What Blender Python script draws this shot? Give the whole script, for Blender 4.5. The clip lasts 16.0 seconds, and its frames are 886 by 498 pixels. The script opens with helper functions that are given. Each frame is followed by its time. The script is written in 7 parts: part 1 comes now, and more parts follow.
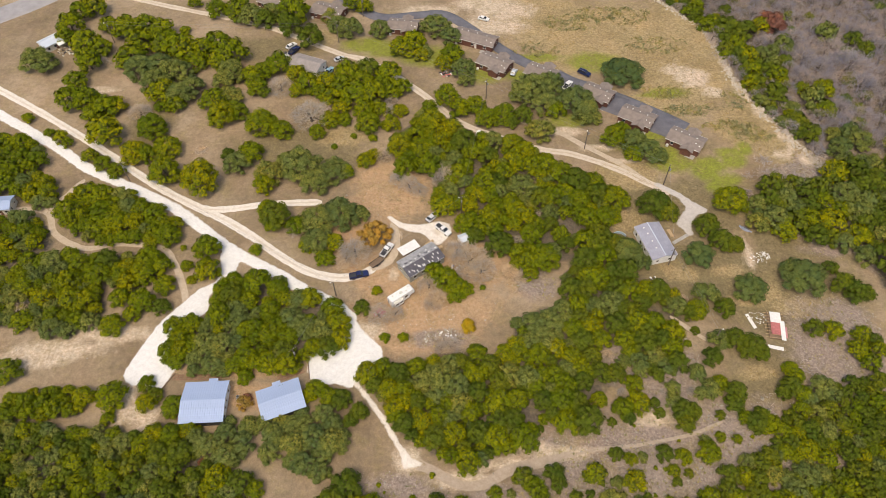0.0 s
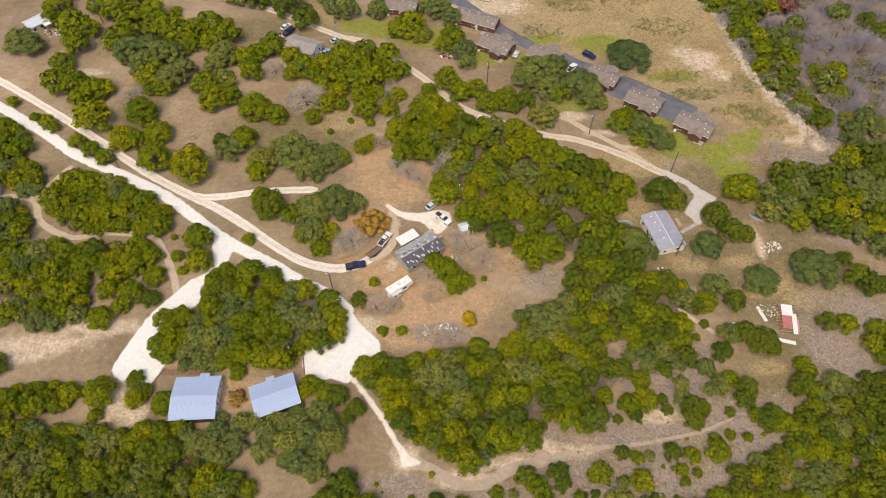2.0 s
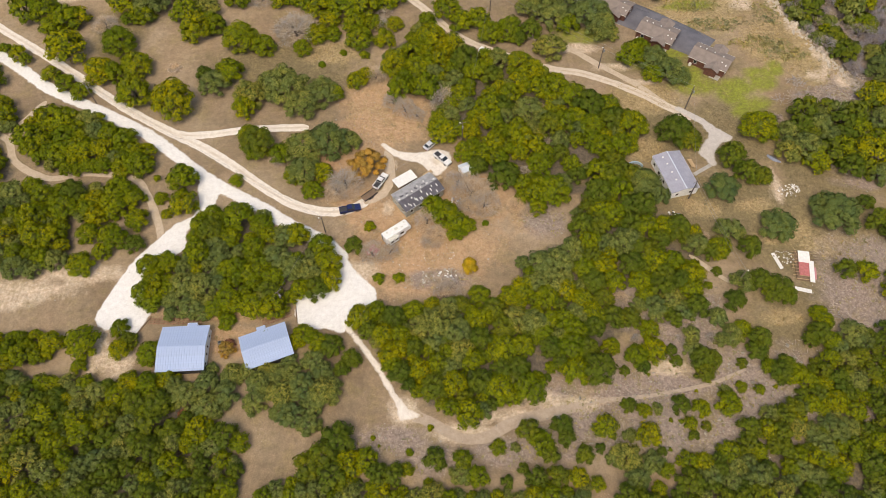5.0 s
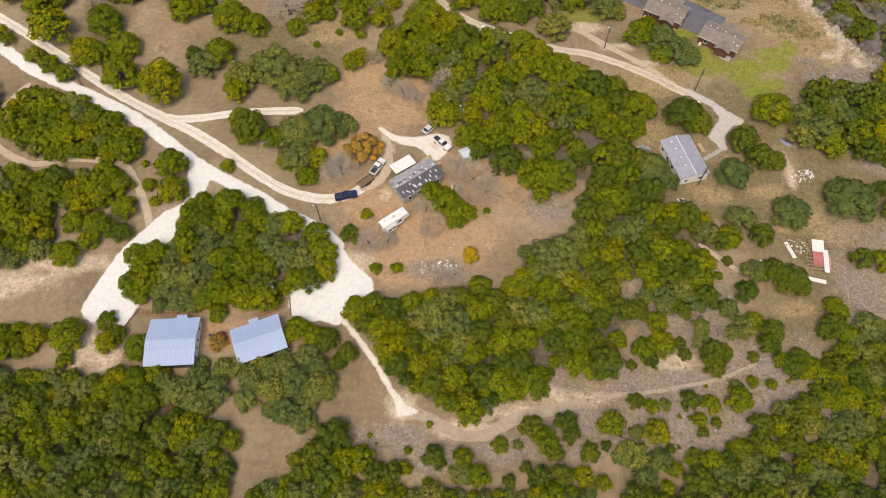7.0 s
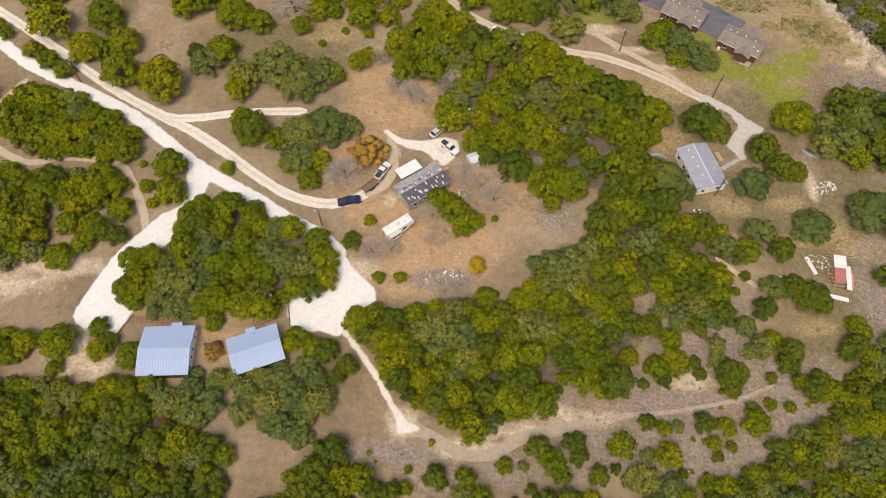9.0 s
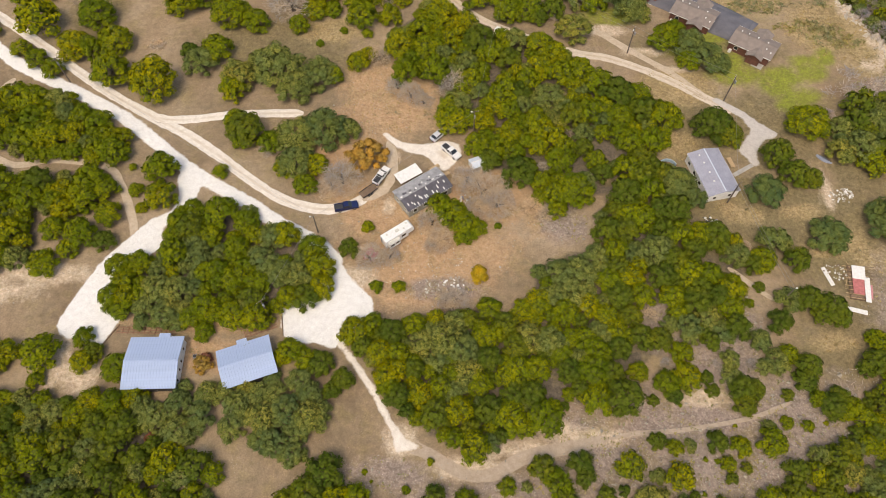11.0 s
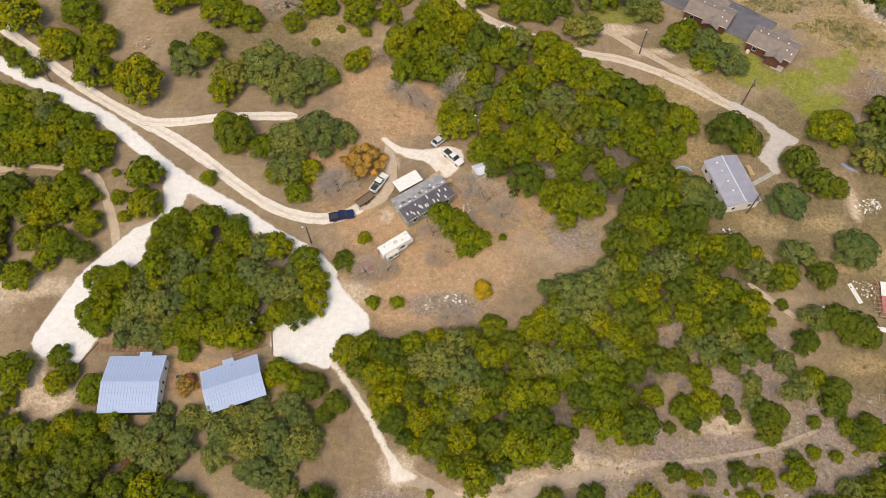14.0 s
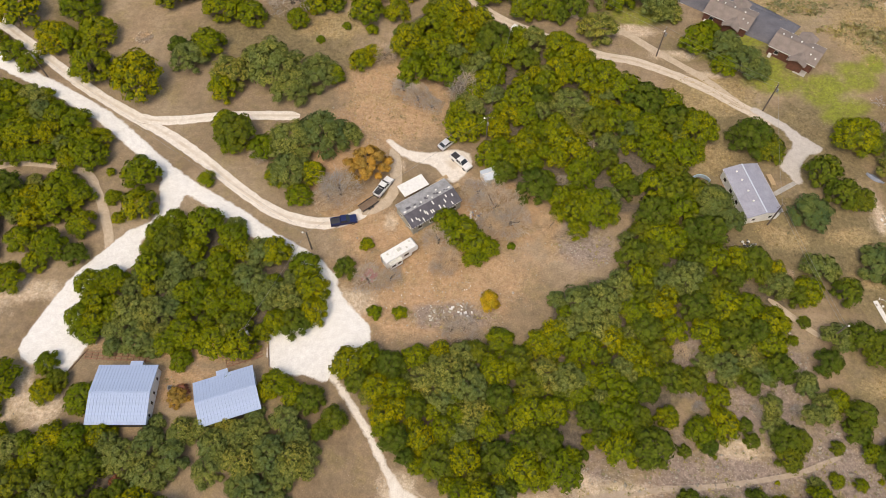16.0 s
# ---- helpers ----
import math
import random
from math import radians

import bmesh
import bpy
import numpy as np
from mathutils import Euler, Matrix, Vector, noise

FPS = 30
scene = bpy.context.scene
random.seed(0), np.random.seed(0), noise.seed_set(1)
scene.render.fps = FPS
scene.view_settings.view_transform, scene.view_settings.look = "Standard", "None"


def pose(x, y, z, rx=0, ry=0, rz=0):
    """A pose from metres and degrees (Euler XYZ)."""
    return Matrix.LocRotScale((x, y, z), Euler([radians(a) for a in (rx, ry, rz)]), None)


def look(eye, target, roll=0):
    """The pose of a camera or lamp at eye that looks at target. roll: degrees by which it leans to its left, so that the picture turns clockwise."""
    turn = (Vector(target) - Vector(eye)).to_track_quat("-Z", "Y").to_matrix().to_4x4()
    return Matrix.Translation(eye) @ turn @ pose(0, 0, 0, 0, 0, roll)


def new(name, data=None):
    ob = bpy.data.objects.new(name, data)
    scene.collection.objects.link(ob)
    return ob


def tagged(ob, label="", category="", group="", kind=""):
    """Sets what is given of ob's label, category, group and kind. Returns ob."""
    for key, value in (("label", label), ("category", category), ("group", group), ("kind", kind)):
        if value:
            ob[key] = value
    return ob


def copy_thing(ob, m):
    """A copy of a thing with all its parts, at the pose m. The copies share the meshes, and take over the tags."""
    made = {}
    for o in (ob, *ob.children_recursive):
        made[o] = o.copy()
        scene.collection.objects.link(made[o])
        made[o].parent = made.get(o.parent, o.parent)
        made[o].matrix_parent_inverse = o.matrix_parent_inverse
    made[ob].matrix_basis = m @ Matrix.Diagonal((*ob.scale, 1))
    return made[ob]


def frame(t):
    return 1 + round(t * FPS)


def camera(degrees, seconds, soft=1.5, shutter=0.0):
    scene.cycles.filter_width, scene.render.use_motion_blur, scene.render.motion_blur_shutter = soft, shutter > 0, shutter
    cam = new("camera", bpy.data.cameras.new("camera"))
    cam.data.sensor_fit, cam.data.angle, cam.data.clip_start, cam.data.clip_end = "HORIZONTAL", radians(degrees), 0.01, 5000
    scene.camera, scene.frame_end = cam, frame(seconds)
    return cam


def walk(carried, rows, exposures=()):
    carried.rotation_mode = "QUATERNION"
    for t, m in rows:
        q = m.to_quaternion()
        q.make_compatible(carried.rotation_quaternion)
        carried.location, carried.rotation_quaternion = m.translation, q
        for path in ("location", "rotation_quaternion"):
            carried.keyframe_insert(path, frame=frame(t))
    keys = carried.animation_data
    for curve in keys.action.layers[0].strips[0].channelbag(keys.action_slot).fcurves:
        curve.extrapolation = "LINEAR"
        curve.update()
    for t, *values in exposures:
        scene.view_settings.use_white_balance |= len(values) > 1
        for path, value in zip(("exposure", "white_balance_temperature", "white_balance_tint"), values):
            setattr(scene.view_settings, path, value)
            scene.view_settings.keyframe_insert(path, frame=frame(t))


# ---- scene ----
cam = camera(66.5, 16.0, soft=0.7)
PATH = [
    (0, 1.02, -168.06, 163.38, 37.761, 0.508, -0.910),
    (0.5, 0.94, -166.77, 162.27, 37.656, 0.487, -0.892),
    (0.6, 0.92, -166.46, 162.06, 37.267, 0.470, -0.870),
    (0.7, 0.89, -166.14, 161.85, 36.903, 0.454, -0.849),
    (0.8, 0.86, -165.82, 161.63, 36.627, 0.442, -0.834),
    (0.9, 0.83, -165.51, 161.42, 36.439, 0.434, -0.823),
    (1, 0.80, -165.19, 161.21, 36.401, 0.432, -0.821),
    (1.5, 0.79, -163.86, 160.08, 36.393, 0.427, -0.831),
    (2, 0.77, -162.45, 158.85, 36.390, 0.419, -0.790),
    (2.5, 0.78, -161.17, 157.61, 36.423, 0.433, -0.793),
    (3, 0.72, -159.86, 156.41, 36.429, 0.387, -0.742),
    (3.5, 0.70, -158.47, 155.22, 36.420, 0.385, -0.721),
    (4, 0.61, -157.13, 153.99, 36.409, 0.347, -0.670),
    (4.5, 0.58, -156.04, 152.68, 36.280, 0.320, -0.655),
    (4.6, 0.54, -155.90, 152.43, 35.604, 0.308, -0.648),
    (4.7, 0.51, -155.77, 152.18, 34.455, 0.288, -0.636),
    (4.8, 0.47, -155.63, 151.94, 33.440, 0.270, -0.625),
    (4.9, 0.44, -155.50, 151.69, 32.358, 0.251, -0.614),
    (5, 0.40, -155.36, 151.44, 31.120, 0.232, -0.560),
    (5.1, 0.36, -155.22, 151.20, 30.195, 0.213, -0.592),
    (5.2, 0.33, -155.09, 150.95, 29.519, 0.201, -0.585),
    (5.4, 0.34, -154.57, 150.47, 29.530, 0.212, -0.584),
    (7.5, 0.52, -149.15, 145.43, 29.612, 0.295, -0.580),
    (8, 0.49, -147.69, 144.47, 29.515, 0.388, -0.529),
    (8.5, 0.48, -146.37, 143.44, 29.473, 0.794, -0.487),
    (9, 0.64, -145.12, 142.41, 29.452, 1.381, -0.568),
    (11.5, 0.61, -139.75, 135.88, 29.814, 1.560, -0.434),
    (12, 0.66, -138.41, 134.84, 29.768, 1.595, -0.457),
    (12.5, 0.55, -137.10, 133.74, 29.720, 1.527, -0.390),
    (13, 0.41, -135.85, 132.58, 29.699, 1.452, -0.331),
    (13.5, 0.46, -134.69, 131.39, 29.709, 1.600, -0.360),
    (14, 0.39, -133.54, 130.20, 29.709, 1.722, -0.329),
    (14.5, 0.25, -132.44, 128.95, 29.745, 1.801, -0.227),
    (15, 0.00, -131.21, 127.79, 29.713, 2.041, -0.045),
    (15.5, 0.02, -130.05, 126.74, 29.698, 2.524, -0.073),
    (16, 0.26, -128.64, 125.74, 29.597, 2.739, -0.283),
]
walk(cam, [(t, pose(x, y, z, tilt, 0, turn) @ pose(0, 0, 0, 0, 0, lean)) for t, x, y, z, tilt, turn, lean in PATH],
     [(0, 0.57, 7800, 10), (4, 0.57, 7800, 10), (5.2, 0.54, 7800, 10), (12.5, 0.54, 7800, 10), (16, 0.50, 7800, 10)])

# ---- sky and sun: bright overcast ----
world = bpy.data.worlds.new("sky")
scene.world = world
world.use_nodes = True
wn = world.node_tree
wn.nodes.clear()
sky = wn.nodes.new("ShaderNodeTexSky")
sky.sky_type = "NISHITA"
sky.sun_disc = False
sky.sun_elevation = radians(62)
sky.sun_rotation = radians(200)
sky.air_density, sky.dust_density = 1.0, 3.0
bg = wn.nodes.new("ShaderNodeBackground")
bg.inputs["Strength"].default_value = 0.15
wout = wn.nodes.new("ShaderNodeOutputWorld")
wn.links.new(sky.outputs[0], bg.inputs[0])
wn.links.new(bg.outputs[0], wout.inputs[0])
sun_data = bpy.data.lights.new("sun", "SUN")
sun_data.energy, sun_data.angle, sun_data.color = 1.0, radians(26), (1.0, 0.95, 0.87)
sun = new("sun", sun_data)
sun.matrix_world = look((0, 0, 0), (0.2, 0.42, -0.89))


# ---- materials ----
def node(nt, kind, **inputs):
    n = nt.nodes.new(kind)
    for k, v in inputs.items():
        n.inputs[k].default_value = v
    return n


def noise_tex(nt, scale, detail=4.0, rough=0.55, vector=None):
    n = node(nt, "ShaderNodeTexNoise", Scale=scale, Detail=detail, Roughness=rough)
    if vector:
        nt.links.new(vector, n.inputs["Vector"])
    return n.outputs["Fac"]


def ramp(nt, fac, stops):
    n = nt.nodes.new("ShaderNodeValToRGB")
    while len(n.color_ramp.elements) < len(stops):
        n.color_ramp.elements.new(0.5)
    for e, (p, c) in zip(n.color_ramp.elements, stops):
        e.position, e.color = p, (*c, 1) if len(c) == 3 else c
    nt.links.new(fac, n.inputs[0])
    return n.outputs[0]


def grey(v):
    return (v, v, v)


def mixed(nt, fac, a, b, blend="MIX"):
    n = nt.nodes.new("ShaderNodeMix")
    n.data_type, n.blend_type = "RGBA", blend
    for sock, v in ((n.inputs[0], fac), (n.inputs[6], a), (n.inputs[7], b)):
        if isinstance(v, bpy.types.NodeSocket):
            nt.links.new(v, sock)
        elif isinstance(v, (int, float)):
            sock.default_value = v
        else:
            sock.default_value = (*v, 1)
    return n.outputs[2]


def math_node(nt, op, a, b=0.0, clamp=False):
    n = nt.nodes.new("ShaderNodeMath")
    n.operation, n.use_clamp = op, clamp
    for sock, v in zip(n.inputs, (a, b)):
        if isinstance(v, bpy.types.NodeSocket):
            nt.links.new(v, sock)
        else:
            sock.default_value = v
    return n.outputs[0]


def material(name, rough=0.8, metal=0.0):
    m = bpy.data.materials.new(name)
    m.use_nodes = True
    nt = m.node_tree
    nt.nodes.clear()
    b = nt.nodes.new("ShaderNodeBsdfPrincipled")
    b.inputs["Roughness"].default_value, b.inputs["Metallic"].default_value = rough, metal
    o = nt.nodes.new("ShaderNodeOutputMaterial")
    nt.links.new(b.outputs[0], o.inputs[0])
    return m, nt, b


def bumped(nt, b, height, strength=0.4, distance=0.05):
    n = node(nt, "ShaderNodeBump", Strength=strength, Distance=distance)
    nt.links.new(height, n.inputs["Height"])
    nt.links.new(n.outputs[0], b.inputs["Normal"])


def coords(nt, kind="Object"):
    return nt.nodes.new("ShaderNodeTexCoord").outputs[kind]


def paint(name, colour, rough=0.6, metal=0.0, vary=0.25, scale=1.5, fine=12.0):
    """A painted, coated or plain surface with stains at two scales."""
    m, nt, b = material(name, rough, metal)
    v = coords(nt)
    low = tuple(c * (1 - vary) for c in colour)
    high = tuple(min(1, c * (1 + vary * 0.5)) for c in colour)
    big = ramp(nt, noise_tex(nt, scale, vector=v), [(0.3, low), (0.7, high)])
    small = ramp(nt, noise_tex(nt, fine, vector=v), [(0.3, grey(0.85)), (0.7, grey(1.0))])
    nt.links.new(mixed(nt, 1.0, big, small, "MULTIPLY"), b.inputs["Base Color"])
    bumped(nt, b, noise_tex(nt, fine * 2, vector=v), 0.15, 0.02)
    return m


def leafage(name, dark, mid, light, rough=0.6, vary=1.0):
    """Foliage: a tone for each tree, each tuft and each patch of the crown."""
    m, nt, b = material(name, rough)
    geo, info = nt.nodes.new("ShaderNodeNewGeometry"), nt.nodes.new("ShaderNodeObjectInfo")
    c = ramp(nt, geo.outputs["Random Per Island"], [(0.0, dark), (0.5, mid), (1.0, light)])
    patch = ramp(nt, noise_tex(nt, 0.35, 2.0, vector=geo.outputs["Position"]), [(0.35, (0.78, 0.86, 0.95)), (0.65, (1.2, 1.1, 0.9))])
    c = mixed(nt, 1.0, c, patch, "MULTIPLY")
    stand = ramp(nt, noise_tex(nt, 0.11, 2.0, vector=geo.outputs["Position"]), [(0.36, (0.84, 0.90, 0.97)), (0.5, (1.0, 1.0, 1.0)), (0.64, (1.12, 1.06, 0.95))])
    c = mixed(nt, 1.0, c, stand, "MULTIPLY")
    own = nt.nodes.new("ShaderNodeAttribute")
    own.attribute_name = "tone"
    which = math_node(nt, "FRACT", math_node(nt, "ADD", own.outputs["Fac"], info.outputs["Random"]))
    tree = ramp(nt, which, [(0.0, (0.70, 0.80, 0.92)), (0.4, (0.94, 0.97, 1.0)), (0.75, (1.08, 1.05, 1.0)), (1.0, (1.34, 1.15, 0.9))])
    c = mixed(nt, vary, c, mixed(nt, 1.0, c, tree, "MULTIPLY"))
    nt.links.new(c, b.inputs["Base Color"])
    b.inputs["Specular IOR Level"].default_value = 0.06
    return m


JUNIPER = leafage("juniper_leaf", (0.104, 0.128, 0.004), (0.150, 0.176, 0.004), (0.205, 0.226, 0.007))
OAK = leafage("oak_leaf", (0.104, 0.130, 0.030), (0.150, 0.174, 0.044), (0.205, 0.224, 0.070))
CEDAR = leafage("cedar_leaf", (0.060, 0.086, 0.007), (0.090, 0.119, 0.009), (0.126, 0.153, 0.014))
DARK_OAK = leafage("dark_oak_leaf", (0.072, 0.104, 0.030), (0.100, 0.135, 0.038), (0.135, 0.165, 0.055))
ORANGE = leafage("orange_leaf", (0.27, 0.150, 0.030), (0.36, 0.205, 0.042), (0.45, 0.27, 0.066))
RED = leafage("red_leaf", (0.17, 0.060, 0.042), (0.23, 0.088, 0.062), (0.29, 0.13, 0.09))
YELLOW = leafage("yellow_leaf", (0.22, 0.165, 0.012), (0.29, 0.215, 0.016), (0.36, 0.27, 0.03))
TWIG = leafage("bare_twig", (0.38, 0.31, 0.26), (0.46, 0.385, 0.325), (0.54, 0.465, 0.40), 0.9, 0.2)
GREY_TWIG = leafage("grey_twig", (0.245, 0.212, 0.236), (0.325, 0.284, 0.308), (0.42, 0.372, 0.396), 0.9, 0.2)
# leaf green darkened, to paint the shade in the gaps of the crowns
CROWN_SHADE = paint("crown_gap_shade", (0.088, 0.110, 0.008), 0.95, vary=0.3, scale=1, fine=6)
BARK = paint("bark", (0.13, 0.10, 0.08), 0.9, vary=0.4, scale=2, fine=15)


def soil(nt):
    """The dry ground's colour, from its zones (attributes) and noise."""
    v = nt.nodes.new("ShaderNodeNewGeometry").outputs["Position"]
    c = ramp(nt, noise_tex(nt, 0.045, 6.0, 0.6, v), [(0.30, (0.196, 0.142, 0.086)), (0.5, (0.296, 0.222, 0.140)), (0.70, (0.385, 0.300, 0.205))])
    broad = ramp(nt, noise_tex(nt, 0.014, 5.0, 0.65, v), [(0.38, (0.84, 0.82, 0.80)), (0.5, grey(1.0)), (0.62, (1.10, 1.06, 1.03))])
    c = mixed(nt, 1.0, c, broad, "MULTIPLY")
    speck = noise_tex(nt, 1.3, 8.0, 0.75, v)

    def zone(name, ragged=1.8):
        a = nt.nodes.new("ShaderNodeAttribute")
        a.attribute_name = name
        wob = math_node(nt, "MULTIPLY", math_node(nt, "SUBTRACT", noise_tex(nt, 0.20, 9.0, 0.72, v), 0.5), ragged * 1.6)
        return math_node(nt, "SUBTRACT", math_node(nt, "ADD", math_node(nt, "MULTIPLY", a.outputs["Fac"], 1.9), wob), 0.55, True)

    def tone(lo, hi):
        return ramp(nt, speck, [(0.36, lo), (0.64, hi)])

    # leaf mould, coloured darker to paint the shade between the crowns
    c = mixed(nt, zone("shaded_duff", 1.0), c, tone((0.080, 0.066, 0.046), (0.18, 0.145, 0.108)))
    c = mixed(nt, zone("brown"), c, tone((0.132, 0.102, 0.050), (0.255, 0.200, 0.103)))
    c = mixed(nt, zone("litter"), c, tone((0.355, 0.225, 0.122), (0.50, 0.335, 0.195)))
    c = mixed(nt, zone("yellow"), c, tone((0.245, 0.178, 0.080), (0.46, 0.352, 0.195)))
    sward = ramp(nt, noise_tex(nt, 0.07, 7.0, 0.7, v), [(0.40, (0.82, 0.80, 0.74)), (0.52, grey(1.0)), (0.66, (1.14, 1.08, 1.0))])
    c = mixed(nt, zone("yellow"), c, mixed(nt, 1.0, c, sward, "MULTIPLY"))
    c = mixed(nt, zone("rocky"), c, tone((0.176, 0.134, 0.108), (0.368, 0.294, 0.242)))
    c = mixed(nt, zone("green", 1.2), c, tone((0.165, 0.170, 0.030), (0.255, 0.285, 0.030)))
    c = mixed(nt, zone("pale"), c, tone((0.40, 0.30, 0.20), (0.66, 0.55, 0.42)))
    grass = ramp(nt, noise_tex(nt, 0.16, 8.0, 0.75, v), [(0.50, grey(0.0)), (0.62, grey(0.5))])
    c = mixed(nt, grass, c, tone((0.19, 0.145, 0.065), (0.33, 0.26, 0.12)))
    # pale stones: thick on the rocky and littered ground, thin elsewhere
    stone = nt.nodes.new("ShaderNodeTexVoronoi")
    stone.inputs["Scale"].default_value = 2.1
    nt.links.new(v, stone.inputs["Vector"])
    lone = ramp(nt, stone.outputs["Distance"], [(0.10, grey(1.0)), (0.20, grey(0.0))])
    bed = ramp(nt, noise_tex(nt, 0.13, 5.0, 0.7, v), [(0.46, grey(0.0)), (0.66, grey(0.55))])
    rich = math_node(nt, "MAXIMUM", bed, math_node(nt, "MAXIMUM", zone("rocky"), math_node(nt, "MULTIPLY", zone("litter"), 0.6)))
    c = mixed(nt, math_node(nt, "MULTIPLY", math_node(nt, "MULTIPLY", lone, rich), 0.9), c, (0.56, 0.49, 0.42))
    rosy = ramp(nt, noise_tex(nt, 0.085, 6.0, 0.65, v), [(0.42, grey(0.0)), (0.62, grey(0.25))])
    c = mixed(nt, rosy, c, mixed(nt, 1.0, c, (1.08, 0.94, 0.92), "MULTIPLY"))
    mott = ramp(nt, noise_tex(nt, 0.55, 10.0, 0.75, v), [(0.34, grey(0.74)), (0.66, grey(1.16))])
    fine = ramp(nt, noise_tex(nt, 3.2, 5.0, 0.75, v), [(0.34, grey(0.78)), (0.66, grey(1.16))])
    return mixed(nt, 1.0, mixed(nt, 1.0, c, mott, "MULTIPLY"), fine, "MULTIPLY"), speck, v


def ground_material():
    m, nt, b = material("dry_soil", 0.95)
    c, speck, v = soil(nt)
    nt.links.new(c, b.inputs["Base Color"])
    bumped(nt, b, speck, 0.5, 0.12)
    return m


def road_material(name, lo, hi, edge=0.75, centre=None):
    """A loose road surface that breaks up into the soil at its edges; centre: tone of the strip between the wheel tracks."""
    m, nt, b = material(name, 0.92)
    c, speck, v = soil(nt)
    uv = nt.nodes.new("ShaderNodeSeparateXYZ")
    nt.links.new(coords(nt, "UV"), uv.inputs[0])
    across = uv.outputs["Y"]
    road = ramp(nt, noise_tex(nt, 0.9, 7.0, 0.65, v), [(0.3, lo), (0.7, hi)])
    grit = ramp(nt, noise_tex(nt, 4.0, 6.0, 0.8, v), [(0.34, grey(0.84)), (0.62, grey(1.06))])
    road = mixed(nt, 1.0, road, grit, "MULTIPLY")
    if centre:
        strip = math_node(nt, "MULTIPLY", math_node(nt, "SUBTRACT", 0.30, across), 6.0, True)
        strip = math_node(nt, "MULTIPLY", strip, ramp(nt, noise_tex(nt, 0.3, 5.0, 0.6, v), [(0.35, grey(0.15)), (0.65, grey(0.9))]))
        road = mixed(nt, strip, road, centre)
    wob = math_node(nt, "MULTIPLY", math_node(nt, "SUBTRACT", noise_tex(nt, 0.45, 8.0, 0.7, v), 0.5), 0.5)
    fade = math_node(nt, "MULTIPLY", math_node(nt, "SUBTRACT", math_node(nt, "ADD", across, wob), edge), 9.0, True)
    nt.links.new(mixed(nt, fade, road, c), b.inputs["Base Color"])
    bumped(nt, b, noise_tex(nt, 6.0, 5.0, 0.7, v), 0.4, 0.06)
    return m


GROUND = ground_material()
ROAD_MATS = {
    "white": road_material("white_gravel", (0.67, 0.65, 0.625), (0.81, 0.80, 0.775), 0.985),
    "tan": road_material("tan_gravel", (0.62, 0.555, 0.48), (0.80, 0.745, 0.67), 0.85, (0.54, 0.45, 0.35)),
    "grey": road_material("grey_gravel", (0.44, 0.40, 0.365), (0.56, 0.52, 0.48), 0.9),
    "sand": road_material("sandy_road", (0.50, 0.415, 0.32), (0.66, 0.57, 0.465), 0.85, (0.42, 0.33, 0.24)),
    "faint": road_material("faint_track", (0.34, 0.265, 0.195), (0.46, 0.372, 0.288), 0.58),
    "dirt": road_material("pale_dirt", (0.42, 0.33, 0.235), (0.55, 0.45, 0.34), 0.72),
}
m, nt, b = material("asphalt", 0.9)
v = coords(nt)
nt.links.new(mixed(nt, 1.0, ramp(nt, noise_tex(nt, 0.3, 5.0, vector=v), [(0.3, (0.105, 0.105, 0.125)), (0.7, (0.165, 0.162, 0.185))]),
                   ramp(nt, noise_tex(nt, 9.0, 4.0, vector=v), [(0.3, grey(0.8)), (0.7, grey(1.1))]), "MULTIPLY"), b.inputs["Base Color"])
ROAD_MATS["asphalt"] = m
m, nt, b = material("old_asphalt", 0.9)
v = coords(nt)
nt.links.new(ramp(nt, noise_tex(nt, 0.25, 7.0, vector=v), [(0.3, (0.27, 0.255, 0.26)), (0.7, (0.35, 0.335, 0.34))]), b.inputs["Base Color"])
ROAD_MATS["highway"] = m

PLANTS, WOODS, ROADS, PADS, ZONES = [], [], [], [], {}
# planting plan: x, y, crown radius in metres
PLANTS.append(('juniper', [(-150.1, 83, 4.9), (-146.1, 85.7, 5.5)]))
PLANTS.append(('bush', [(-57.2, -42, 2.2), (-37.5, 3.5, 1.4)]))
PLANTS.append(('juniper', [(-83.9, 82.8, 6), (-61.1, 79.8, 6.6)]))
PLANTS.append(('cedar', [(-72.5, 76.7, 4.6), (-62.4, 71.3, 5.1)]))
PLANTS.append(('live_oak', [(-78.5, 78.9, 5.6), (-42, 73.2, 4.6), (-37, 69, 5.7), (-25.2, 68.6, 5), (-46.1, 79.7, 4.2), (-71, 82.2, 4.2), (-2.9, 70.7, 5.8), (3.9, 63.8, 4.8), (8, 43.3, 4.3), (-6.8, 54.4, 3.1)]))
PLANTS.append(('juniper', [(-15.7, 56.6, 4.9), (-11.3, 58.7, 4.9), (-8.3, 53.2, 3.3), (3.8, 51.8, 4.6), (0.5, 46.9, 3.5), (-25.9, -4.6, 3.2), (-23.4, -1.4, 2.5), (-37.4, 87.7, 4.3), (-32.6, 86.2, 3.6), (-104.9, 90.4, 2.9), (-93.7, 84.1, 4.7)]))
PLANTS.append(('live_oak', [(-68.9, -5.9, 5), (-57.7, -11, 5.3), (-47.2, -8.4, 7), (-41.7, -14.8, 5.6), (-35.9, -9.9, 5.9), (-52.2, -4.6, 3.8)]))
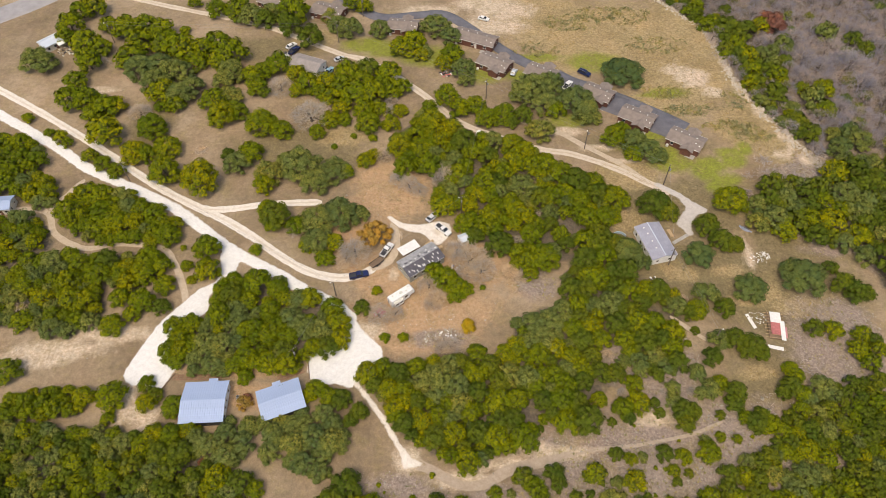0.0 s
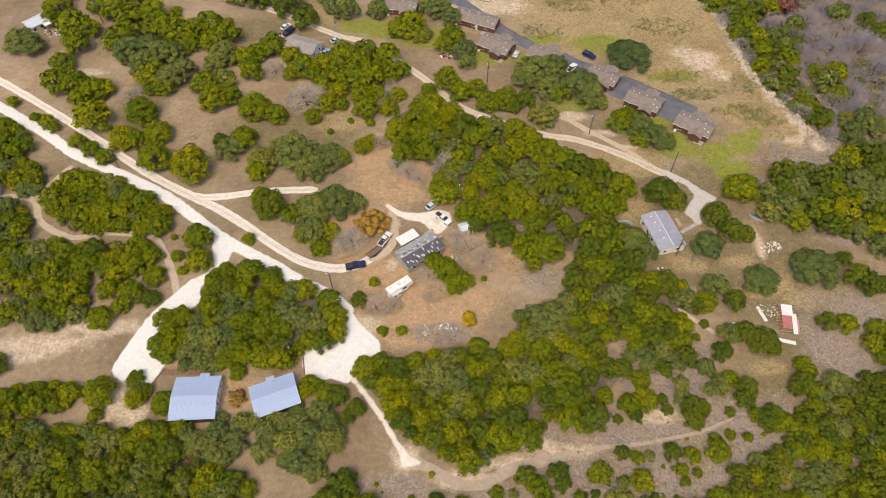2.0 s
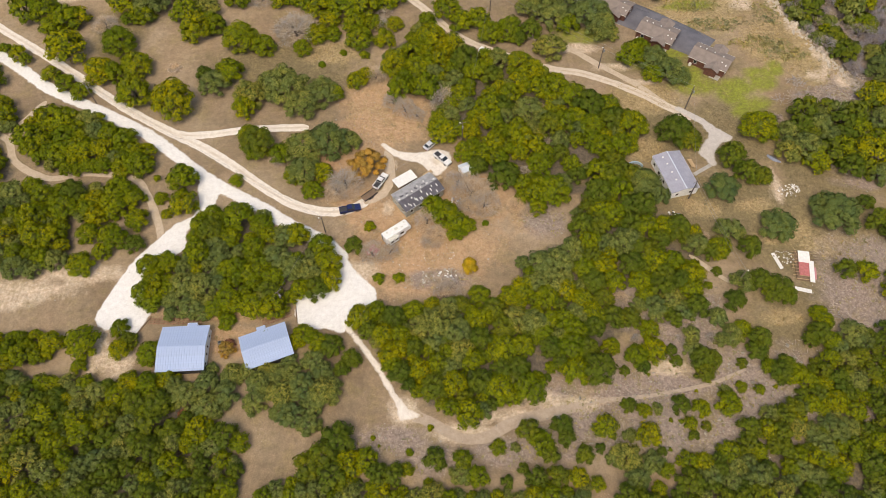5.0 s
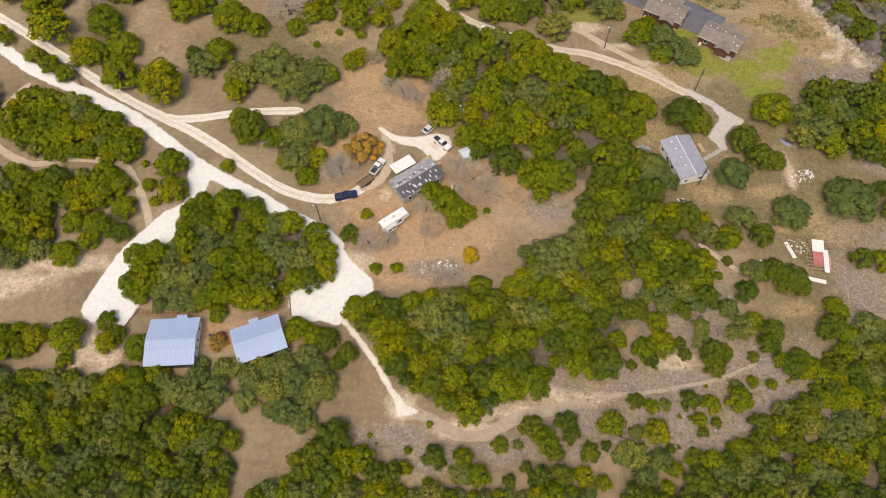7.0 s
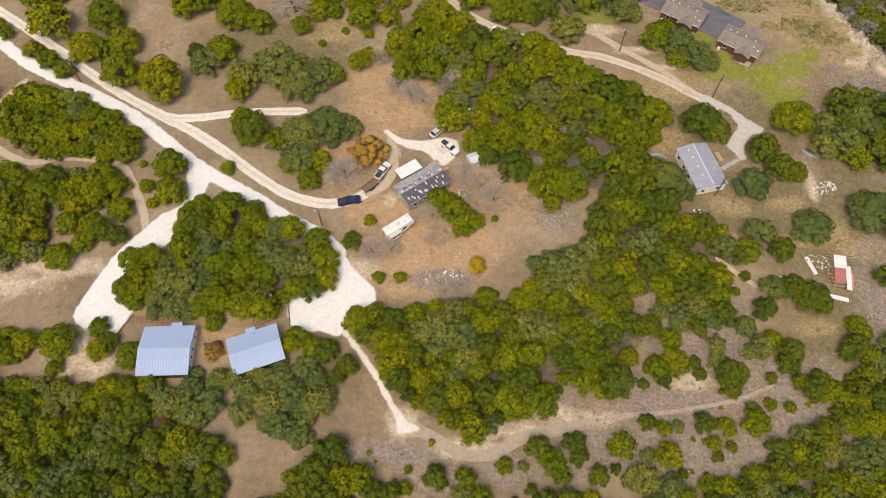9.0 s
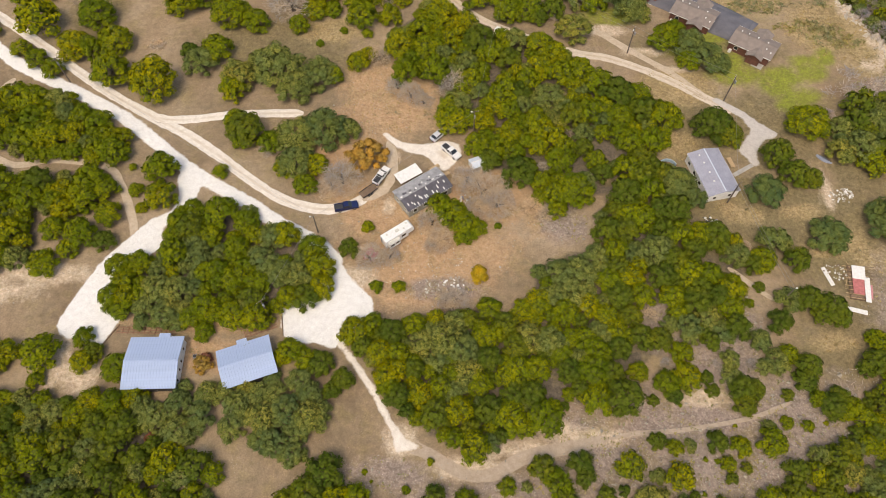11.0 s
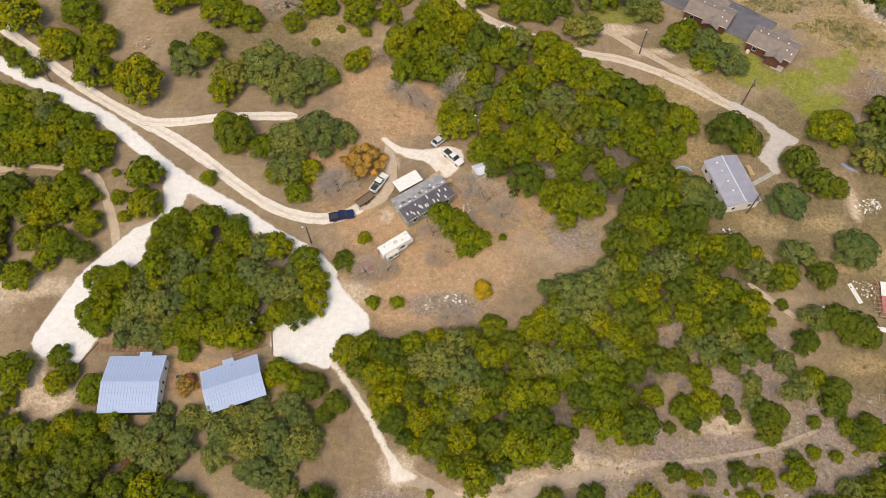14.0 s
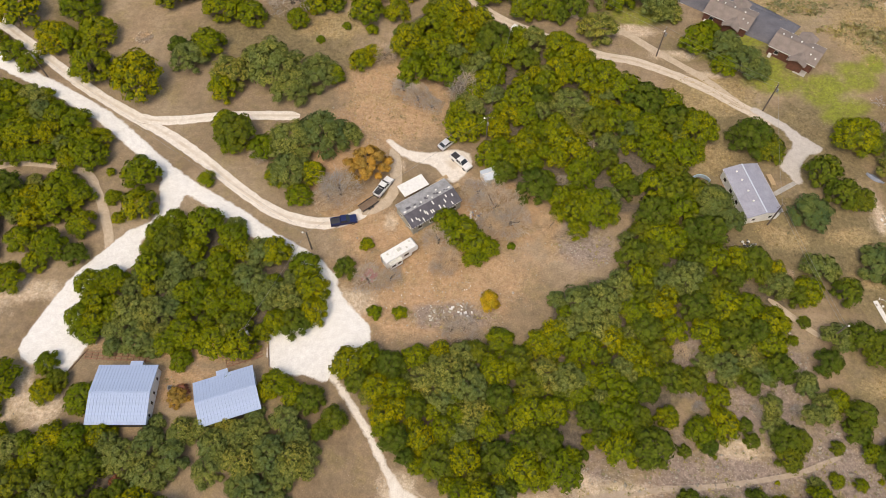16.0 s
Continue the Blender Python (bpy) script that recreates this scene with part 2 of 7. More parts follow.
PLANTS.append(('juniper', [(-64.9, -1.5, 4.2), (-58.4, -15.9, 3.7), (-32.3, -9.6, 3), (-56.1, -25.7, 3.6), (-45.8, -33.3, 3.5), (-35.5, -46, 3.2), (-41.3, -40.6, 2.9), (-33.2, -39.9, 3.1), (-53.4, -32.3, 2.8)]))
PLANTS.append(('cedar', [(-72.9, -1.7, 2.7), (-52.5, -29.9, 5)]))
PLANTS.append(('live_oak', [(-39.1, -31.7, 5.9), (-32.3, -29.4, 5.4), (-26.4, -28.4, 3.6), (-38.6, -39.9, 4.8)]))
PLANTS.append(('bare_tree', [(-121.5, -61.8, 2.6), (-46.5, -34.3, 2.5)]))
PLANTS.append(('bare_tree', [(-20.4, -1.8, 3.1), (-14.7, -12.6, 3), (-11, -15.6, 3.6), (-7.5, -17.9, 2.6), (3.9, -43.1, 3.5), (7.8, -47.4, 5.1), (11.3, -50.6, 4.4), (7.1, -51.8, 3.4), (-4.3, -55.8, 3.4), (-2.3, -60.5, 3.3), (-18.2, -65.8, 3.3), (-26.7, -44.2, 4.6), (-29.4, -45.9, 3.2), (19.9, -50.9, 2.6), (1.9, -75.4, 2.4), (-0.8, -76.2, 1.8), (44.3, -79, 1.9)]))
PLANTS.append(('juniper', [(50.2, -78.8, 2.6)]))
PLANTS.append(('live_oak', [(67, -84.2, 2.4)]))

PLANTS.append(('juniper', [(-2.7, -51.7, 3.2), (0.5, -54, 3.6), (3.8, -56.9, 3.6), (6.2, -57.6, 2.6), (3.4, -59.9, 2.4)]))
PLANTS.append(('cedar', [(-23.1, -63.7, 2.6)]))
PLANTS.append(('bush', [(11.4, -56.3, 1.1), (-19.3, -57.4, 1.7), (-16.3, -73.1, 1.9), (-11.3, -72.9, 1.7), (25.1, -40.4, 1.3)]))
PLANTS.append(('yellow_bush', [(6.9, -69.7, 2.4)]))
PLANTS.append(('orange_tree', [(-21.1, -37.1, 5.5), (-51.8, -92, 2.3)]))
PLANTS.append(('red_tree', [(136.6, 76.1, 5.6), (135.7, 82, 3.8)]))
PLANTS.append(('juniper', [(1.4, 26.7, 4.6), (6.4, 20.5, 4.5), (11.6, 22.2, 4.1), (15.7, 15.2, 4.8), (21.8, 16.9, 4.8), (58.8, 5.2, 4.1), (64.7, -2.6, 3.3), (62.7, 10.2, 2.8), (40.8, 19.1, 3.6)]))
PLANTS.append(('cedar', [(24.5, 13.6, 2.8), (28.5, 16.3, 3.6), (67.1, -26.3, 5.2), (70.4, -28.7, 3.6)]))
PLANTS.append(('live_oak', [(32.5, 30.6, 7.1), (39.4, 33.1, 5.9), (29, 27.2, 5), (37.2, 22.3, 5.5), (48, 22.2, 7), (50.8, 17.4, 5.3), (54, 16, 3), (33.7, 8.3, 5.1), (65.5, 3.1, 4.7), (70, -1.8, 5.2), (73.3, -3.4, 3.4), (8.9, 37.5, 3.2)]))
PLANTS.append(('dark_oak', [(68.1, 39.9, 8), (54.7, -44.6, 5.4), (76.8, -45.6, 4.6), (88.4, -58.4, 4.4), (104.6, -54.6, 6.1)]))
PLANTS.append(('juniper', [(91.5, -24.7, 5.2), (107.3, -72.2, 3), (71.7, -65, 3.2), (66.7, -75.6, 1.2)]))
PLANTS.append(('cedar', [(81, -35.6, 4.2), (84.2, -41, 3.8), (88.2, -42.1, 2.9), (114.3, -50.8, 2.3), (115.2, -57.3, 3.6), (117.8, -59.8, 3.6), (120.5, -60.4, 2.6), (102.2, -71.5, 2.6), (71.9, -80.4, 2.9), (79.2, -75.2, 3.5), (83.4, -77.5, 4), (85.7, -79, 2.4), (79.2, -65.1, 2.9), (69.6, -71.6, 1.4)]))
PLANTS.append(('live_oak', [(102.6, -51.4, 3), (75.5, -59.7, 3.9), (75.1, -75, 3.1)]))
PLANTS.append(('juniper', [(-116.9, -83, 3.8), (-94.2, -90.3, 3.2), (-99, -88.2, 1.8)]))
PLANTS.append(('juniper', [(-33.3, -89.1, 2.9), (-29.9, -90.7, 2.6), (-35.5, -90.4, 2.1), (-42.4, -88.7, 1.8)]))
PLANTS.append(('cedar', [(-26.6, -91.7, 2.9), (-21.7, -95.1, 2.6), (-23.8, -97.5, 2)]))
PLANTS.append(('juniper', [(114, -103.2, 0.6)]))
PLANTS.append(('juniper', [(114.7, -73.4, 2.6), (111.6, -78.4, 2.9), (92.1, -83.5, 2.5), (113.6, -82.1, 2.7), (117.3, -78.6, 2.4)]))
PLANTS.append(('cedar', [(117.4, -75.4, 2.1)]))
PLANTS.append(('cedar', [(-26.1, -117.8, 3.5), (-29.4, -120, 3.2)]))
PLANTS.append(('live_oak', [(-43.1, -105.3, 3.2), (-39.1, -98.9, 3), (-35.4, -98.9, 3), (-30.7, -95.7, 3), (-25.8, -102.1, 2.7), (-29.7, -105.8, 2.9), (-36.8, -107.6, 2.6), (-45.6, -97.5, 2.5), (-42.5, -100.9, 3.4), (-37.2, -103.5, 3.4), (-32.4, -102.3, 3.7), (-34.2, -108.3, 3.1), (-30.4, -110.6, 2.6), (-28, -103.6, 3.7), (-42, -96.8, 2.2), (-28, -98.3, 3)]))

# crowns that stand out in the woods
PLANTS.append(('juniper', [(-19.9, -84.2, 3.6), (-16.2, -82.7, 2.8), (-14.5, -89.1, 3.1), (-10.5, -89.2, 2.9), (-7.4, -82.6, 3.1), (-12.5, -94, 2.9), (-5.6, -98, 3), (-2.7, -81.1, 2.5), (9.1, -78.4, 2.8), (7.8, -85.3, 3.2), (6.6, -95.5, 3.1), (2.7, -101.4, 3.4), (12.5, -102.6, 3.8), (16.2, -78.6, 3), (14.7, -92.4, 3.3), (18.7, -92, 3.1), (20, -102.4, 4)]))
PLANTS.append(('cedar', [(-12, -84.4, 3.2), (-18, -87.9, 2.7), (-7, -92.6, 2.7), (-10, -98.5, 3), (4.3, -81, 2.5), (8.9, -90.3, 3.1), (-2.2, -102.1, 3.6), (4.9, -105, 2.5), (8.7, -101, 3.2), (14.7, -87.3, 3.2), (12.5, -82.2, 3.2), (17.6, -97.5, 3)]))
PLANTS.append(('juniper', [(24, -88.3, 2.9), (25.6, -79.1, 3.2), (30.7, -77, 3), (26.2, -85.1, 2.3), (30.2, -92.4, 3.7), (25.3, -97, 1.6), (31, -98.4, 3.4), (-3.6, 12.2, 5.5), (-8.9, 7, 4.2), (-14.2, 0.6, 4.7), (-7.8, -0.3, 4.4), (1.1, 5.9, 3.6), (-12.7, -9, 3.8), (0, -25.1, 4.1), (11.3, -0.9, 3.8), (7.2, -8, 3.5), (23.8, 1.3, 4.7), (27.7, -1.8, 3.8), (23.4, -7.1, 4.3), (14.4, -13.3, 3.6), (8.2, -25.7, 3), (14.9, -22.1, 3.5), (10, -18.9, 2.8)]))
PLANTS.append(('cedar', [(25.8, -92.1, 3), (34.2, -92.8, 2.9), (24.3, -99.5, 1.1), (7.2, 2.1, 4.7), (30.6, -2.8, 2.8), (15.4, -4.3, 3.5), (17.5, -16.6, 3.7)]))
PLANTS.append(('juniper', [(33.6, -8.5, 4.3), (38.7, -12.4, 4.5), (48.7, -15.9, 4.2), (39.1, -20.1, 3.9), (43.5, -24, 4.7), (54.6, -24.4, 4.7), (52.8, -30.3, 3.2), (45.5, -30.8, 4), (22.3, -27.5, 4.4), (14.6, -30, 3.7), (6.7, -33, 3.6), (22.2, -44.1, 2.9), (27.2, -37.6, 4), (30, -47.2, 5.4), (22, -48.3, 2.3), (25.7, -52.3, 2.3), (43.6, -41, 4.2), (47.5, -46.4, 4.1), (42.7, -54.1, 3.8)]))
PLANTS.append(('cedar', [(43.2, -16.6, 4.5), (49.4, -21.9, 4.1), (47.5, -37.1, 3.7), (30.9, -24.2, 3.9), (9.7, -37.8, 2.9), (16.9, -41.6, 4.4), (33.3, -33.6, 3), (37.2, -41.2, 3.1), (49.1, -40.6, 3.4), (42.1, -48.1, 4.1), (51.5, -41.7, 3.1)]))
PLANTS.append(('juniper', [(45.2, -54.5, 3.5), (37.9, -63.7, 3.4), (19.8, -76.7, 3.3), (53.4, -58.9, 3.7), (58.5, -58.7, 3.5), (54.2, -69.5, 3.6), (40.7, -70.6, 3.6), (35.9, -71.1, 3.1), (42.7, -74.7, 3.1), (58.4, -69.5, 3.6), (62.6, -72.7, 3.8), (49.8, -74.8, 3), (62, -77.2, 3), (34.4, -79.4, 2.8), (36.4, -83.2, 2.7)]))
PLANTS.append(('cedar', [(39.2, -52.2, 2.8), (50.1, -52.4, 3.8), (36.5, -58.5, 3.5), (41, -58, 3.7), (61.6, -59.6, 3.7), (56.4, -62.6, 2.9), (51.1, -66, 3.4), (48.1, -69.6, 3.3), (37.8, -75.1, 3.3), (59.4, -74.6, 3), (54.2, -76.6, 3.3), (62.1, -82.2, 3), (39.7, -79.6, 2.8), (41.4, -84.6, 2.9), (45, -85, 2.9)]))
PLANTS.append(('juniper', [(39.9, -92.2, 2.4), (31.3, -88.3, 3.4), (49.7, -87.8, 2.7), (-62, -53.1, 2.6), (-64.5, -56.6, 2.8), (-64.5, -60.7, 2.7), (-55.8, -61, 3.1), (-54.2, -55.1, 4.3), (-48.2, -57.1, 3.4), (-49.2, -64.4, 3.2), (-38.1, -60.4, 3.2), (-31.3, -64.1, 3.4), (-29.4, -68.9, 3.6), (-28.3, -73.9, 3.1), (-35.3, -76.4, 2.8), (-48.1, -71.9, 3.3), (-55.2, -70.6, 2.9), (-52.1, -70.3, 3.1), (-43, -73.1, 3.1), (-41.6, -81.6, 3.5), (-47, -81.2, 3.5), (-53.3, -79.4, 3.3), (-56.1, -81.7, 3), (-75, -69.7, 3.4)]))
PLANTS.append(('cedar', [(36.5, -87.1, 2.7), (36.2, -98.1, 4.1), (-60.5, -59.5, 3.5), (-31.6, -76.4, 3.3), (-43.5, -77.2, 3.3)]))
PLANTS.append(('juniper', [(-70.5, -68.2, 3.2), (-74.9, -77.1, 3.3), (-72.2, -79.2, 3), (-72.7, -73.7, 3.1), (-52.9, -85, 2.3), (-72.7, -100.9, 3.2), (-68.2, -101.2, 3.2), (-64.2, -100, 2.8), (-75.1, -104, 3.4), (-80.5, -112.5, 3.3), (-54.6, -112, 3.3), (-45.3, -114.5, 2.3), (-109.6, -20.8, 4.5), (-91.2, -27.8, 3.9), (-83.8, -32.3, 3), (-85, -37.1, 4), (-89.8, -38.2, 2.9), (-95.2, -36.7, 2.7), (-107.6, -33.2, 4.1), (-102.6, -31.7, 4.1), (-97.3, -31, 3.6), (-108.6, -26.4, 3.9)]))
PLANTS.append(('cedar', [(-70.1, -106, 3.4), (-75.7, -109.3, 3.1), (-74.3, -113.6, 3.1), (-65.7, -110.1, 3.3), (-64.7, -105.9, 3.2), (-67.9, -114, 2.9), (-60.9, -112.3, 3.1), (-48.9, -113, 3.1)]))
PLANTS.append(('juniper', [(-88, -46.1, 3.7), (-84.8, -48.2, 3.4), (-88.4, -51.1, 4.1), (-93.4, -49.3, 3.4), (-101.4, -51.6, 4.1), (-92.3, -54.6, 3.3)]))
PLANTS.append(('cedar', [(-100.5, -46.7, 3.7)]))
PLANTS.append(('live_oak', [(-5.5, -86.6, 3.4), (-0.9, -85.7, 4.3), (3.2, -88.3, 3.8), (-1.9, -91, 3.1), (4.1, -93.6, 4), (1.7, -97.1, 2.8), (17.3, -85, 3.6), (22.1, -86.1, 3.8), (34.1, -84.3, 2.3), (30.1, -74.2, 3.3), (-2.5, -2.2, 3.7), (1.4, -18.9, 3.9), (17.1, 3.8, 3.9), (25, -17, 4.8), (29.3, -19.7, 3.6), (33.7, -28.5, 3.3), (29.2, -69.5, 4.5), (28.1, -75.1, 4.4), (33.4, -64.9, 3.4), (25, -69.6, 3.8), (23.5, -75.4, 3.3), (34.4, -68.9, 2.9), (47.1, -63.4, 3.9), (44, -64.8, 2.9), (50.4, -60.7, 2.5), (56.7, -79.8, 3), (51.8, -81.7, 3), (59, -82.8, 3), (-48.3, -53.7, 2.3)]))
PLANTS.append(('live_oak', [(-41.2, -60.7, 3.7), (-41.9, -67.9, 3.9), (-38.3, -70.4, 3.4), (-33.4, -71.3, 3.8), (-57.6, -67.3, 3.4), (-65.7, -66.4, 2.4), (-65.5, -75.1, 4), (-67.5, -78.8, 2.8), (-60.9, -74.9, 3.3), (-62.4, -81.4, 3.2), (-59, -82.7, 2.5), (-67.2, -82.7, 1.9), (-79.9, -102.9, 3), (-82.8, -107.3, 3.2), (-84.2, -103, 2.8), (-71.1, -110.2, 3.1), (-61.6, -103.6, 2.8), (-58.7, -103.7, 3.4), (-55, -101, 3.2), (-49.4, -98.6, 3), (-50.1, -103.5, 3.2), (-53.6, -106.8, 3.6), (-104, -20.5, 4.2), (-100.7, -24.8, 3.3), (-95.8, -44.3, 2)]))
PLANTS.append(('bare_tree', [(0.6, -12.3, 4.5), (20.5, -9.7, 1.9), (14.6, -32.8, 1.9), (29.4, -28.2, 1.8), (23.2, -39.4, 1.9), (50.6, -82.9, 1.7), (68.6, -60.8, 1.6), (23.1, -52.4, 2.3), (-64.5, -68.9, 1.6), (-35.2, -106.1, 1.2)]))

# crowns in the ravine and along its rim
PLANTS.append(('juniper', [(117.1, 61.0, 4.3), (118.6, 52.5, 5.1), (129.3, 39.2, 3.3), (136.1, 36.5, 2.9), (142.7, 33.9, 4.4), (140.3, 23.5, 4.3), (132.1, 76.0, 4.0), (120.3, -24.8, 3.4), (118.9, -35.0, 4.7), (112.8, -33.3, 4.0), (104.7, -37.4, 3.6), (124.8, -29.0, 3.4), (128.5, -12.7, 4.3), (125.7, -39.9, 4.3)]))
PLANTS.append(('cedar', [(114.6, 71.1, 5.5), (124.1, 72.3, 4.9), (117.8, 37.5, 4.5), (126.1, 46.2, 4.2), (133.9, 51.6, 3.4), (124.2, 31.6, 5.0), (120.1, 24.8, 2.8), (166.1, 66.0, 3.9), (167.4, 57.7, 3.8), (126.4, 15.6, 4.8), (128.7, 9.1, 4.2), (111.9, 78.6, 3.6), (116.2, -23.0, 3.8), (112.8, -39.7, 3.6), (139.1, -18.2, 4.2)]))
PLANTS.append(('live_oak', [(138.8, 3.8, 5.2), (147.0, 7.5, 4.9), (141.8, -5.3, 5.1), (127.1, 58.0, 3.4), (128.6, 24.8, 3.6), (138.9, 11.1, 3.8), (103.4, -32.6, 4.7), (108.9, -24.5, 4.1), (99.9, -25.7, 3.8), (128.4, -23.1, 5.5), (111.0, -28.3, 3.7), (130.0, -30.5, 4.4), (97.6, -33.8, 3.7), (121.9, -17.2, 2.8), (125.6, -47.1, 3.9), (120.9, -41.8, 3.9)]))
PLANTS.append(('grey_tree', [(132.7, 65.8, 4.4), (142.7, 67.5, 5.7), (145.2, 47.7, 6.2), (157.8, 48.9, 7.1), (156.4, 61.6, 5.4), (158.5, 37.6, 6.1), (147.2, 26.7, 4.8), (145.2, 17.2, 4.7), (153.1, 20.6, 4.7), (152.1, 74.5, 4.4), (144.7, 58.8, 4.3), (135.0, 59.3, 3.9), (138.3, 45.4, 3.7), (140.3, 68.7, 3.5), (147.5, 41.6, 4.1), (173.2, 70.7, 4.8), (163.4, 74.7, 4.9), (129.7, 3.4, 3.0), (121.4, -26.7, 2.6), (97.6, -21.1, 2.4), (107.9, -16.7, 2.1)]))

# single crowns of the fields and yards
PLANTS.append(('juniper', [(-55.0, 40.6, 4.0), (-45.2, 30.9, 3.9), (-37.4, 32.1, 4.7), (-29.5, 35.4, 4.3), (-22.1, 20.5, 3.4), (-18.6, 31.5, 4.3), (-28.1, 20.3, 3.8), (-71.4, 39.6, 4.8), (-14.6, 32.9, 3.5), (-54.0, 32.2, 3.1), (-15.6, 21.0, 3.0)]))
PLANTS.append(('juniper', [(-63.0, 46.4, 5.2), (-67.4, 42.7, 4.4), (-67.9, 32.4, 3.9), (-50.0, 34.4, 4.3), (-42.9, 35.3, 4.7), (-35.6, 40.0, 5.2), (-19.7, 39.2, 5.1), (-31.5, 27.4, 5.8), (-24.8, 27.3, 5.0), (-40.1, 27.4, 4.2), (-26.0, 12.8, 4.5), (-18.2, 13.2, 3.7), (-40.0, 15.8, 3.8), (-35.0, 16.2, 3.0), (-44.1, 9.5, 3.0), (-64.0, 13.1, 5.6), (-56.5, 10.4, 4.4), (-36.7, 22.5, 3.4), (-22.2, 34.3, 3.9), (-71.4, -42.4, 4.1), (-69.6, -50.1, 4.0), (-76.8, -47.9, 2.1), (-74.4, -53.0, 1.6), (-81.2, -55.2, 3.2), (-86.2, -60.8, 3.9), (-93.1, -59.9, 3.2), (-88.6, -64.8, 2.6), (-92.8, -68.7, 3.2), (-86.4, -90.7, 4.1), (-77.1, -92.2, 2.8), (-69.8, -93.2, 3.1), (-86.0, -96.4, 1.9), (-78.5, -86.6, 2.4)]))
PLANTS.append(('cedar', [(-52.1, 62.7, 5.2), (-27.8, 41.5, 4.8), (-80.6, -62.5, 2.6), (-75.6, -89.8, 2.2)]))
PLANTS.append(('bare_tree', [(-60.3, 34.3, 4.7), (-46.8, 17.0, 6.4), (-18.9, 27.0, 2.7), (-20.2, 20.5, 3.4)]))
PLANTS.append(('live_oak', [(-73.6, -37.2, 1.7)]))
PLANTS.append(('bush', [(-31.2, 8.4, 1.3), (-37.5, 3.2, 0.9), (-24.5, 7.3, 1.7), (-79.5, -40.8, 1.2)]))
PLANTS.append(('red_tree', [(-51.3, -90.6, 1.4), (-59.2, -107.9, 1.5)]))

# the open south-east
PLANTS.append(('live_oak', [(-36.5, -95.2, 2.0), (-40.5, -98.0, 1.9), (-54.5, -97.3, 1.7)]))
PLANTS.append(('juniper', [(-21.1, -119.6, 3.5), (-16.8, -118.6, 2.8), (-8.1, -120.5, 1.6), (4.1, -118.4, 2.2), (7.4, -122.0, 2.4), (-3.2, -123.8, 1.5), (12.1, -115.7, 1.8), (21.7, -114.9, 2.8), (36.2, -111.4, 2.8), (29.2, -122.2, 2.2), (33.1, -123.7, 1.7), (45.5, -107.6, 1.7), (58.5, -107.3, 2.2), (64.5, -106.4, 3.2), (69.0, -102.1, 1.4), (72.9, -102.8, 1.4), (55.6, -110.7, 1.6), (45.4, -113.4, 2.8), (48.4, -120.9, 1.7), (53.2, -119.3, 2.4), (56.7, -119.3, 2.2), (62.5, -117.1, 2.6), (68.8, -117.0, 2.2), (72.3, -112.1, 2.4), (83.4, -106.4, 2.3), (77.5, -117.8, 2.2), (81.7, -118.3, 2.7), (85.7, -120.2, 2.7), (88.8, -106.0, 2.9), (87.7, -102.1, 2.4)]))
PLANTS.append(('juniper', [(82.5, -98.9, 2.3), (76.2, -97.1, 1.9), (84.3, -122.3, 2.2), (93.0, -108.3, 2.5), (72.1, -87.6, 2.4), (49.9, -93.1, 3.1), (45.9, -94.6, 3.0), (81.0, -99.8, 2.3), (92.5, -85.7, 2.7), (92.8, -91.2, 2.4)]))
PLANTS.append(('cedar', [(-23.5, -114.2, 3.8), (-24.0, -122.2, 3.7), (-14.4, -121.4, 2.7), (-10.9, -121.7, 2.5), (-2.0, -118.4, 2.6), (19.0, -112.4, 2.8), (26.5, -111.2, 2.6), (27.2, -113.7, 2.0), (23.3, -117.5, 2.1), (30.9, -117.3, 2.2), (34.7, -116.0, 1.2), (17.3, -120.5, 1.4), (20.0, -122.5, 2.4), (24.6, -122.0, 2.4), (13.7, -123.2, 1.5), (42.2, -106.3, 1.8), (53.8, -106.4, 2.4), (58.9, -111.3, 1.2), (55.7, -113.3, 1.3), (48.1, -116.8, 1.1), (70.1, -121.0, 2.2), (68.2, -111.9, 2.6), (78.8, -107.7, 2.5), (74.6, -116.7, 2.5), (91.9, -104.1, 2.7), (78.6, -98.7, 3.2), (70.3, -96.4, 1.4), (75.7, -90.4, 3.0), (74.4, -93.3, 2.4), (60.7, -95.7, 3.0)]))
PLANTS.append(('cedar', [(63.4, -95.6, 2.4), (60.8, -99.0, 2.4), (54.2, -93.0, 1.6), (55.0, -95.8, 1.5), (46.9, -97.0, 1.9), (42.5, -98.1, 1.3), (80.4, -97.0, 2.6), (90.1, -89.3, 2.8), (88.1, -90.5, 1.9), (86.7, -98.1, 1.5)]))
PLANTS.append(('live_oak', [(3.4, -121.7, 2.4), (15.9, -115.7, 1.2), (38.0, -118.1, 2.4), (48.7, -107.2, 1.4), (65.1, -103.2, 1.6), (41.5, -113.1, 1.7), (39.9, -118.2, 3.3), (45.6, -119.4, 3.0), (41.6, -122.7, 2.8), (63.9, -120.1, 2.8), (57.7, -122.1, 2.7), (62.1, -123.4, 2.4), (73.7, -108.9, 2.5), (78.8, -111.9, 2.8), (82.0, -113.1, 2.7), (86.6, -112.7, 3.3), (90.4, -111.9, 2.7), (77.4, -121.3, 2.7), (80.4, -122.8, 2.6), (95.1, -101.1, 3.3), (67.2, -84.9, 2.1), (69.7, -89.3, 2.7), (67.0, -90.5, 2.2), (59.4, -93.2, 2.4), (59.8, -89.2, 2.4), (94.2, -92.6, 2.6), (98.7, -89.5, 3.4), (95.2, -95.7, 2.4)]))
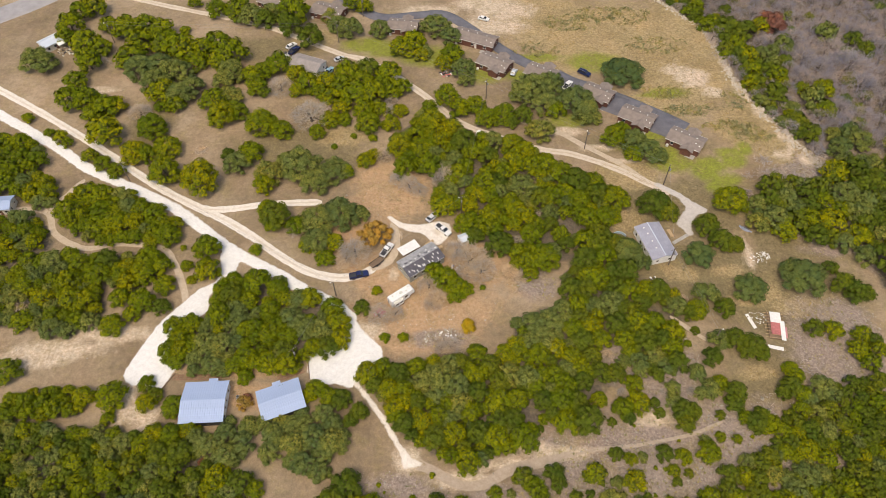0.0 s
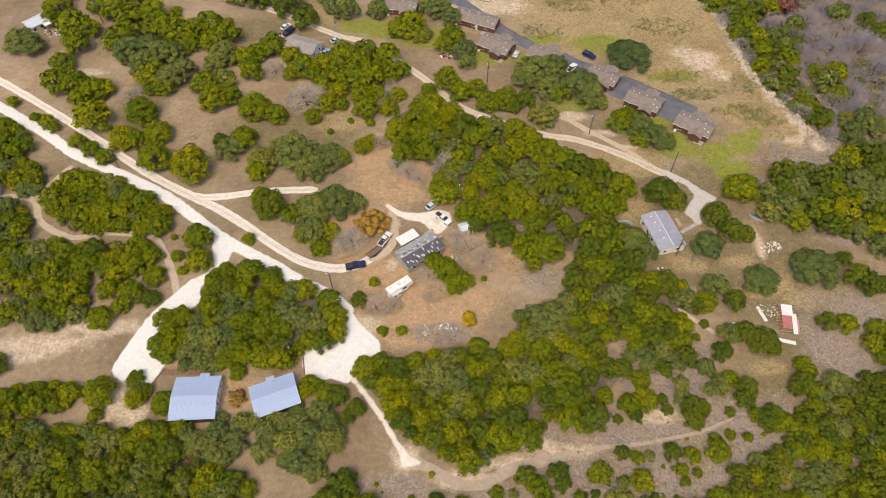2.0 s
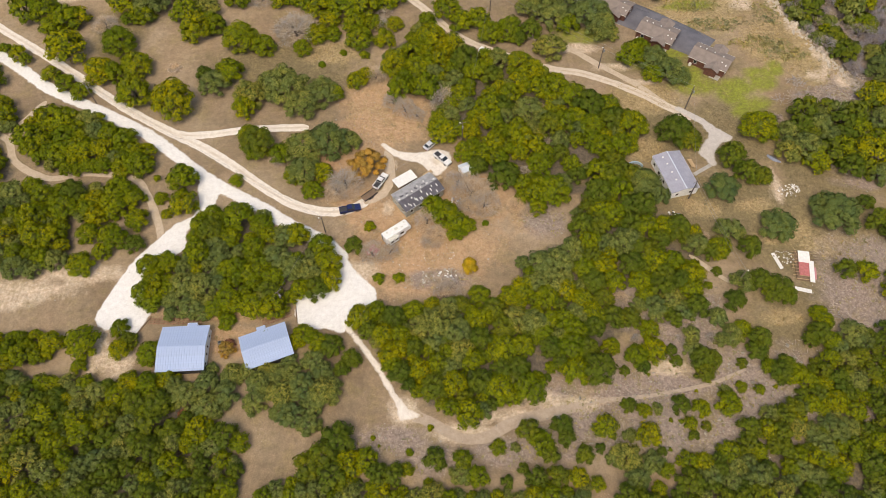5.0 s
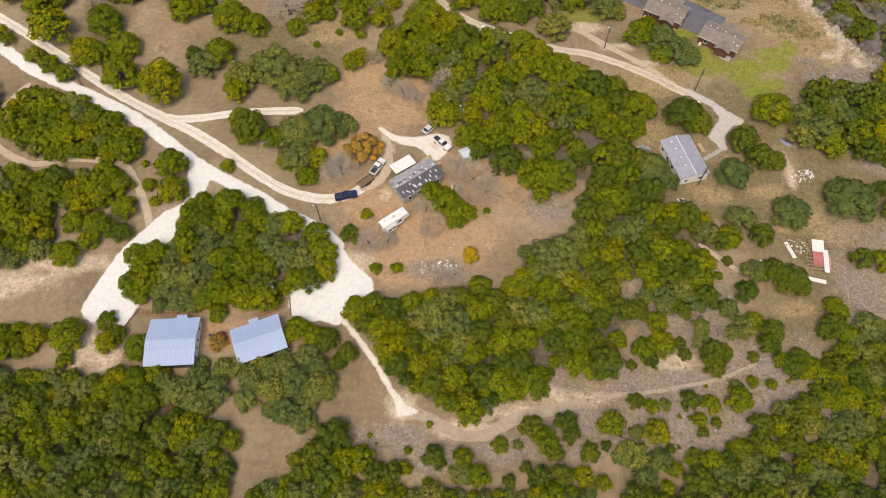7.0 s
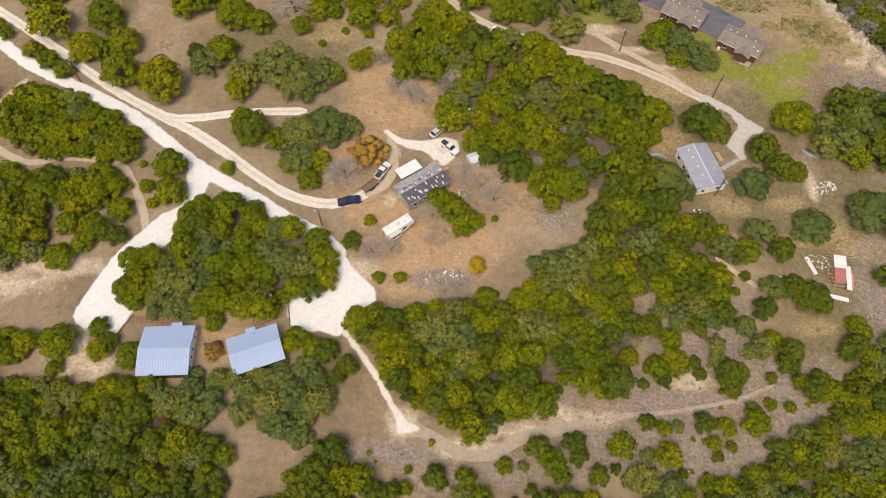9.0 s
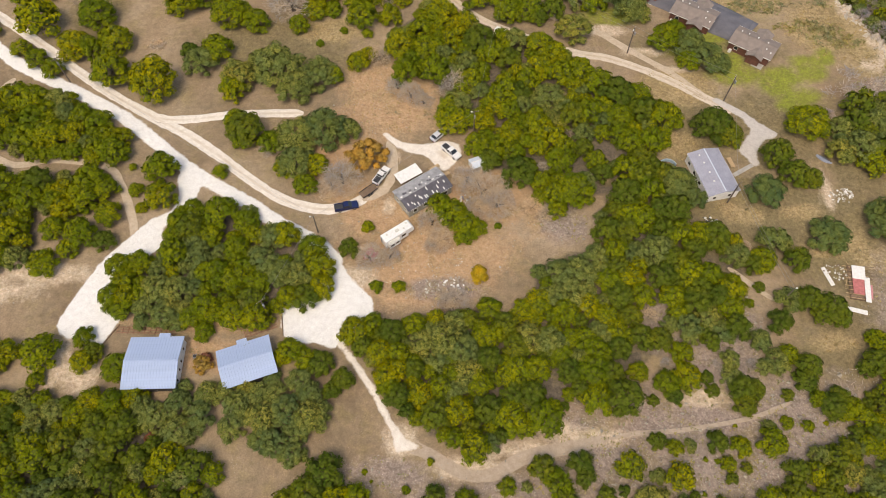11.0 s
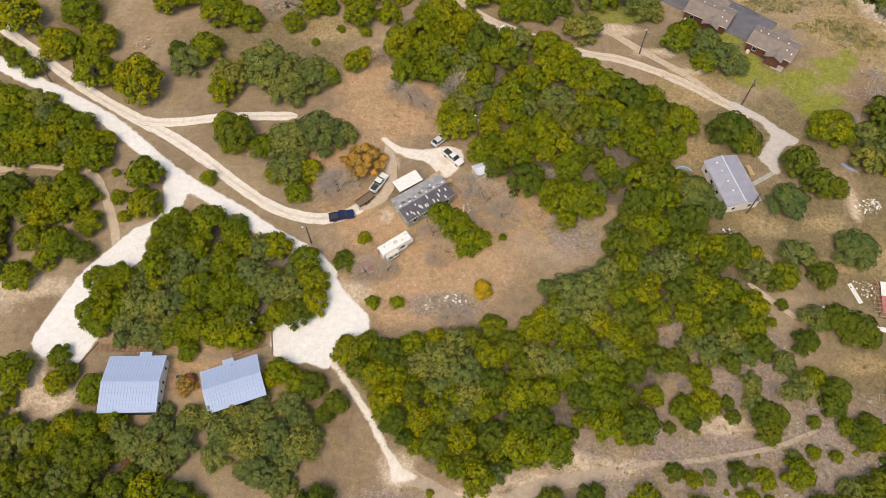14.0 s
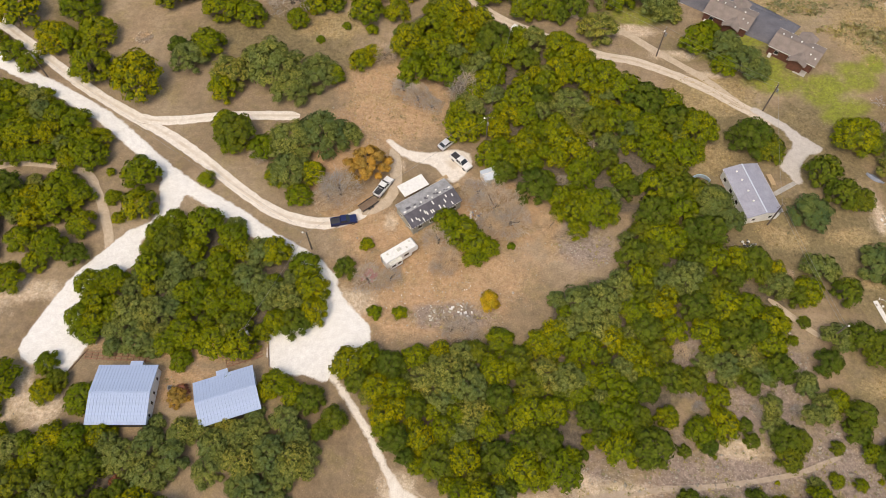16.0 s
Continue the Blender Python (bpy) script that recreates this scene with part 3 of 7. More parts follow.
PLANTS.append(('bare_tree', [(64.7, -90.0, 1.5), (46.8, -90.0, 1.5), (84.6, -109.4, 1.6), (57.7, -90.0, 1.5), (-1.5, -74.0, 1.4), (4.5, -76.9, 1.5), (-13.8, -65.2, 2.4), (-3.4, -62.1, 2.5)]))
PLANTS.append(('bush', [(-7.6, -116.7, 1.0), (-3.0, -111.2, 0.9), (-15.8, -113.5, 0.7), (-14.4, -115.2, 0.4), (51.4, -109.7, 0.6), (53.7, -110.0, 0.7), (58.5, -102.9, 0.5), (77.0, -102.0, 0.6), (50.0, -116.3, 0.6), (38.6, -95.2, 0.6), (48.1, -98.8, 0.5)]))

# the north-west fields
PLANTS.append(('juniper', [(-151.4, 73.0, 5.1), (-151.8, 66.5, 4.0), (-140.1, 59.7, 6.2), (-135.2, 58.2, 4.9), (-135.8, 48.3, 5.0), (-138.4, 38.2, 4.5), (-136.1, 26.8, 5.2), (-130.2, 27.1, 4.8), (-121.8, 22.7, 4.7), (-119.0, 24.4, 4.1), (-125.7, 19.7, 4.0), (-118.1, 8.3, 6.3), (-102.3, 11.7, 5.5), (-102.5, 24.1, 2.5), (-105.3, -0.5, 5.3), (-94.5, 1.6, 5.1), (-100.4, -1.2, 3.6), (-92.4, -10.2, 5.6), (-79.3, -14.6, 6.7), (-133.4, 7.9, 2.8), (-130.6, 5.7, 2.0), (-121.0, -0.7, 2.8), (-114.9, -4.9, 3.2), (-109.1, -8.6, 3.1), (-126.4, 69.0, 5.8), (-120.2, 70.7, 5.8), (-113.0, 68.7, 5.8), (-120.2, 50.7, 6.0), (-118.7, 60.8, 5.7), (-108.3, 59.2, 6.1)]))
PLANTS.append(('juniper', [(-101.5, 55.2, 6.1), (-95.3, 49.3, 4.8), (-93.7, 56.3, 5.1), (-88.8, 59.7, 5.2), (-81.5, 52.0, 6.3), (-85.9, 49.3, 4.6), (-103.4, 30.4, 5.7), (-97.3, 24.4, 3.6), (-83.0, 24.9, 5.2), (-78.5, 17.1, 5.1), (-74.2, 20.3, 4.7), (-136.1, 73.7, 4.1)]))
PLANTS.append(('live_oak', [(-155.8, 49.5, 7.3), (-115.4, 45.0, 6.3), (-108.6, 47.1, 6.1), (-100.8, 41.5, 6.2), (-93.3, 34.2, 4.6), (-107.2, 37.2, 6.0), (-96.7, 28.9, 5.8), (-80.1, 41.7, 5.5), (-82.5, 37.3, 4.6), (-77.4, 28.4, 4.5)]))
PLANTS.append(('bare_tree', [(-132.6, 51.4, 2.9), (-109.5, 21.3, 4.0)]))
PLANTS.append(('bush', [(-149.1, 18.5, 2.4), (-139.3, 11.4, 2.0), (-104.6, 71.5, 2.5)]))

WOODS.append(('wood_centre', ['juniper', 'juniper', 'juniper', 'juniper', 'live_oak'], 3.5, 4.4, [(-16.1, -1.3), (-18.3, 5.7), (-12.7, 14.3), (-4.8, 23.3), (3.3, 14.1), (11.1, 6.7), (22.7, 3.7), (31, -0.6), (32.3, -7.4), (40.2, -12.7), (51, -15.4), (57.3, -21.7), (56.8, -30), (49.6, -36.8), (39.2, -37.1), (37.3, -45.4), (29.1, -51.6), (24.2, -50.5), (19.6, -45.2), (14.6, -43), (9.7, -37.5), (6.4, -28.2), (-2.6, -22.1), (-4.4, -13.4), (-12.1, -6.8)]))
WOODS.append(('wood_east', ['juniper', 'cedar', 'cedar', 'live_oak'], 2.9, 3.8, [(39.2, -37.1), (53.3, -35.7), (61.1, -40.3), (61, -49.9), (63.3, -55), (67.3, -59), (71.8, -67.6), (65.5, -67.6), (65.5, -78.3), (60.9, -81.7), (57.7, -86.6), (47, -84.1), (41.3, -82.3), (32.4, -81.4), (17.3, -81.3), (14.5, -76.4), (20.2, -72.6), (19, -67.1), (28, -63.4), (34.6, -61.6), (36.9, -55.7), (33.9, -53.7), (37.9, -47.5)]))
WOODS.append(('wood_south', ['juniper', 'juniper', 'cedar', 'live_oak'], 2.6, 3.5, [(-21.9, -82.6), (-14.5, -81), (-0.8, -78), (6.8, -76.9), (17.3, -81.3), (32.4, -81.4), (47, -84.1), (46.3, -88.1), (37.1, -91.3), (36.2, -97.4), (30.3, -99.6), (24.9, -96.6), (22.3, -101.8), (19.9, -105.4), (13, -106), (8.7, -110.2), (5.9, -112.2), (1.9, -108.1), (-6.5, -103.8), (-12.2, -99.3), (-15.4, -93.2), (-20.8, -88.4)]))
WOODS.append(('wood_island', ['juniper', 'juniper', 'juniper', 'live_oak'], 3.0, 3.8, [(-66.2, -53.6), (-55.6, -52.7), (-43.3, -57.9), (-39.3, -56.9), (-32.3, -60.9), (-29.7, -66.6), (-28.1, -72.1), (-30.1, -76), (-35.9, -78.7), (-43, -82.4), (-57.7, -84.8), (-66.3, -83.1), (-75.4, -78.7), (-76.1, -72), (-70.8, -66.6), (-66.6, -63.4)]))
WOODS.append(('wood_west_loop', ['juniper', 'juniper', 'live_oak'], 3.2, 4.3, [(-124, -19.4), (-115.7, -15.2), (-102.2, -17.2), (-89.3, -27.8), (-82.7, -33), (-83.4, -37.5), (-92.7, -38.5), (-104.6, -39.5), (-116.2, -34.9), (-121.3, -30.2)]))
WOODS.append(('wood_west_edge', ['juniper', 'live_oak', 'juniper'], 3.4, 4.5, [(-168.5, 12.1), (-155.2, 9.1), (-142.4, 6.6), (-136.1, -1), (-133.9, -10.4), (-125.8, -15.6), (-124.7, -24.3), (-131.5, -23), (-139.8, -18), (-156.2, -16.5)]))
WOODS.append(('wood_west_mid', ['juniper', 'live_oak'], 3.0, 3.8, [(-149.4, -32.2), (-134.4, -27.3), (-125.5, -30.6), (-119.9, -39.3), (-127.3, -43.6), (-132.5, -47.8), (-124, -43.2), (-110.5, -42.7), (-98.1, -43.9), (-86.1, -44), (-82.5, -50), (-91.7, -54.4), (-99.2, -54.3), (-96.7, -67.8), (-101.4, -70.5), (-105.5, -72.3), (-110.5, -71.4), (-115.5, -68.6), (-133.4, -69.3)]))
WOODS.append(('wood_south_west', ['juniper', 'cedar', 'live_oak'], 2.5, 3.2, [(-119.3, -96.9), (-88.6, -99), (-78.4, -100), (-68.7, -99.1), (-61, -100.6), (-56.8, -109.3), (-48.7, -111.1), (-45.1, -115.2), (-44.2, -120.8), (-44.7, -128.4), (-109.2, -128.3)]))
WOODS.append(('wood_west_low', ['juniper'], 2.5, 3.2, [(-116.1, -88.6), (-98.3, -87.9), (-93.8, -90), (-93.5, -95.4), (-113.1, -96.6)]))
WOODS.append(('wood_south_centre', ['juniper', 'live_oak'], 2.1, 2.7, [(-43.2, -127.3), (-30.4, -120.9), (-9.6, -124.4), (10.7, -125.3), (31.1, -124.3), (30.7, -128)]))
WOODS.append(('wood_south_east', ['juniper', 'cedar', 'cedar', 'live_oak'], 2.5, 3.1, [(66.7, -112.6), (74.2, -108.4), (80.1, -104.2), (85.4, -98.5), (90.2, -92.6), (96.7, -87.9), (118.2, -85.1), (103.6, -129.7), (35, -129.6), (37.8, -124.8), (50.5, -123.2), (59.8, -117.2), (66.1, -114.9)]))
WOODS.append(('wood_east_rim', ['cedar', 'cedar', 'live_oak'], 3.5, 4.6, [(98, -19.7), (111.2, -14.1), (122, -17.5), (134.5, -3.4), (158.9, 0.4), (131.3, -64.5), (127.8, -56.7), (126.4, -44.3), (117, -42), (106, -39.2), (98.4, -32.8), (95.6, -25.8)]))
WOODS.append(('ravine_green', ['juniper', 'cedar', 'cedar', 'live_oak', 'bare_tree', 'bare_tree'], 3.3, 4.4, [(86.6, 110.6), (116.3, 110), (132.3, 96.2), (124.1, 75.6), (120, 53), (133, 45.7), (132.8, 19.7), (123.1, 2.3), (119.8, 10.3), (113.5, 26.2), (110.1, 44.4), (104.8, 72)]))
WOODS.append(('ravine_bare', ['bare_tree', 'bare_tree', 'bare_tree', 'bare_tree', 'live_oak'], 3.9, 5.0, [(124.3, 76.4), (137.2, 105), (164.8, 106.7), (203.7, 105.9), (160, 3.2), (137.9, 0.7), (127.7, -1.1), (124.5, 3.7), (132.8, 19.7), (133, 45.7), (121.1, 53)]))

GRAVEL_LINE = [(-184.7, 37.1), (-157.2, 19.5), (-144.1, 11.2), (-131.4, 2.7), (-120.1, -5.7), (-98.1, -17.3), (-85.9, -24.4), (-75.3, -32.9), (-65.1, -41.1), (-55.8, -46.7), (-48.4, -51.0), (-42.5, -55.1), (-36.8, -58.4), (-31.3, -61.6), (-26.4, -66.1)]  # the white road's middle
GRAVEL_YARDS = [  # its two wide ends
    [(-32.4, -60.1), (-29.9, -62.4), (-27.5, -63.8), (-25.4, -66.7), (-22.3, -71.0), (-17.7, -75.2), (-16.9, -78.7), (-18.2, -81.8), (-20.6, -83.9), (-22.8, -86.7), (-25.7, -87.5), (-29.0, -86.3), (-31.9, -86.6), (-35.6, -84.8), (-36.6, -80.4), (-36.5, -77.0), (-30.8, -76.1), (-28.7, -73.1), (-28.5, -68.5), (-30.3, -63.9)],
    [(-63.7, -41.2), (-60.1, -44.2), (-61.9, -45.8), (-62.3, -49.4), (-63.8, -53.5), (-66.6, -55.7), (-68.4, -58.4), (-67.8, -63.1), (-71.0, -65.8), (-74.7, -67.0), (-75.8, -71.5), (-74.4, -78.2), (-72.6, -81.4), (-74.4, -86.2), (-75.5, -88.4), (-78.6, -87.2), (-81.7, -86.3), (-84.0, -85.9), (-85.9, -83.6), (-85.2, -80.0), (-83.5, -74.7), (-81.6, -70.2), (-79.5, -66.0), (-76.1, -61.5), (-71.2, -55.4), (-67.4, -53.1), (-66.4, -48.8), (-67.7, -44.3), (-67.0, -41.3)],
]
YARD_LINE = [(-16.9, -28.7), (-13.8, -31.6), (-10.0, -32.9), (-6.7, -33.9)]
YARD_DRIVE = [(-15.8, -29.3), (-11.0, -31.0), (-8.0, -31.3), (-3.9, -30.7), (-0.9, -30.2), (2.2, -31.4), (2.8, -35.1), (0.4, -38.9), (-2.0, -40.5), (-4.6, -38.0), (-7.2, -35.5), (-10.8, -34.6), (-14.0, -33.1), (-15.5, -31.5)]
HOME_LINE = [(70.4, -15.7), (73.3, -17.7), (76.8, -20.7), (78.9, -23.0)]
HOME_YARD = [(73.5, -18.1), (78.3, -21.2), (82.0, -24.1), (84.4, -26.5), (83.4, -27.9), (80.5, -29.0), (78.5, -31.8), (77.5, -34.1), (77.8, -36.6), (75.8, -37.0), (74.6, -34.8), (72.9, -32.2), (75.1, -29.0), (77.2, -26.1), (77.1, -23.8), (75.4, -21.1)]
ROADS.append(('two_track_road', 'tan', 2.9, [(-191.1, 51.6), (-167.1, 36.2), (-153.1, 27.3), (-139.4, 18.1), (-126.3, 9.1), (-113.6, -0.1), (-101.3, -9.4), (-89.9, -17.3), (-77.1, -24.8), (-68.9, -29.4), (-58.8, -36.4), (-48.9, -44.2), (-39.6, -50), (-31, -52), (-24.4, -50.8), (-19.8, -47.5)]))
ROADS.append(('side_track', 'tan', 2.7, [(-79.1, -23.8), (-73.5, -24.8), (-66.3, -24.2), (-57.4, -22.6), (-46.5, -22), (-39.2, -21.8)]))
ROADS.append(('loop_track', 'dirt', 2.3, [(-149.1, -27), (-135.9, -23.6), (-126.9, -25.6), (-121.5, -34.3), (-110.5, -40), (-100.5, -38.4), (-86.8, -40.3), (-81.5, -45.8), (-76.4, -55.2), (-74, -62.1)]))
ROADS.append(('loop_spur', 'dirt', 2.4, [(-126.9, -25.6), (-124.7, -20.1), (-119.9, -10.7)]))
TRAIL_LINE = [(-24.9, -84.7), (-21.3, -88.9), (-17.4, -94.0), (-14.1, -99.1), (-11.7, -103.3), (-10.0, -106.2)]
TRAIL_FAN = [(-11.2, -104.2), (-9.7, -104.2), (-7.7, -106.5), (-4.5, -108.4), (-6.9, -109.2), (-10.0, -109.8), (-10.7, -107.7)]
ROADS.append(('south_track', 'faint', 3.6, [(-8.5, -108.3), (-4.2, -109.2), (0.6, -111.9), (5.4, -113.7), (10.1, -113.1), (13.8, -110.8), (18.8, -109.0), (26.1, -107.5), (32.4, -105.9)]))
ROADS.append(('south_path', 'faint', 1.3, [(32.4, -105.9), (38.7, -104.7), (46.1, -104.1), (53.7, -102.9), (62.7, -101.0), (70.9, -97.8)]))
ROADS.append(('north_road', 'sand', 2.8, [(-149.7, 105.1), (-129.8, 95.9), (-103.2, 86.1), (-77.9, 77.5), (-62.8, 70.2), (-40.8, 56.7), (-29.3, 51.8), (-17.9, 42.2), (-7, 31.1), (2.4, 19.4), (9.3, 13.3), (22.9, 5.8), (34.3, 1.2), (43.8, -0.9), (56.3, -7), (68.1, -15), (73.7, -19.6)]))
ROADS.append(('north_side_track', 'dirt', 2.4, [(23.7, 17.5), (39.2, 10.8), (50, 2.1), (60.3, -6.3), (68.1, -15)]))
ROADS.append(('yard_spur', 'dirt', 3.0, [(-21.5, -49), (-16.7, -46.4), (-14.6, -41.5), (-15.1, -35.2), (-16.1, -30.6)]))
ROADS.append(('wood_trail', 'dirt', 1.6, [(63.9, -66.3), (69.8, -71.9), (73, -74.6)]))
ROADS.append(('paved_lane', 'asphalt', 5.2, [(-55.4, 107.8), (-34, 86.5), (-24.1, 80.6), (-10, 81.9), (1.8, 81.7), (15.4, 66.9), (26, 54.8), (34.3, 47.6), (46.4, 39.5), (62.1, 30.3), (76.8, 19.8), (86.2, 11.8)]))
ROADS.append(('highway', 'highway', 12.0, [(-207, 67), (-186.7, 85.2), (-175.8, 94.7), (-157.4, 113.5)]))
PADS.append(('parking_a', 61.8, 25.3, 5.2, 5.2))
PADS.append(('parking_b', 79.1, 13.1, 5.6, 5.6))
PADS.append(('parking_c', 46.1, 36.1, 4.5, 6.5))
ZONES.setdefault('talus', []).extend([(118.1, -9.7, 7.5, 3.1), (112.1, -10.6, 7.5, 3.1), (126.4, -5.3, 2.3, 5.3), (130.9, 2.9, 2.3, 5.6), (131.6, 13.5, 2, 4.1), (128.8, -11.4, 4.1, 3.6), (104.2, -12.1, 4.9, 2.1), (119.5, -13.8, 7.5, 2.6), (108.2, -5, 2.7, 2.1), (124.3, 19.1, 1.8, 4.2), (119.7, 26, 2.1, 4.4), (130.9, 29.9, 2.9, 3.2), (107.2, 56, 1.3, 10.9)])
ZONES.setdefault('litter', []).extend([(-54.2, -82.1, 18.3, 2), (-55.7, -90.3, 5.9, 2.2), (-15.6, -17.7, 13.9, 12), (-17.7, -11.3, 13.2, 7.8), (-17.5, -53.7, 10, 6.1), (-4.1, -62.8, 19.4, 11.5), (8.5, -47.8, 11.9, 8.4), (23.2, -55.2, 5, 4), (-10.3, -71.1, 15.8, 7.3), (-29.2, -32, 12.4, 11.6), (0.7, -71.2, 9.5, 5.5), (-52.8, -89.6, 10.4, 4), (-24.6, -47.5, 6.8, 4.2)])
ZONES.setdefault('pale', []).extend([(99.1, 85.2, 3.3, 4.1), (108.3, 65.2, 2.7, 6), (109.3, 48.8, 2.2, 7), (111.2, 32.5, 2.9, 5.2), (115.9, 20.1, 4.1, 4.3), (120.6, 7.3, 3.9, 4), (123.6, -4.4, 3.1, 3.8), (-106.8, -75.6, 14, 3.2), (-111.8, -79, 9.2, 2.4), (-92.8, -70.3, 11.1, 2.9), (-22.9, -71, 6.3, 3.6), (-9.3, -107.3, 3.5, 3.5), (4.6, -112.2, 8.2, 2.2), (15.7, -108.4, 8.3, 1.7), (29.9, -105.4, 8.4, 2), (94.3, 38.7, 6, 5.3), (90.1, 43.9, 6.5, 2.7), (23, 82.5, 9.4, 10.2), (-5.3, 84.3, 11.9, 4.9), (11, 72.8, 13.9, 3.9), (52.4, -97.4, 7.2, 1.8), (21.6, -103.9, 5.6, 1.5), (-78.2, -94.9, 4.4, 3.9)])
ZONES.setdefault('pale', []).extend([(115.6, -2.4, 3.1, 2.7), (119.6, 1.1, 1.9, 2.2), (25.6, 85.4, 14.3, 7.4), (16.2, 89.7, 12, 4.2), (-128.4, 35.6, 7.5, 2), (92.3, -44.5, 1.7, 6.4), (-51.4, -113.2, 5.5, 4.1)])
ZONES.setdefault('yellow', []).extend([(103.1, 11.9, 8, 11.7), (110.8, 7.4, 7.9, 8.6), (118.7, 1.1, 7.8, 5.5), (68, -50.6, 3.4, 2.9), (88.6, -60.8, 6.5, 2.3), (102.2, -63.8, 9.7, 3.4), (-35.6, 9.5, 10, 5.2), (67.9, 67.9, 41.1, 23), (89.8, 42.2, 25.8, 20.4), (111.5, 13.2, 16, 14.7), (41.7, 80.2, 21.1, 20.3), (95.2, 67.4, 20.5, 23), (118.9, -1.1, 9.6, 8.2), (61.4, -11, 11.3, 6.5), (56.2, -30.6, 7.1, 4.7), (71.8, -52.2, 4, 2.5), (84.7, -50.7, 5, 2.5), (92.4, -58.9, 6.5, 3.9), (83.5, -84.2, 5.4, 2.3), (48, 53.4, 13.3, 10.8), (-50.8, 66.1, 9.1, 7.6), (82.1, 25.9, 16.6, 9.4)])
ZONES.setdefault('green', []).extend([(98.7, -4.9, 4.2, 3.8), (88.2, -8.8, 5.7, 5.3), (103.8, 1.3, 2.7, 3.3), (93.6, -13.5, 5.6, 2.6), (77.4, -6, 7.6, 4.3), (73, 10.9, 12, 5.8), (-5.1, 54.3, 13.3, 6.5), (58.6, 49.6, 11, 6.3), (-30, 62, 11.3, 5.2), (16.6, 43.4, 8.6, 6.2), (83.1, 30.7, 8.4, 3.2), (90.3, -17, 4.4, 2.5)])
ZONES.setdefault('rocky', []).extend([(27.4, -55.2, 6.6, 5.2), (65.1, -104.2, 36.5, 13), (108, -82.7, 13.6, 22), (53.9, -111.2, 27.4, 8.3), (116.2, -37.1, 8.7, 3.1), (137.6, 31.4, 18.9, 29.2), (163, 66.2, 20.4, 26.6), (118.5, 45.1, 6.5, 24.2), (147.3, 12.7, 12, 11.8), (117.8, -10.5, 11.3, 3.6), (119.4, -42.6, 10.3, 3.5), (131.3, -47.1, 6.8, 6.3), (65.1, -104.2, 18.3, 8.7), (84.7, -108.6, 22.1, 8.4), (35.9, -112.4, 19.1, 5.4), (58.1, -90.5, 8.8, 6.4), (111.9, -72.3, 9.4, 7.2), (63.2, -80.6, 6.1, 6.8), (27.1, -105.4, 5.6, 5.7), (-0.8, -73, 9.4, 3.2), (110.8, -66.7, 9.6, 5.6), (125.7, -9.3, 9.4, 10.5), (-94.8, -110.1, 8.3, 4.2), (48, -80.5, 7.6, 5.1)])
ZONES.setdefault('rocky', []).extend([(117.7, -81.1, 6.1, 10.2)])
ZONES['brown'] = [(60, -30, 12, 8), (82, -30, 14, 9), (102, -25, 14, 8), (72, 4, 22, 6), (108, -62, 14, 10), (88, -88, 16, 7), (75, -52, 25, 14), (100, -60, 22, 20), (88, -20, 20, 9), (60, -20, 14, 12), (95, -82, 20, 9), (110, -40, 18, 10), (75, -4, 16, 5), (-50, 5, 24, 9), (-104, 16, 8, 16), (-40, -3, 14, 6), (-70, 60, 26, 8)]
ZONES['pale'].extend([(-17.7, -46.2, 2.5, 1.5), (-14.8, -50.8, 1.1, 3.2), (-14.3, -36.7, 0.8, 4.1), (-21.5, -48.7, 2.2, 0.9)])
ZONES['pale'].extend([(-82.8, -89.7, 1.9, 4.2), (-83.6, -94.5, 2.7, 3.2), (-77.0, -97.3, 3.4, 1.4)])
ZONES['rocky'].extend([(-11.3, -113.7, 9.5, 3.3), (-0.6, -118.3, 9.4, 3.4), (13.6, -116.6, 8.2, 3.2), (25.5, -114.9, 9.5, 4.1), (35.4, -111.4, 7.2, 4.7), (45.3, -101.6, 7.4, 3.8), (53.4, -111.4, 7.2, 4.8), (65.3, -111.5, 6.0, 3.6), (66.3, -84.1, 1.8, 5.7), (78.4, -102.9, 7.4, 3.9), (46.4, -85.4, 5.2, 2.0)])
ZONES['litter'].extend([(-0.7, -70.4, 6.9, 5.0), (2.8, -74.0, 4.6, 2.4), (-14.0, -64.4, 3.5, 3.3)])
ZONES['green'].extend([(66.6, 3.8, 8.0, 3.9), (77.1, -0.9, 3.8, 3.8), (45.0, 16.0, 8.9, 4.1), (-18.1, 56.9, 13.1, 3.5), (37.3, 52.5, 9.7, 2.8), (80.4, 30.0, 8.2, 1.9), (97.8, -1.5, 4.9, 3.3), (89.3, -7.2, 6.7, 4.2), (90.6, -15.3, 2.9, 3.5), (28.9, 41.4, 4.2, 3.3), (-27.2, 63.1, 6.7, 2.9)])
ZONES['pale'].extend([(42.4, 10.6, 7.8, 2.3), (52.9, 2.1, 6.7, 1.6), (61.4, -4.2, 5.6, 1.3), (96.1, 40.4, 5.4, 4.7), (100.0, 30.7, 4.1, 3.2), (88.8, 45.5, 3.0, 2.7), (19.9, 73.5, 15.9, 6.0)])


# ---- the land ----
def empty(name, x=0, y=0, z=0, turn=0.0):
    ob = new(name)
    ob.matrix_world = pose(x, y, z, 0, 0, turn)
    return ob


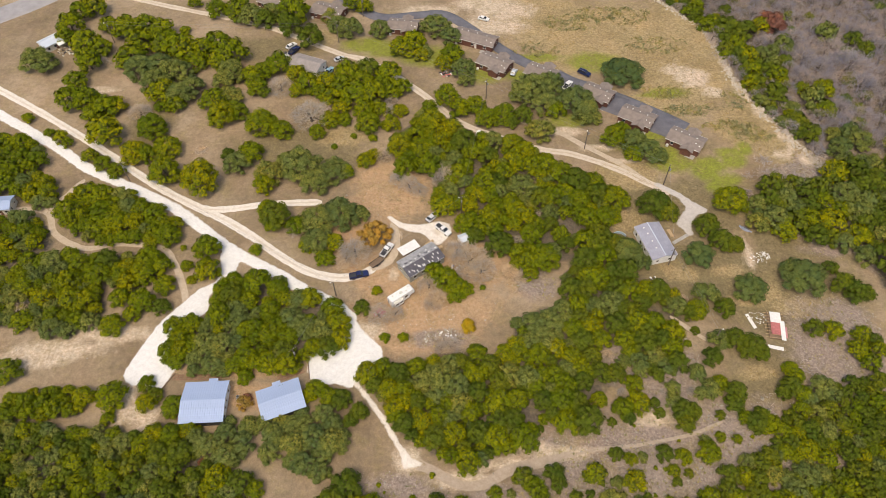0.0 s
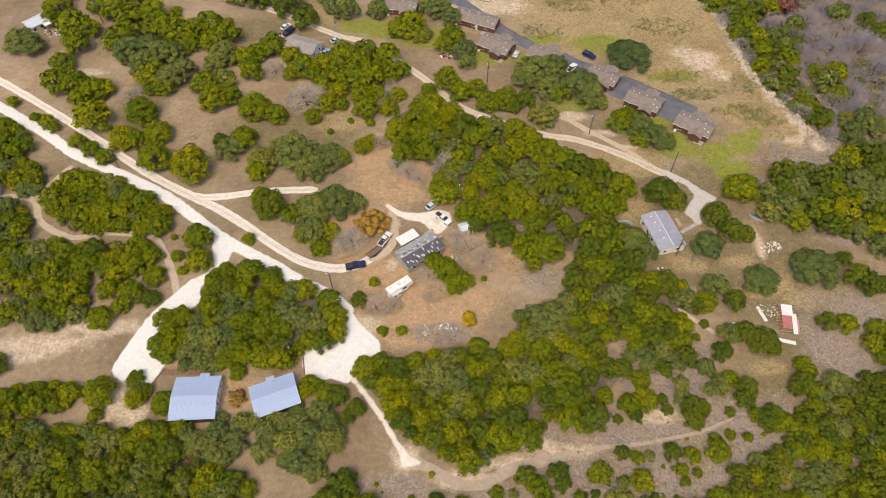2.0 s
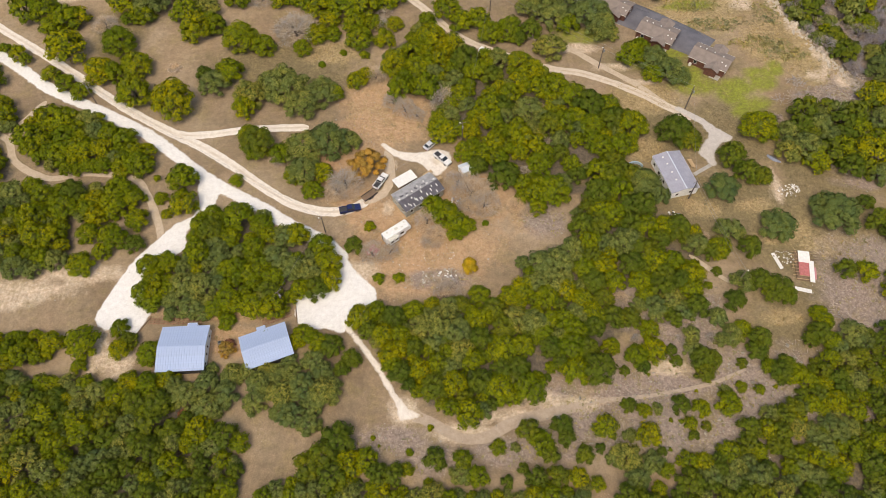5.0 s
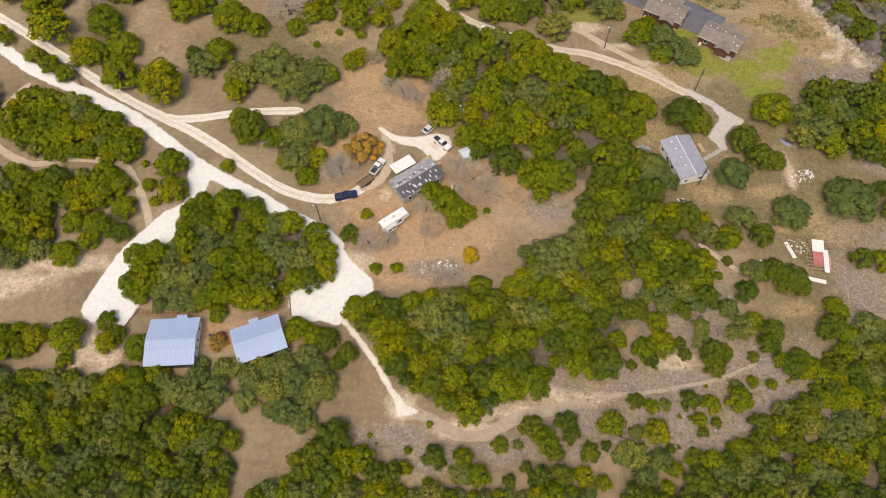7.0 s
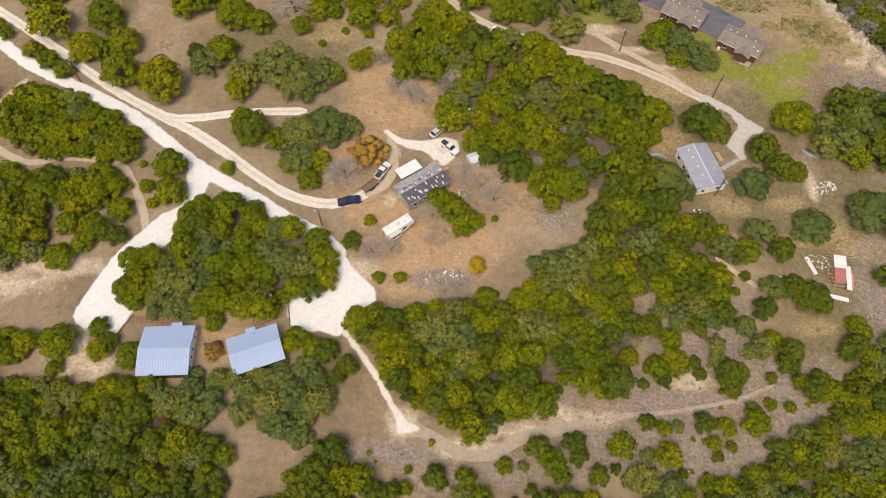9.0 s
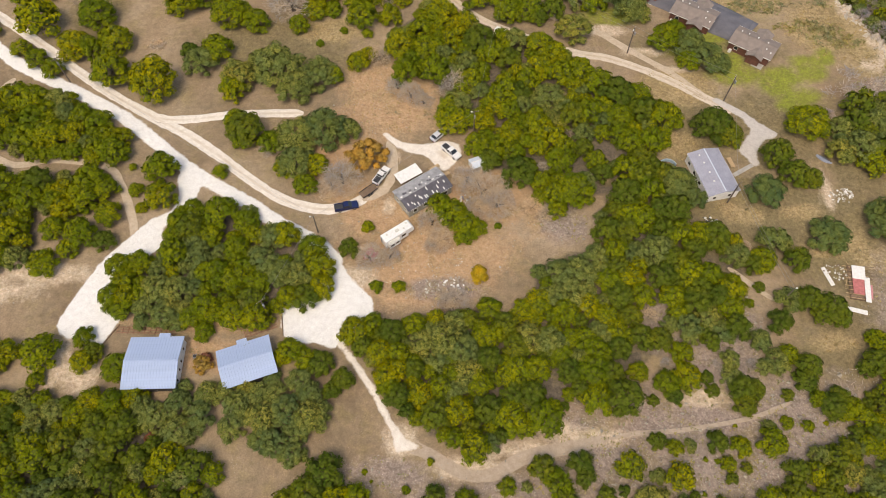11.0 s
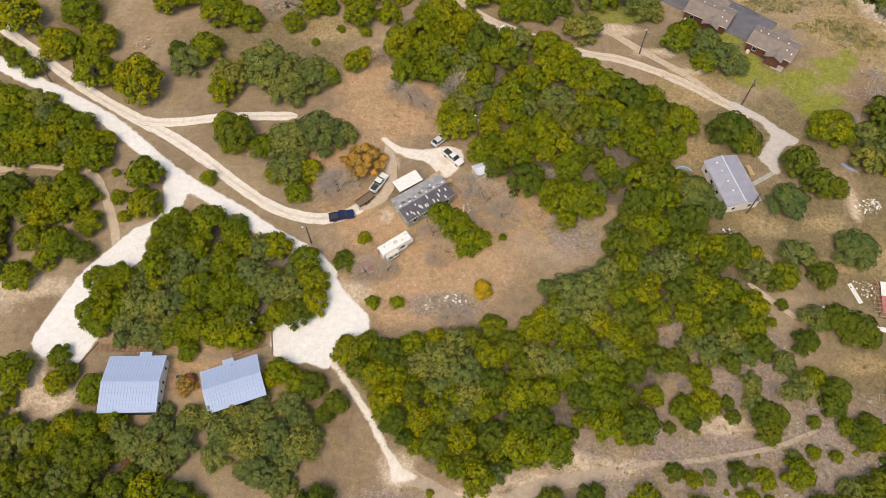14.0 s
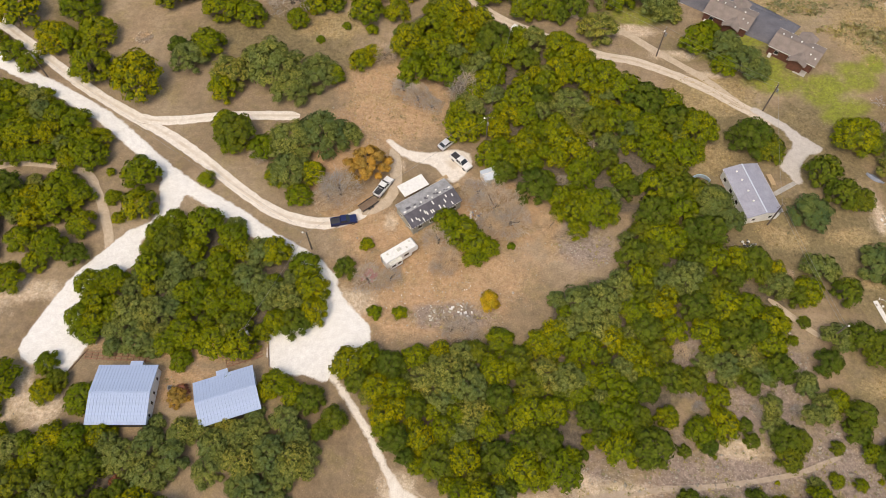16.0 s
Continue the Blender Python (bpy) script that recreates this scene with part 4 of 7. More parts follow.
def part(name, bm, mat, parent=None, label="", smooth=False):
    """Links a bmesh as one mesh object, under a thing where there is one."""
    me = bpy.data.meshes.new(name)
    bm.to_mesh(me)
    bm.free()
    me.materials.append(mat)
    if smooth:
        me.polygons.foreach_set("use_smooth", [True] * len(me.polygons))
    ob = new(name, me)
    if parent:
        ob.parent = parent
    if label:
        tagged(ob, label)
    return ob


def arrays(name, verts, faces, mats, index=None, smooth=False, normals=None):
    """A mesh from numpy arrays of corners and triangles; normals: rounded shading for foliage."""
    me = bpy.data.meshes.new(name)
    me.vertices.add(len(verts))
    me.vertices.foreach_set("co", np.asarray(verts, np.float32).ravel())
    n = len(faces)
    me.loops.add(3 * n)
    me.loops.foreach_set("vertex_index", np.asarray(faces, np.int32).ravel())
    me.polygons.add(n)
    me.polygons.foreach_set("loop_start", np.arange(0, 3 * n, 3, dtype=np.int32))
    if index is not None:
        me.polygons.foreach_set("material_index", np.asarray(index, np.int32))
    me.polygons.foreach_set("use_smooth", np.full(n, smooth))
    for mt in mats:
        me.materials.append(mt)
    me.update(calc_edges=True)
    me.validate()
    if normals is not None:
        me.normals_split_custom_set_from_vertices(np.asarray(normals, np.float32))
    return me


RIM = [(72, 118), (95, 89), (106, 73), (110, 58), (110, 42), (113, 27), (119, 13), (124, 1), (128, -8), (150, -24), (220, -50)]  # the edge of the ravine, north to south


def beyond_rim(x, y):
    """Metres past the ravine's edge, negative on the plateau."""
    best = 1e9
    side = -1
    for (ax, ay), (bx, by) in zip(RIM, RIM[1:]):
        dx, dy = bx - ax, by - ay
        t = min(1, max(0, ((x - ax) * dx + (y - ay) * dy) / (dx * dx + dy * dy)))
        d = math.hypot(x - ax - t * dx, y - ay - t * dy)
        if d < best:
            best, side = d, (1 if dx * (y - ay) - dy * (x - ax) > 0 else -1)
    return best * side


def height(x, y):
    """The lie of the land."""
    z = 0.35 * noise.noise((x * 0.02, y * 0.02, 0)) + 0.12 * noise.noise((x * 0.11, y * 0.11, 3))
    if x > 70 and y > -70:
        d = beyond_rim(x, y)
        if d > -3:
            k = min(1, max(0, (d + 3) / 14))
            z -= 5.0 * k * k * (3 - 2 * k)
            if d < 14:
                z += 0.9 * noise.noise((x * 0.35, y * 0.35, 7)) * math.sin(math.pi * (d + 3) / 17)
    return z


def spaced(lo, hi, near_lo, near_hi, step, far):
    """Grid lines: close together over the place, far apart out to the horizon."""
    mid = list(np.arange(near_lo, near_hi + step / 2, step))
    return [lo, lo / 2 + near_lo / 2, near_lo - far] + mid + [near_hi + far, hi / 2 + near_hi / 2, hi]


gx, gy = spaced(-2500, 2500, -210, 220, 1.8, 60), spaced(-2500, 2500, -170, 190, 1.8, 60)
verts = [(x, y, height(x, y)) for y in gy for x in gx]
nx = len(gx)
a = (np.arange(len(gy) - 1)[:, None] * nx + np.arange(nx - 1)[None, :]).ravel()
faces = np.concatenate([np.stack([a, a + 1, a + 1 + nx], 1), np.stack([a, a + 1 + nx, a + nx], 1)])
land = arrays("ground", verts, faces, [GROUND], smooth=True)
ZONE_KINDS = ("brown", "litter", "yellow", "rocky", "green", "pale")


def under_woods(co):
    """1 under the woods, where the leaf mould is darkened to paint shade."""
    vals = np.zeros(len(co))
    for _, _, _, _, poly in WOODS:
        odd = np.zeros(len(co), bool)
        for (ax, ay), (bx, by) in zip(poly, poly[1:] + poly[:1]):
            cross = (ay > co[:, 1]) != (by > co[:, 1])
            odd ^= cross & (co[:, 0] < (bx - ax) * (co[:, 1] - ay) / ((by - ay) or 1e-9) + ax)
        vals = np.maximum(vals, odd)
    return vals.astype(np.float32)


for kind in ZONE_KINDS:
    attr = land.attributes.new(kind, "FLOAT", "POINT")
    vals = np.zeros(len(verts))
    co = np.array(verts)
    for cx, cy, rx, ry in ZONES[kind]:
        vals = np.maximum(vals, np.clip(1.5 - np.hypot((co[:, 0] - cx) / rx, (co[:, 1] - cy) / ry), 0, 1))
    attr.data.foreach_set("value", vals.astype(np.float32))
land.attributes.new("shaded_duff", "FLOAT", "POINT").data.foreach_set("value", under_woods(co))
tagged(new("ground", land), "dry brown soil with sparse grass and stones", "ground", kind="structure")


def smooth_line(pts, step=0.8):
    """A Catmull-Rom curve through the points, with even steps."""
    p = [Vector((*q, 0)) for q in pts]
    p = [2 * p[0] - p[1]] + p + [2 * p[-1] - p[-2]]
    out = []
    for i in range(1, len(p) - 2):
        n = max(2, int((p[i + 1] - p[i]).length / step))
        for k in range(n):
            t = k / n
            out.append(0.5 * (2 * p[i] + (p[i + 1] - p[i - 1]) * t + (2 * p[i - 1] - 5 * p[i] + 4 * p[i + 1] - p[i + 2]) * t * t
                              + (3 * p[i] - p[i - 1] - 3 * p[i + 1] + p[i + 2]) * t ** 3))
    return out + [p[-2]]


def zone_attributes(me):
    co = np.zeros(len(me.vertices) * 3)
    me.vertices.foreach_get("co", co)
    co = co.reshape(-1, 3)
    for kind in ZONE_KINDS:
        vals = np.zeros(len(co))
        for cx, cy, rx, ry in ZONES[kind]:
            vals = np.maximum(vals, np.clip(1.5 - np.hypot((co[:, 0] - cx) / rx, (co[:, 1] - cy) / ry), 0, 1))
        me.attributes.new(kind, "FLOAT", "POINT").data.foreach_set("value", vals.astype(np.float32))


LIFT = {"white": 0.10, "grey": 0.10, "tan": 0.08, "sand": 0.08, "faint": 0.05, "dirt": 0.055, "asphalt": 0.14, "highway": 0.15}
ROAD_LABELS = {"grey": "pale grey gravel lane beside the mobile home", "white": "pale white crushed limestone gravel road", "tan": "tan two-track gravel road with worn wheel ruts",
               "sand": "sandy beige two-track road along the wood's edge", "faint": "barely worn sandy track over stony ground", "dirt": "faint pale dirt track through dry grass", "asphalt": "dark grey asphalt lane beside brown houses", "highway": "wide grey old asphalt highway"}


def strip(name, kind, width, pts, lift):
    """A road along a line: raised a little, with worn uneven edges that dip into the soil."""
    line = smooth_line(pts)
    paved = kind in ("asphalt", "highway")
    cols = (-1.0, -0.96, -0.5, 0, 0.5, 0.96, 1.0) if paved else (-1.1, -0.95, -0.66, -0.33, 0, 0.33, 0.66, 0.95, 1.1)
    verts, uvs = [], []
    for i, p in enumerate(line):
        d = (line[min(i + 1, len(line) - 1)] - line[max(i - 1, 0)]).normalized()
        side = Vector((-d.y, d.x, 0))
        end = 1 if paved else (0.35, 0.7, 0.9, 1)[min(i, len(line) - 1 - i, 3)]
        for c in cols:
            w = width / 2 * (1 if paved else end * (1 + 0.18 * noise.noise(p * 0.12) + 0.13 * noise.noise((p.x * 0.5, p.y * 0.5, 5 if c > 0 else 9)) + 0.08 * noise.noise((p.x * 1.3, p.y * 1.3, 5 if c > 0 else 9))))
            q = p + side * c * w
            up = lift * (1 if abs(c) < 0.99 else (-0.5 if paved else 0.15))
            rut = -0.03 if (not paved and 0.25 < abs(c) < 0.7) else 0
            verts.append((q.x, q.y, height(q.x, q.y) + up + rut))
            uvs.append((i * 1.5, abs(c) / (1.0 if paved else 1.1)))
    n = len(cols)
    faces = []
    for i in range(len(line) - 1):
        for k in range(n - 1):
            a = i * n + k
            faces += [(a, a + n, a + 1), (a + 1, a + n, a + n + 1)]
    me = arrays(name, verts, faces, [ROAD_MATS[kind]], smooth=True)
    layer = me.uv_layers.new(name="UVMap")
    layer.data.foreach_set("uv", np.array([uvs[k] for f in faces for k in f], np.float32).ravel())
    zone_attributes(me)
    return tagged(new(name, me), ROAD_LABELS[kind], "road", kind="structure")


def parking_bay(name, x, y, rx, ry, turn, lift):
    """A rectangular asphalt bay."""
    rings, n = (0, 0.5, 0.97, 1.0), 56
    verts, faces = [], []
    for r in rings:
        for k in range(n):
            a = 2 * math.pi * k / n
            s = r / max(abs(math.cos(a)), abs(math.sin(a)))
            a += radians(turn)
            q = (x + rx * s * math.cos(a), y + ry * s * math.sin(a))
            verts.append((*q, height(*q) + lift * (1 if r < 0.99 else -0.3)))
    for i in range(len(rings) - 1):
        for k in range(n):
            a, b2 = i * n + k, i * n + (k + 1) % n
            faces += [(a, a + n, b2), (b2, a + n, b2 + n)]
    me = arrays(name, verts, faces, [ROAD_MATS["asphalt"]], smooth=True)
    return tagged(new(name, me), "dark asphalt parking bay beside brown houses", "parking", kind="structure")


def gravel_network(name, kind, label, line, yards, width, step=0.6):
    """A loose road and its yards as one sheet: each corner knows how far it lies inside the edge."""
    pts = [np.array(p[:2]) for p in smooth_line(line)]
    lo = np.floor(np.min([p for y in yards for p in y] + [tuple(p) for p in pts], axis=0)) - 4
    hi = np.max([p for y in yards for p in y] + [tuple(p) for p in pts], axis=0) + 4
    xs, ys = np.arange(lo[0], hi[0], step), np.arange(lo[1], hi[1], step)
    X, Y = np.meshgrid(xs, ys)
    far = np.full(X.shape, 1e9)
    for a, b2 in zip(pts, pts[1:]):
        d = b2 - a
        near = (np.abs(X - a[0]) < 5) & (np.abs(Y - a[1]) < 5)
        px, py = X[near] - a[0], Y[near] - a[1]
        k = np.clip((px * d[0] + py * d[1]) / (d @ d + 1e-9), 0, 1)
        far[near] = np.minimum(far[near], np.hypot(px - k * d[0], py - k * d[1]) - width / 2)
    for yard in yards:
        edge = [np.array(p[:2]) for p in smooth_line(yard + yard[:1], 1.5)]
        odd, near = np.zeros(X.shape, bool), np.full(X.shape, 1e9)
        for a, b2 in zip(edge, edge[1:] + edge[:1]):
            d = b2 - a
            k = np.clip(((X - a[0]) * d[0] + (Y - a[1]) * d[1]) / (d @ d + 1e-9), 0, 1)
            near = np.minimum(near, np.hypot(X - a[0] - k * d[0], Y - a[1] - k * d[1]))
            odd ^= ((a[1] > Y) != (b2[1] > Y)) & (X < d[0] * (Y - a[1]) / (d[1] or 1e-9) + a[0])
        far = np.minimum(far, np.where(odd, -near, near))
    use = far < 1.6
    index = np.full(X.shape, -1)
    index[use] = np.arange(use.sum())
    rise = np.clip(0.5 - far / 1.2, -0.25, 1)
    verts = [(x, y, height(x, y) + 0.12 * r) for x, y, r in zip(X[use], Y[use], rise[use])]
    q = np.stack([index[:-1, :-1], index[:-1, 1:], index[1:, 1:], index[1:, :-1]], -1).reshape(-1, 4)
    q = q[(q >= 0).all(1)]
    faces = np.concatenate([q[:, [0, 1, 2]], q[:, [0, 2, 3]]])
    me = arrays(name, verts, faces, [ROAD_MATS[kind]], smooth=True)
    across = np.clip(1 + far[use] * 0.25, 0, 1.4)
    layer = me.uv_layers.new(name="UVMap")
    loops = np.zeros(len(me.loops), np.int32)
    me.loops.foreach_get("vertex_index", loops)
    layer.data.foreach_set("uv", np.stack([np.zeros(len(loops)), across[loops]], 1).astype(np.float32).ravel())
    zone_attributes(me)
    return tagged(new(name, me), label, "road", kind="structure")


gravel_network("gravel_road", "white", ROAD_LABELS["white"], GRAVEL_LINE, GRAVEL_YARDS, 3.3)
gravel_network("south_trail", "tan", "cream trail of loose stone along the wood", TRAIL_LINE, [TRAIL_FAN], 2.0)
gravel_network("yard_drive", "tan", "cream gravel drive widening beside the mobile home", YARD_LINE, [YARD_DRIVE], 2.2)
gravel_network("home_lane", "grey", ROAD_LABELS["grey"], HOME_LINE, [HOME_YARD], 2.6)
for i, (name, kind, width, pts) in enumerate(ROADS):
    strip(name, kind, width, pts, LIFT[kind] + 0.006 * i)
for i, (name, x, y, rx, ry) in enumerate(PADS):
    parking_bay(name, x, y, rx, ry, 58, LIFT["asphalt"] + 0.11 + 0.006 * i)


# ---- trees ----
OCTA = (np.array([(1, 0, 0), (-1, 0, 0), (0, 1, 0), (0, -1, 0), (0, 0, 1), (0, 0, -1)], float),
        np.array([(0, 2, 4), (2, 1, 4), (1, 3, 4), (3, 0, 4), (2, 0, 5), (1, 2, 5), (3, 1, 5), (0, 3, 5)]))


def unit(rng, n):
    v = rng.normal(size=(n, 3))
    return v / np.linalg.norm(v, axis=1)[:, None]


def tufts(rng, points, normals, size, stretch=1.4):
    """A small folded tuft of leaves at each point, facing roughly outwards."""
    n = len(points)
    nrm = normals + 0.34 * rng.normal(size=(n, 3))
    nrm /= np.linalg.norm(nrm, axis=1)[:, None]
    t = np.cross(nrm, unit(rng, n))
    t /= np.linalg.norm(t, axis=1)[:, None]
    b2 = np.cross(nrm, t)
    s = size * rng.uniform(0.6, 1.3, (n, 1))
    tri = np.stack([points - t * s * stretch - b2 * s * 0.6 - nrm * s * 0.2, points + t * s * stretch - b2 * s * 0.6 - nrm * s * 0.2, points + b2 * s * 1.5], 1).reshape(-1, 3)
    return tri, np.arange(3 * n).reshape(-1, 3)


def crown_arrays(rng, lobes, leaves, leaf, spread, top, lobe_size, flat=0.85, loose=(0.82, 1.1)):
    """A crown of unit radius: lobes round a dome, each with a dark inner mass and many leaf tufts."""
    cs, rs = [], []
    for i in range(lobes):
        a = i * 2.39996 + rng.uniform(-0.5, 0.5)
        h = (i + 0.5) / lobes
        rad = spread * math.sqrt(1 - h * 0.93) * rng.uniform(*loose)
        cs.append((rad * math.cos(a), rad * math.sin(a), 0.18 + (top - 0.3) * h ** 0.75 + rng.uniform(-0.08, 0.08)))
        rs.append(rng.uniform(*lobe_size))
    cs, rs = np.array(cs), np.array(rs)
    V, F, N, base = [], [], [], 0
    v0, f0 = OCTA
    for c, r in zip(cs, rs):
        v = v0 * r * 0.86 * [1, 1, flat] * (1 + 0.12 * rng.normal(size=(len(v0), 1))) + c
        V.append(v), F.append(f0 + base), N.append(v0)
        base += len(v)
    for c, r in zip(cs, rs):
        d = unit(rng, leaves)
        d[:, 2] = np.where(d[:, 2] < -0.12, -d[:, 2], d[:, 2])
        p = c + d * [1, 1, flat] * r * rng.uniform(0.86, 1.10, (leaves, 1))
        clear = np.all([(np.linalg.norm((p - c2) / [1, 1, flat], axis=1) > r2 * 0.82) for c2, r2 in zip(cs, rs) if c2 is not c], axis=0) if lobes > 1 else np.ones(leaves, bool)
        q, f = tufts(rng, p[clear], d[clear], leaf)
        own = np.cross(q[1::3] - q[0::3], q[2::3] - q[0::3])
        own /= np.linalg.norm(own, axis=1)[:, None]
        soft = 0.62 * d[clear] + 0.3 * (p[clear] - [0, 0, 0.3]) + 0.4 * own + [0, 0, 0.42]
        V.append(q), F.append(f + base), N.append(np.repeat(soft, 3, axis=0))
        base += len(q)
    N = np.concatenate(N)
    return np.concatenate(V), np.concatenate(F), N / np.linalg.norm(N, axis=1)[:, None]


def tube(path, radii, sides=5):
    """A tapering limb along a line."""
    V, F = [], []
    for i, (p, r) in enumerate(zip(path, radii)):
        d = (path[min(i + 1, len(path) - 1)] - path[max(i - 1, 0)]).normalized()
        x = d.orthogonal().normalized()
        y = d.cross(x)
        V += [tuple(p + r * (math.cos(2 * math.pi * k / sides) * x + math.sin(2 * math.pi * k / sides) * y)) for k in range(sides)]
    for i in range(len(path) - 1):
        for k in range(sides):
            a, b2 = i * sides + k, i * sides + (k + 1) % sides
            F += [(a, b2, a + sides), (b2, b2 + sides, a + sides)]
    return np.array(V), np.array(F)


def joined(pieces):
    V, F, base = [], [], 0
    for v, f in pieces:
        V.append(v), F.append(f + base)
        base += len(v)
    return np.concatenate(V), np.concatenate(F)


def limb(rng, start, heading, length, r0, r1, bend=0.25, n=4):
    p, d, path = Vector(start), Vector(heading).normalized(), []
    for i in range(n + 1):
        path.append(p.copy())
        d = (d + Vector(rng.normal(size=3)) * bend).normalized()
        p = p + d * (length / n)
    return path, [r0 + (r1 - r0) * i / n for i in range(n + 1)]


def trunk_arrays(rng, top, limbs):
    pieces = [tube(*limb(rng, (0, 0, -0.08), (0, 0, 1), top * 0.7, 0.075, 0.045, 0.08), 6)]
    for k in range(limbs):
        a = k * 2.4
        pieces.append(tube(*limb(rng, (0, 0, top * rng.uniform(0.2, 0.5)), (math.cos(a), math.sin(a), 0.9), 0.55, 0.04, 0.012, 0.2)))
    return joined(pieces)


def bare_arrays(rng, limbs=12, twigs=7, sprigs=800, fine=0.0062):
    """A leafless crown: limbs, twigs, and a dome of fine sprigs that point outwards."""
    pieces = []
    for k in range(limbs):
        a = k * 2.39996
        up = rng.uniform(0.25, 1.6)
        path, rad = limb(rng, (0, 0, rng.uniform(0.1, 0.35)), (math.cos(a), math.sin(a), up), rng.uniform(0.75, 0.95), 0.018, 0.006, 0.14, 4)
        pieces.append(tube(path, rad, 3))
        for j in range(twigs):
            h = (path[-1] - path[0]).normalized() * 0.8 + Vector(unit(rng, 1)[0]) * 0.9 + Vector((0, 0, 0.2))
            tp, tr = limb(rng, path[1 + j % 4], h, rng.uniform(0.25, 0.45), 0.008, 0.004, 0.2, 2)
            pieces.append(tube(tp, tr, 3))
    d = unit(rng, sprigs)
    d[:, 2] = np.abs(d[:, 2])
    lump = 0.86 + 0.12 * np.sin(5 * np.arctan2(d[:, 1], d[:, 0]) + rng.uniform(0, 6)) * (1 - d[:, 2]) + 0.05 * rng.normal(size=sprigs)
    p = d * (lump * rng.uniform(0.55, 1.0, sprigs) ** 0.6)[:, None] * [1, 1, 0.85] + [0, 0, 0.2]
    h = d + 0.75 * rng.normal(size=(sprigs, 3))
    q = p + h / np.linalg.norm(h, axis=1)[:, None] * rng.uniform(0.07, 0.17, (sprigs, 1))
    side = np.cross(q - p, unit(rng, sprigs))
    side *= fine / np.linalg.norm(side, axis=1)[:, None]
    V = np.stack([p - side, p + side, q], 1).reshape(-1, 3)
    pieces.append((V, np.arange(3 * sprigs).reshape(-1, 3)))
    return joined(pieces)


KINDS = {  # lobes, leaves on a lobe, leaf size, spread, top, lobe size, material, variants
    "juniper": (30, 76, 0.037, 0.72, 1.12, (0.19, 0.30), JUNIPER, 6),
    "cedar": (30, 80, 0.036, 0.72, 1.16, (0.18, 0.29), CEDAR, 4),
    "live_oak": (32, 84, 0.033, 0.76, 1.02, (0.17, 0.30), OAK, 5),
    "dark_oak": (30, 130, 0.034, 0.74, 1.0, (0.2, 0.3), DARK_OAK, 1),
    "bush": (13, 80, 0.055, 0.58, 0.95, (0.26, 0.38), JUNIPER, 3),
    "yellow_bush": (12, 110, 0.05, 0.56, 0.9, (0.30, 0.42), YELLOW, 1),
    "orange_tree": (34, 90, 0.030, 0.80, 0.95, (0.13, 0.24), ORANGE, 1),
    "red_tree": (16, 60, 0.055, 0.64, 1.1, (0.24, 0.36), RED, 1),
}
TREE_LABELS = {
    "juniper": "dense yellow-green juniper with a rounded bushy crown", "live_oak": "grey-green live oak with a broad lobed crown",
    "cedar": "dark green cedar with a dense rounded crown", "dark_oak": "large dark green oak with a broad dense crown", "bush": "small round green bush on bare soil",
    "yellow_bush": "ochre-yellow rounded bush on bare yard soil", "orange_tree": "rust-orange autumn tree with thinning leaves", "red_tree": "dull red-brown tree with withered leaves",
    "bare_tree": "leafless grey deciduous tree with fine spreading twigs", "grey_tree": "large leafless lilac-grey tree in the ravine"}
SHAPES = {}


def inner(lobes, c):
    """Which faces of a crown are the inner masses of its lobes."""
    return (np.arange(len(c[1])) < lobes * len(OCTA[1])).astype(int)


def grow(kind, i, far="", wide=False):
    """The trunk and crown of one variant, of unit radius; plainer for the woods far off."""
    rng = np.random.default_rng(100 * len(kind) + i + len(far) * 50)
    if kind in ("bare_tree", "grey_tree"):
        c = bare_arrays(rng, 7, 3, 900, 0.012) if far else bare_arrays(rng, 12, 6, 2300, 0.0085)
        return trunk_arrays(rng, 0.9, 1), c, GREY_TWIG if far == "ravine" or kind == "grey_tree" else TWIG, inner(0, c)
    lobes, leaves, leaf, spread, top, size, mat, _ = KINDS[kind]
    if wide:
        lobes, leaves, leaf, size = int(lobes * 1.5), int(leaves * 1.25), leaf * 0.72, (size[0] * 0.86, size[1] * 0.86)
    if far == "woods":
        lobes, leaves, leaf, size = 18, 62, leaf * 1.25, (size[0] * 1.2, size[1] * 1.2)
    elif far:
        lobes, leaves, leaf, size = 13, 50, leaf * 1.6, (size[0] * 1.4, size[1] * 1.4)
    c = crown_arrays(rng, lobes, leaves, leaf, spread, top, size, loose=(0.93, 1.07) if kind in ("juniper", "cedar", "bush") else (0.82, 1.1))
    return trunk_arrays(rng, top, 1 if far else 3), c, mat, inner(lobes, c)


def shapes(kind, wide):
    """The trunk and crown meshes of each variant of a kind; wide crowns have more and finer leaves."""
    if (kind, wide) not in SHAPES:
        SHAPES[kind, wide] = []
        for i in range(4 if kind in ("bare_tree", "grey_tree") else KINDS[kind][7]):
            t, c, mat, core = grow(kind, i, "", wide)
            SHAPES[kind, wide].append((arrays("trunk", *t, [BARK], smooth=True), arrays("crown", c[0], c[1], [mat, mat if kind in ("orange_tree", "yellow_bush", "red_tree") else CROWN_SHADE], core, len(c) > 2, c[2] if len(c) > 2 else None)))
    return SHAPES[kind, wide]


PROTO = {}
prng = random.Random(7)


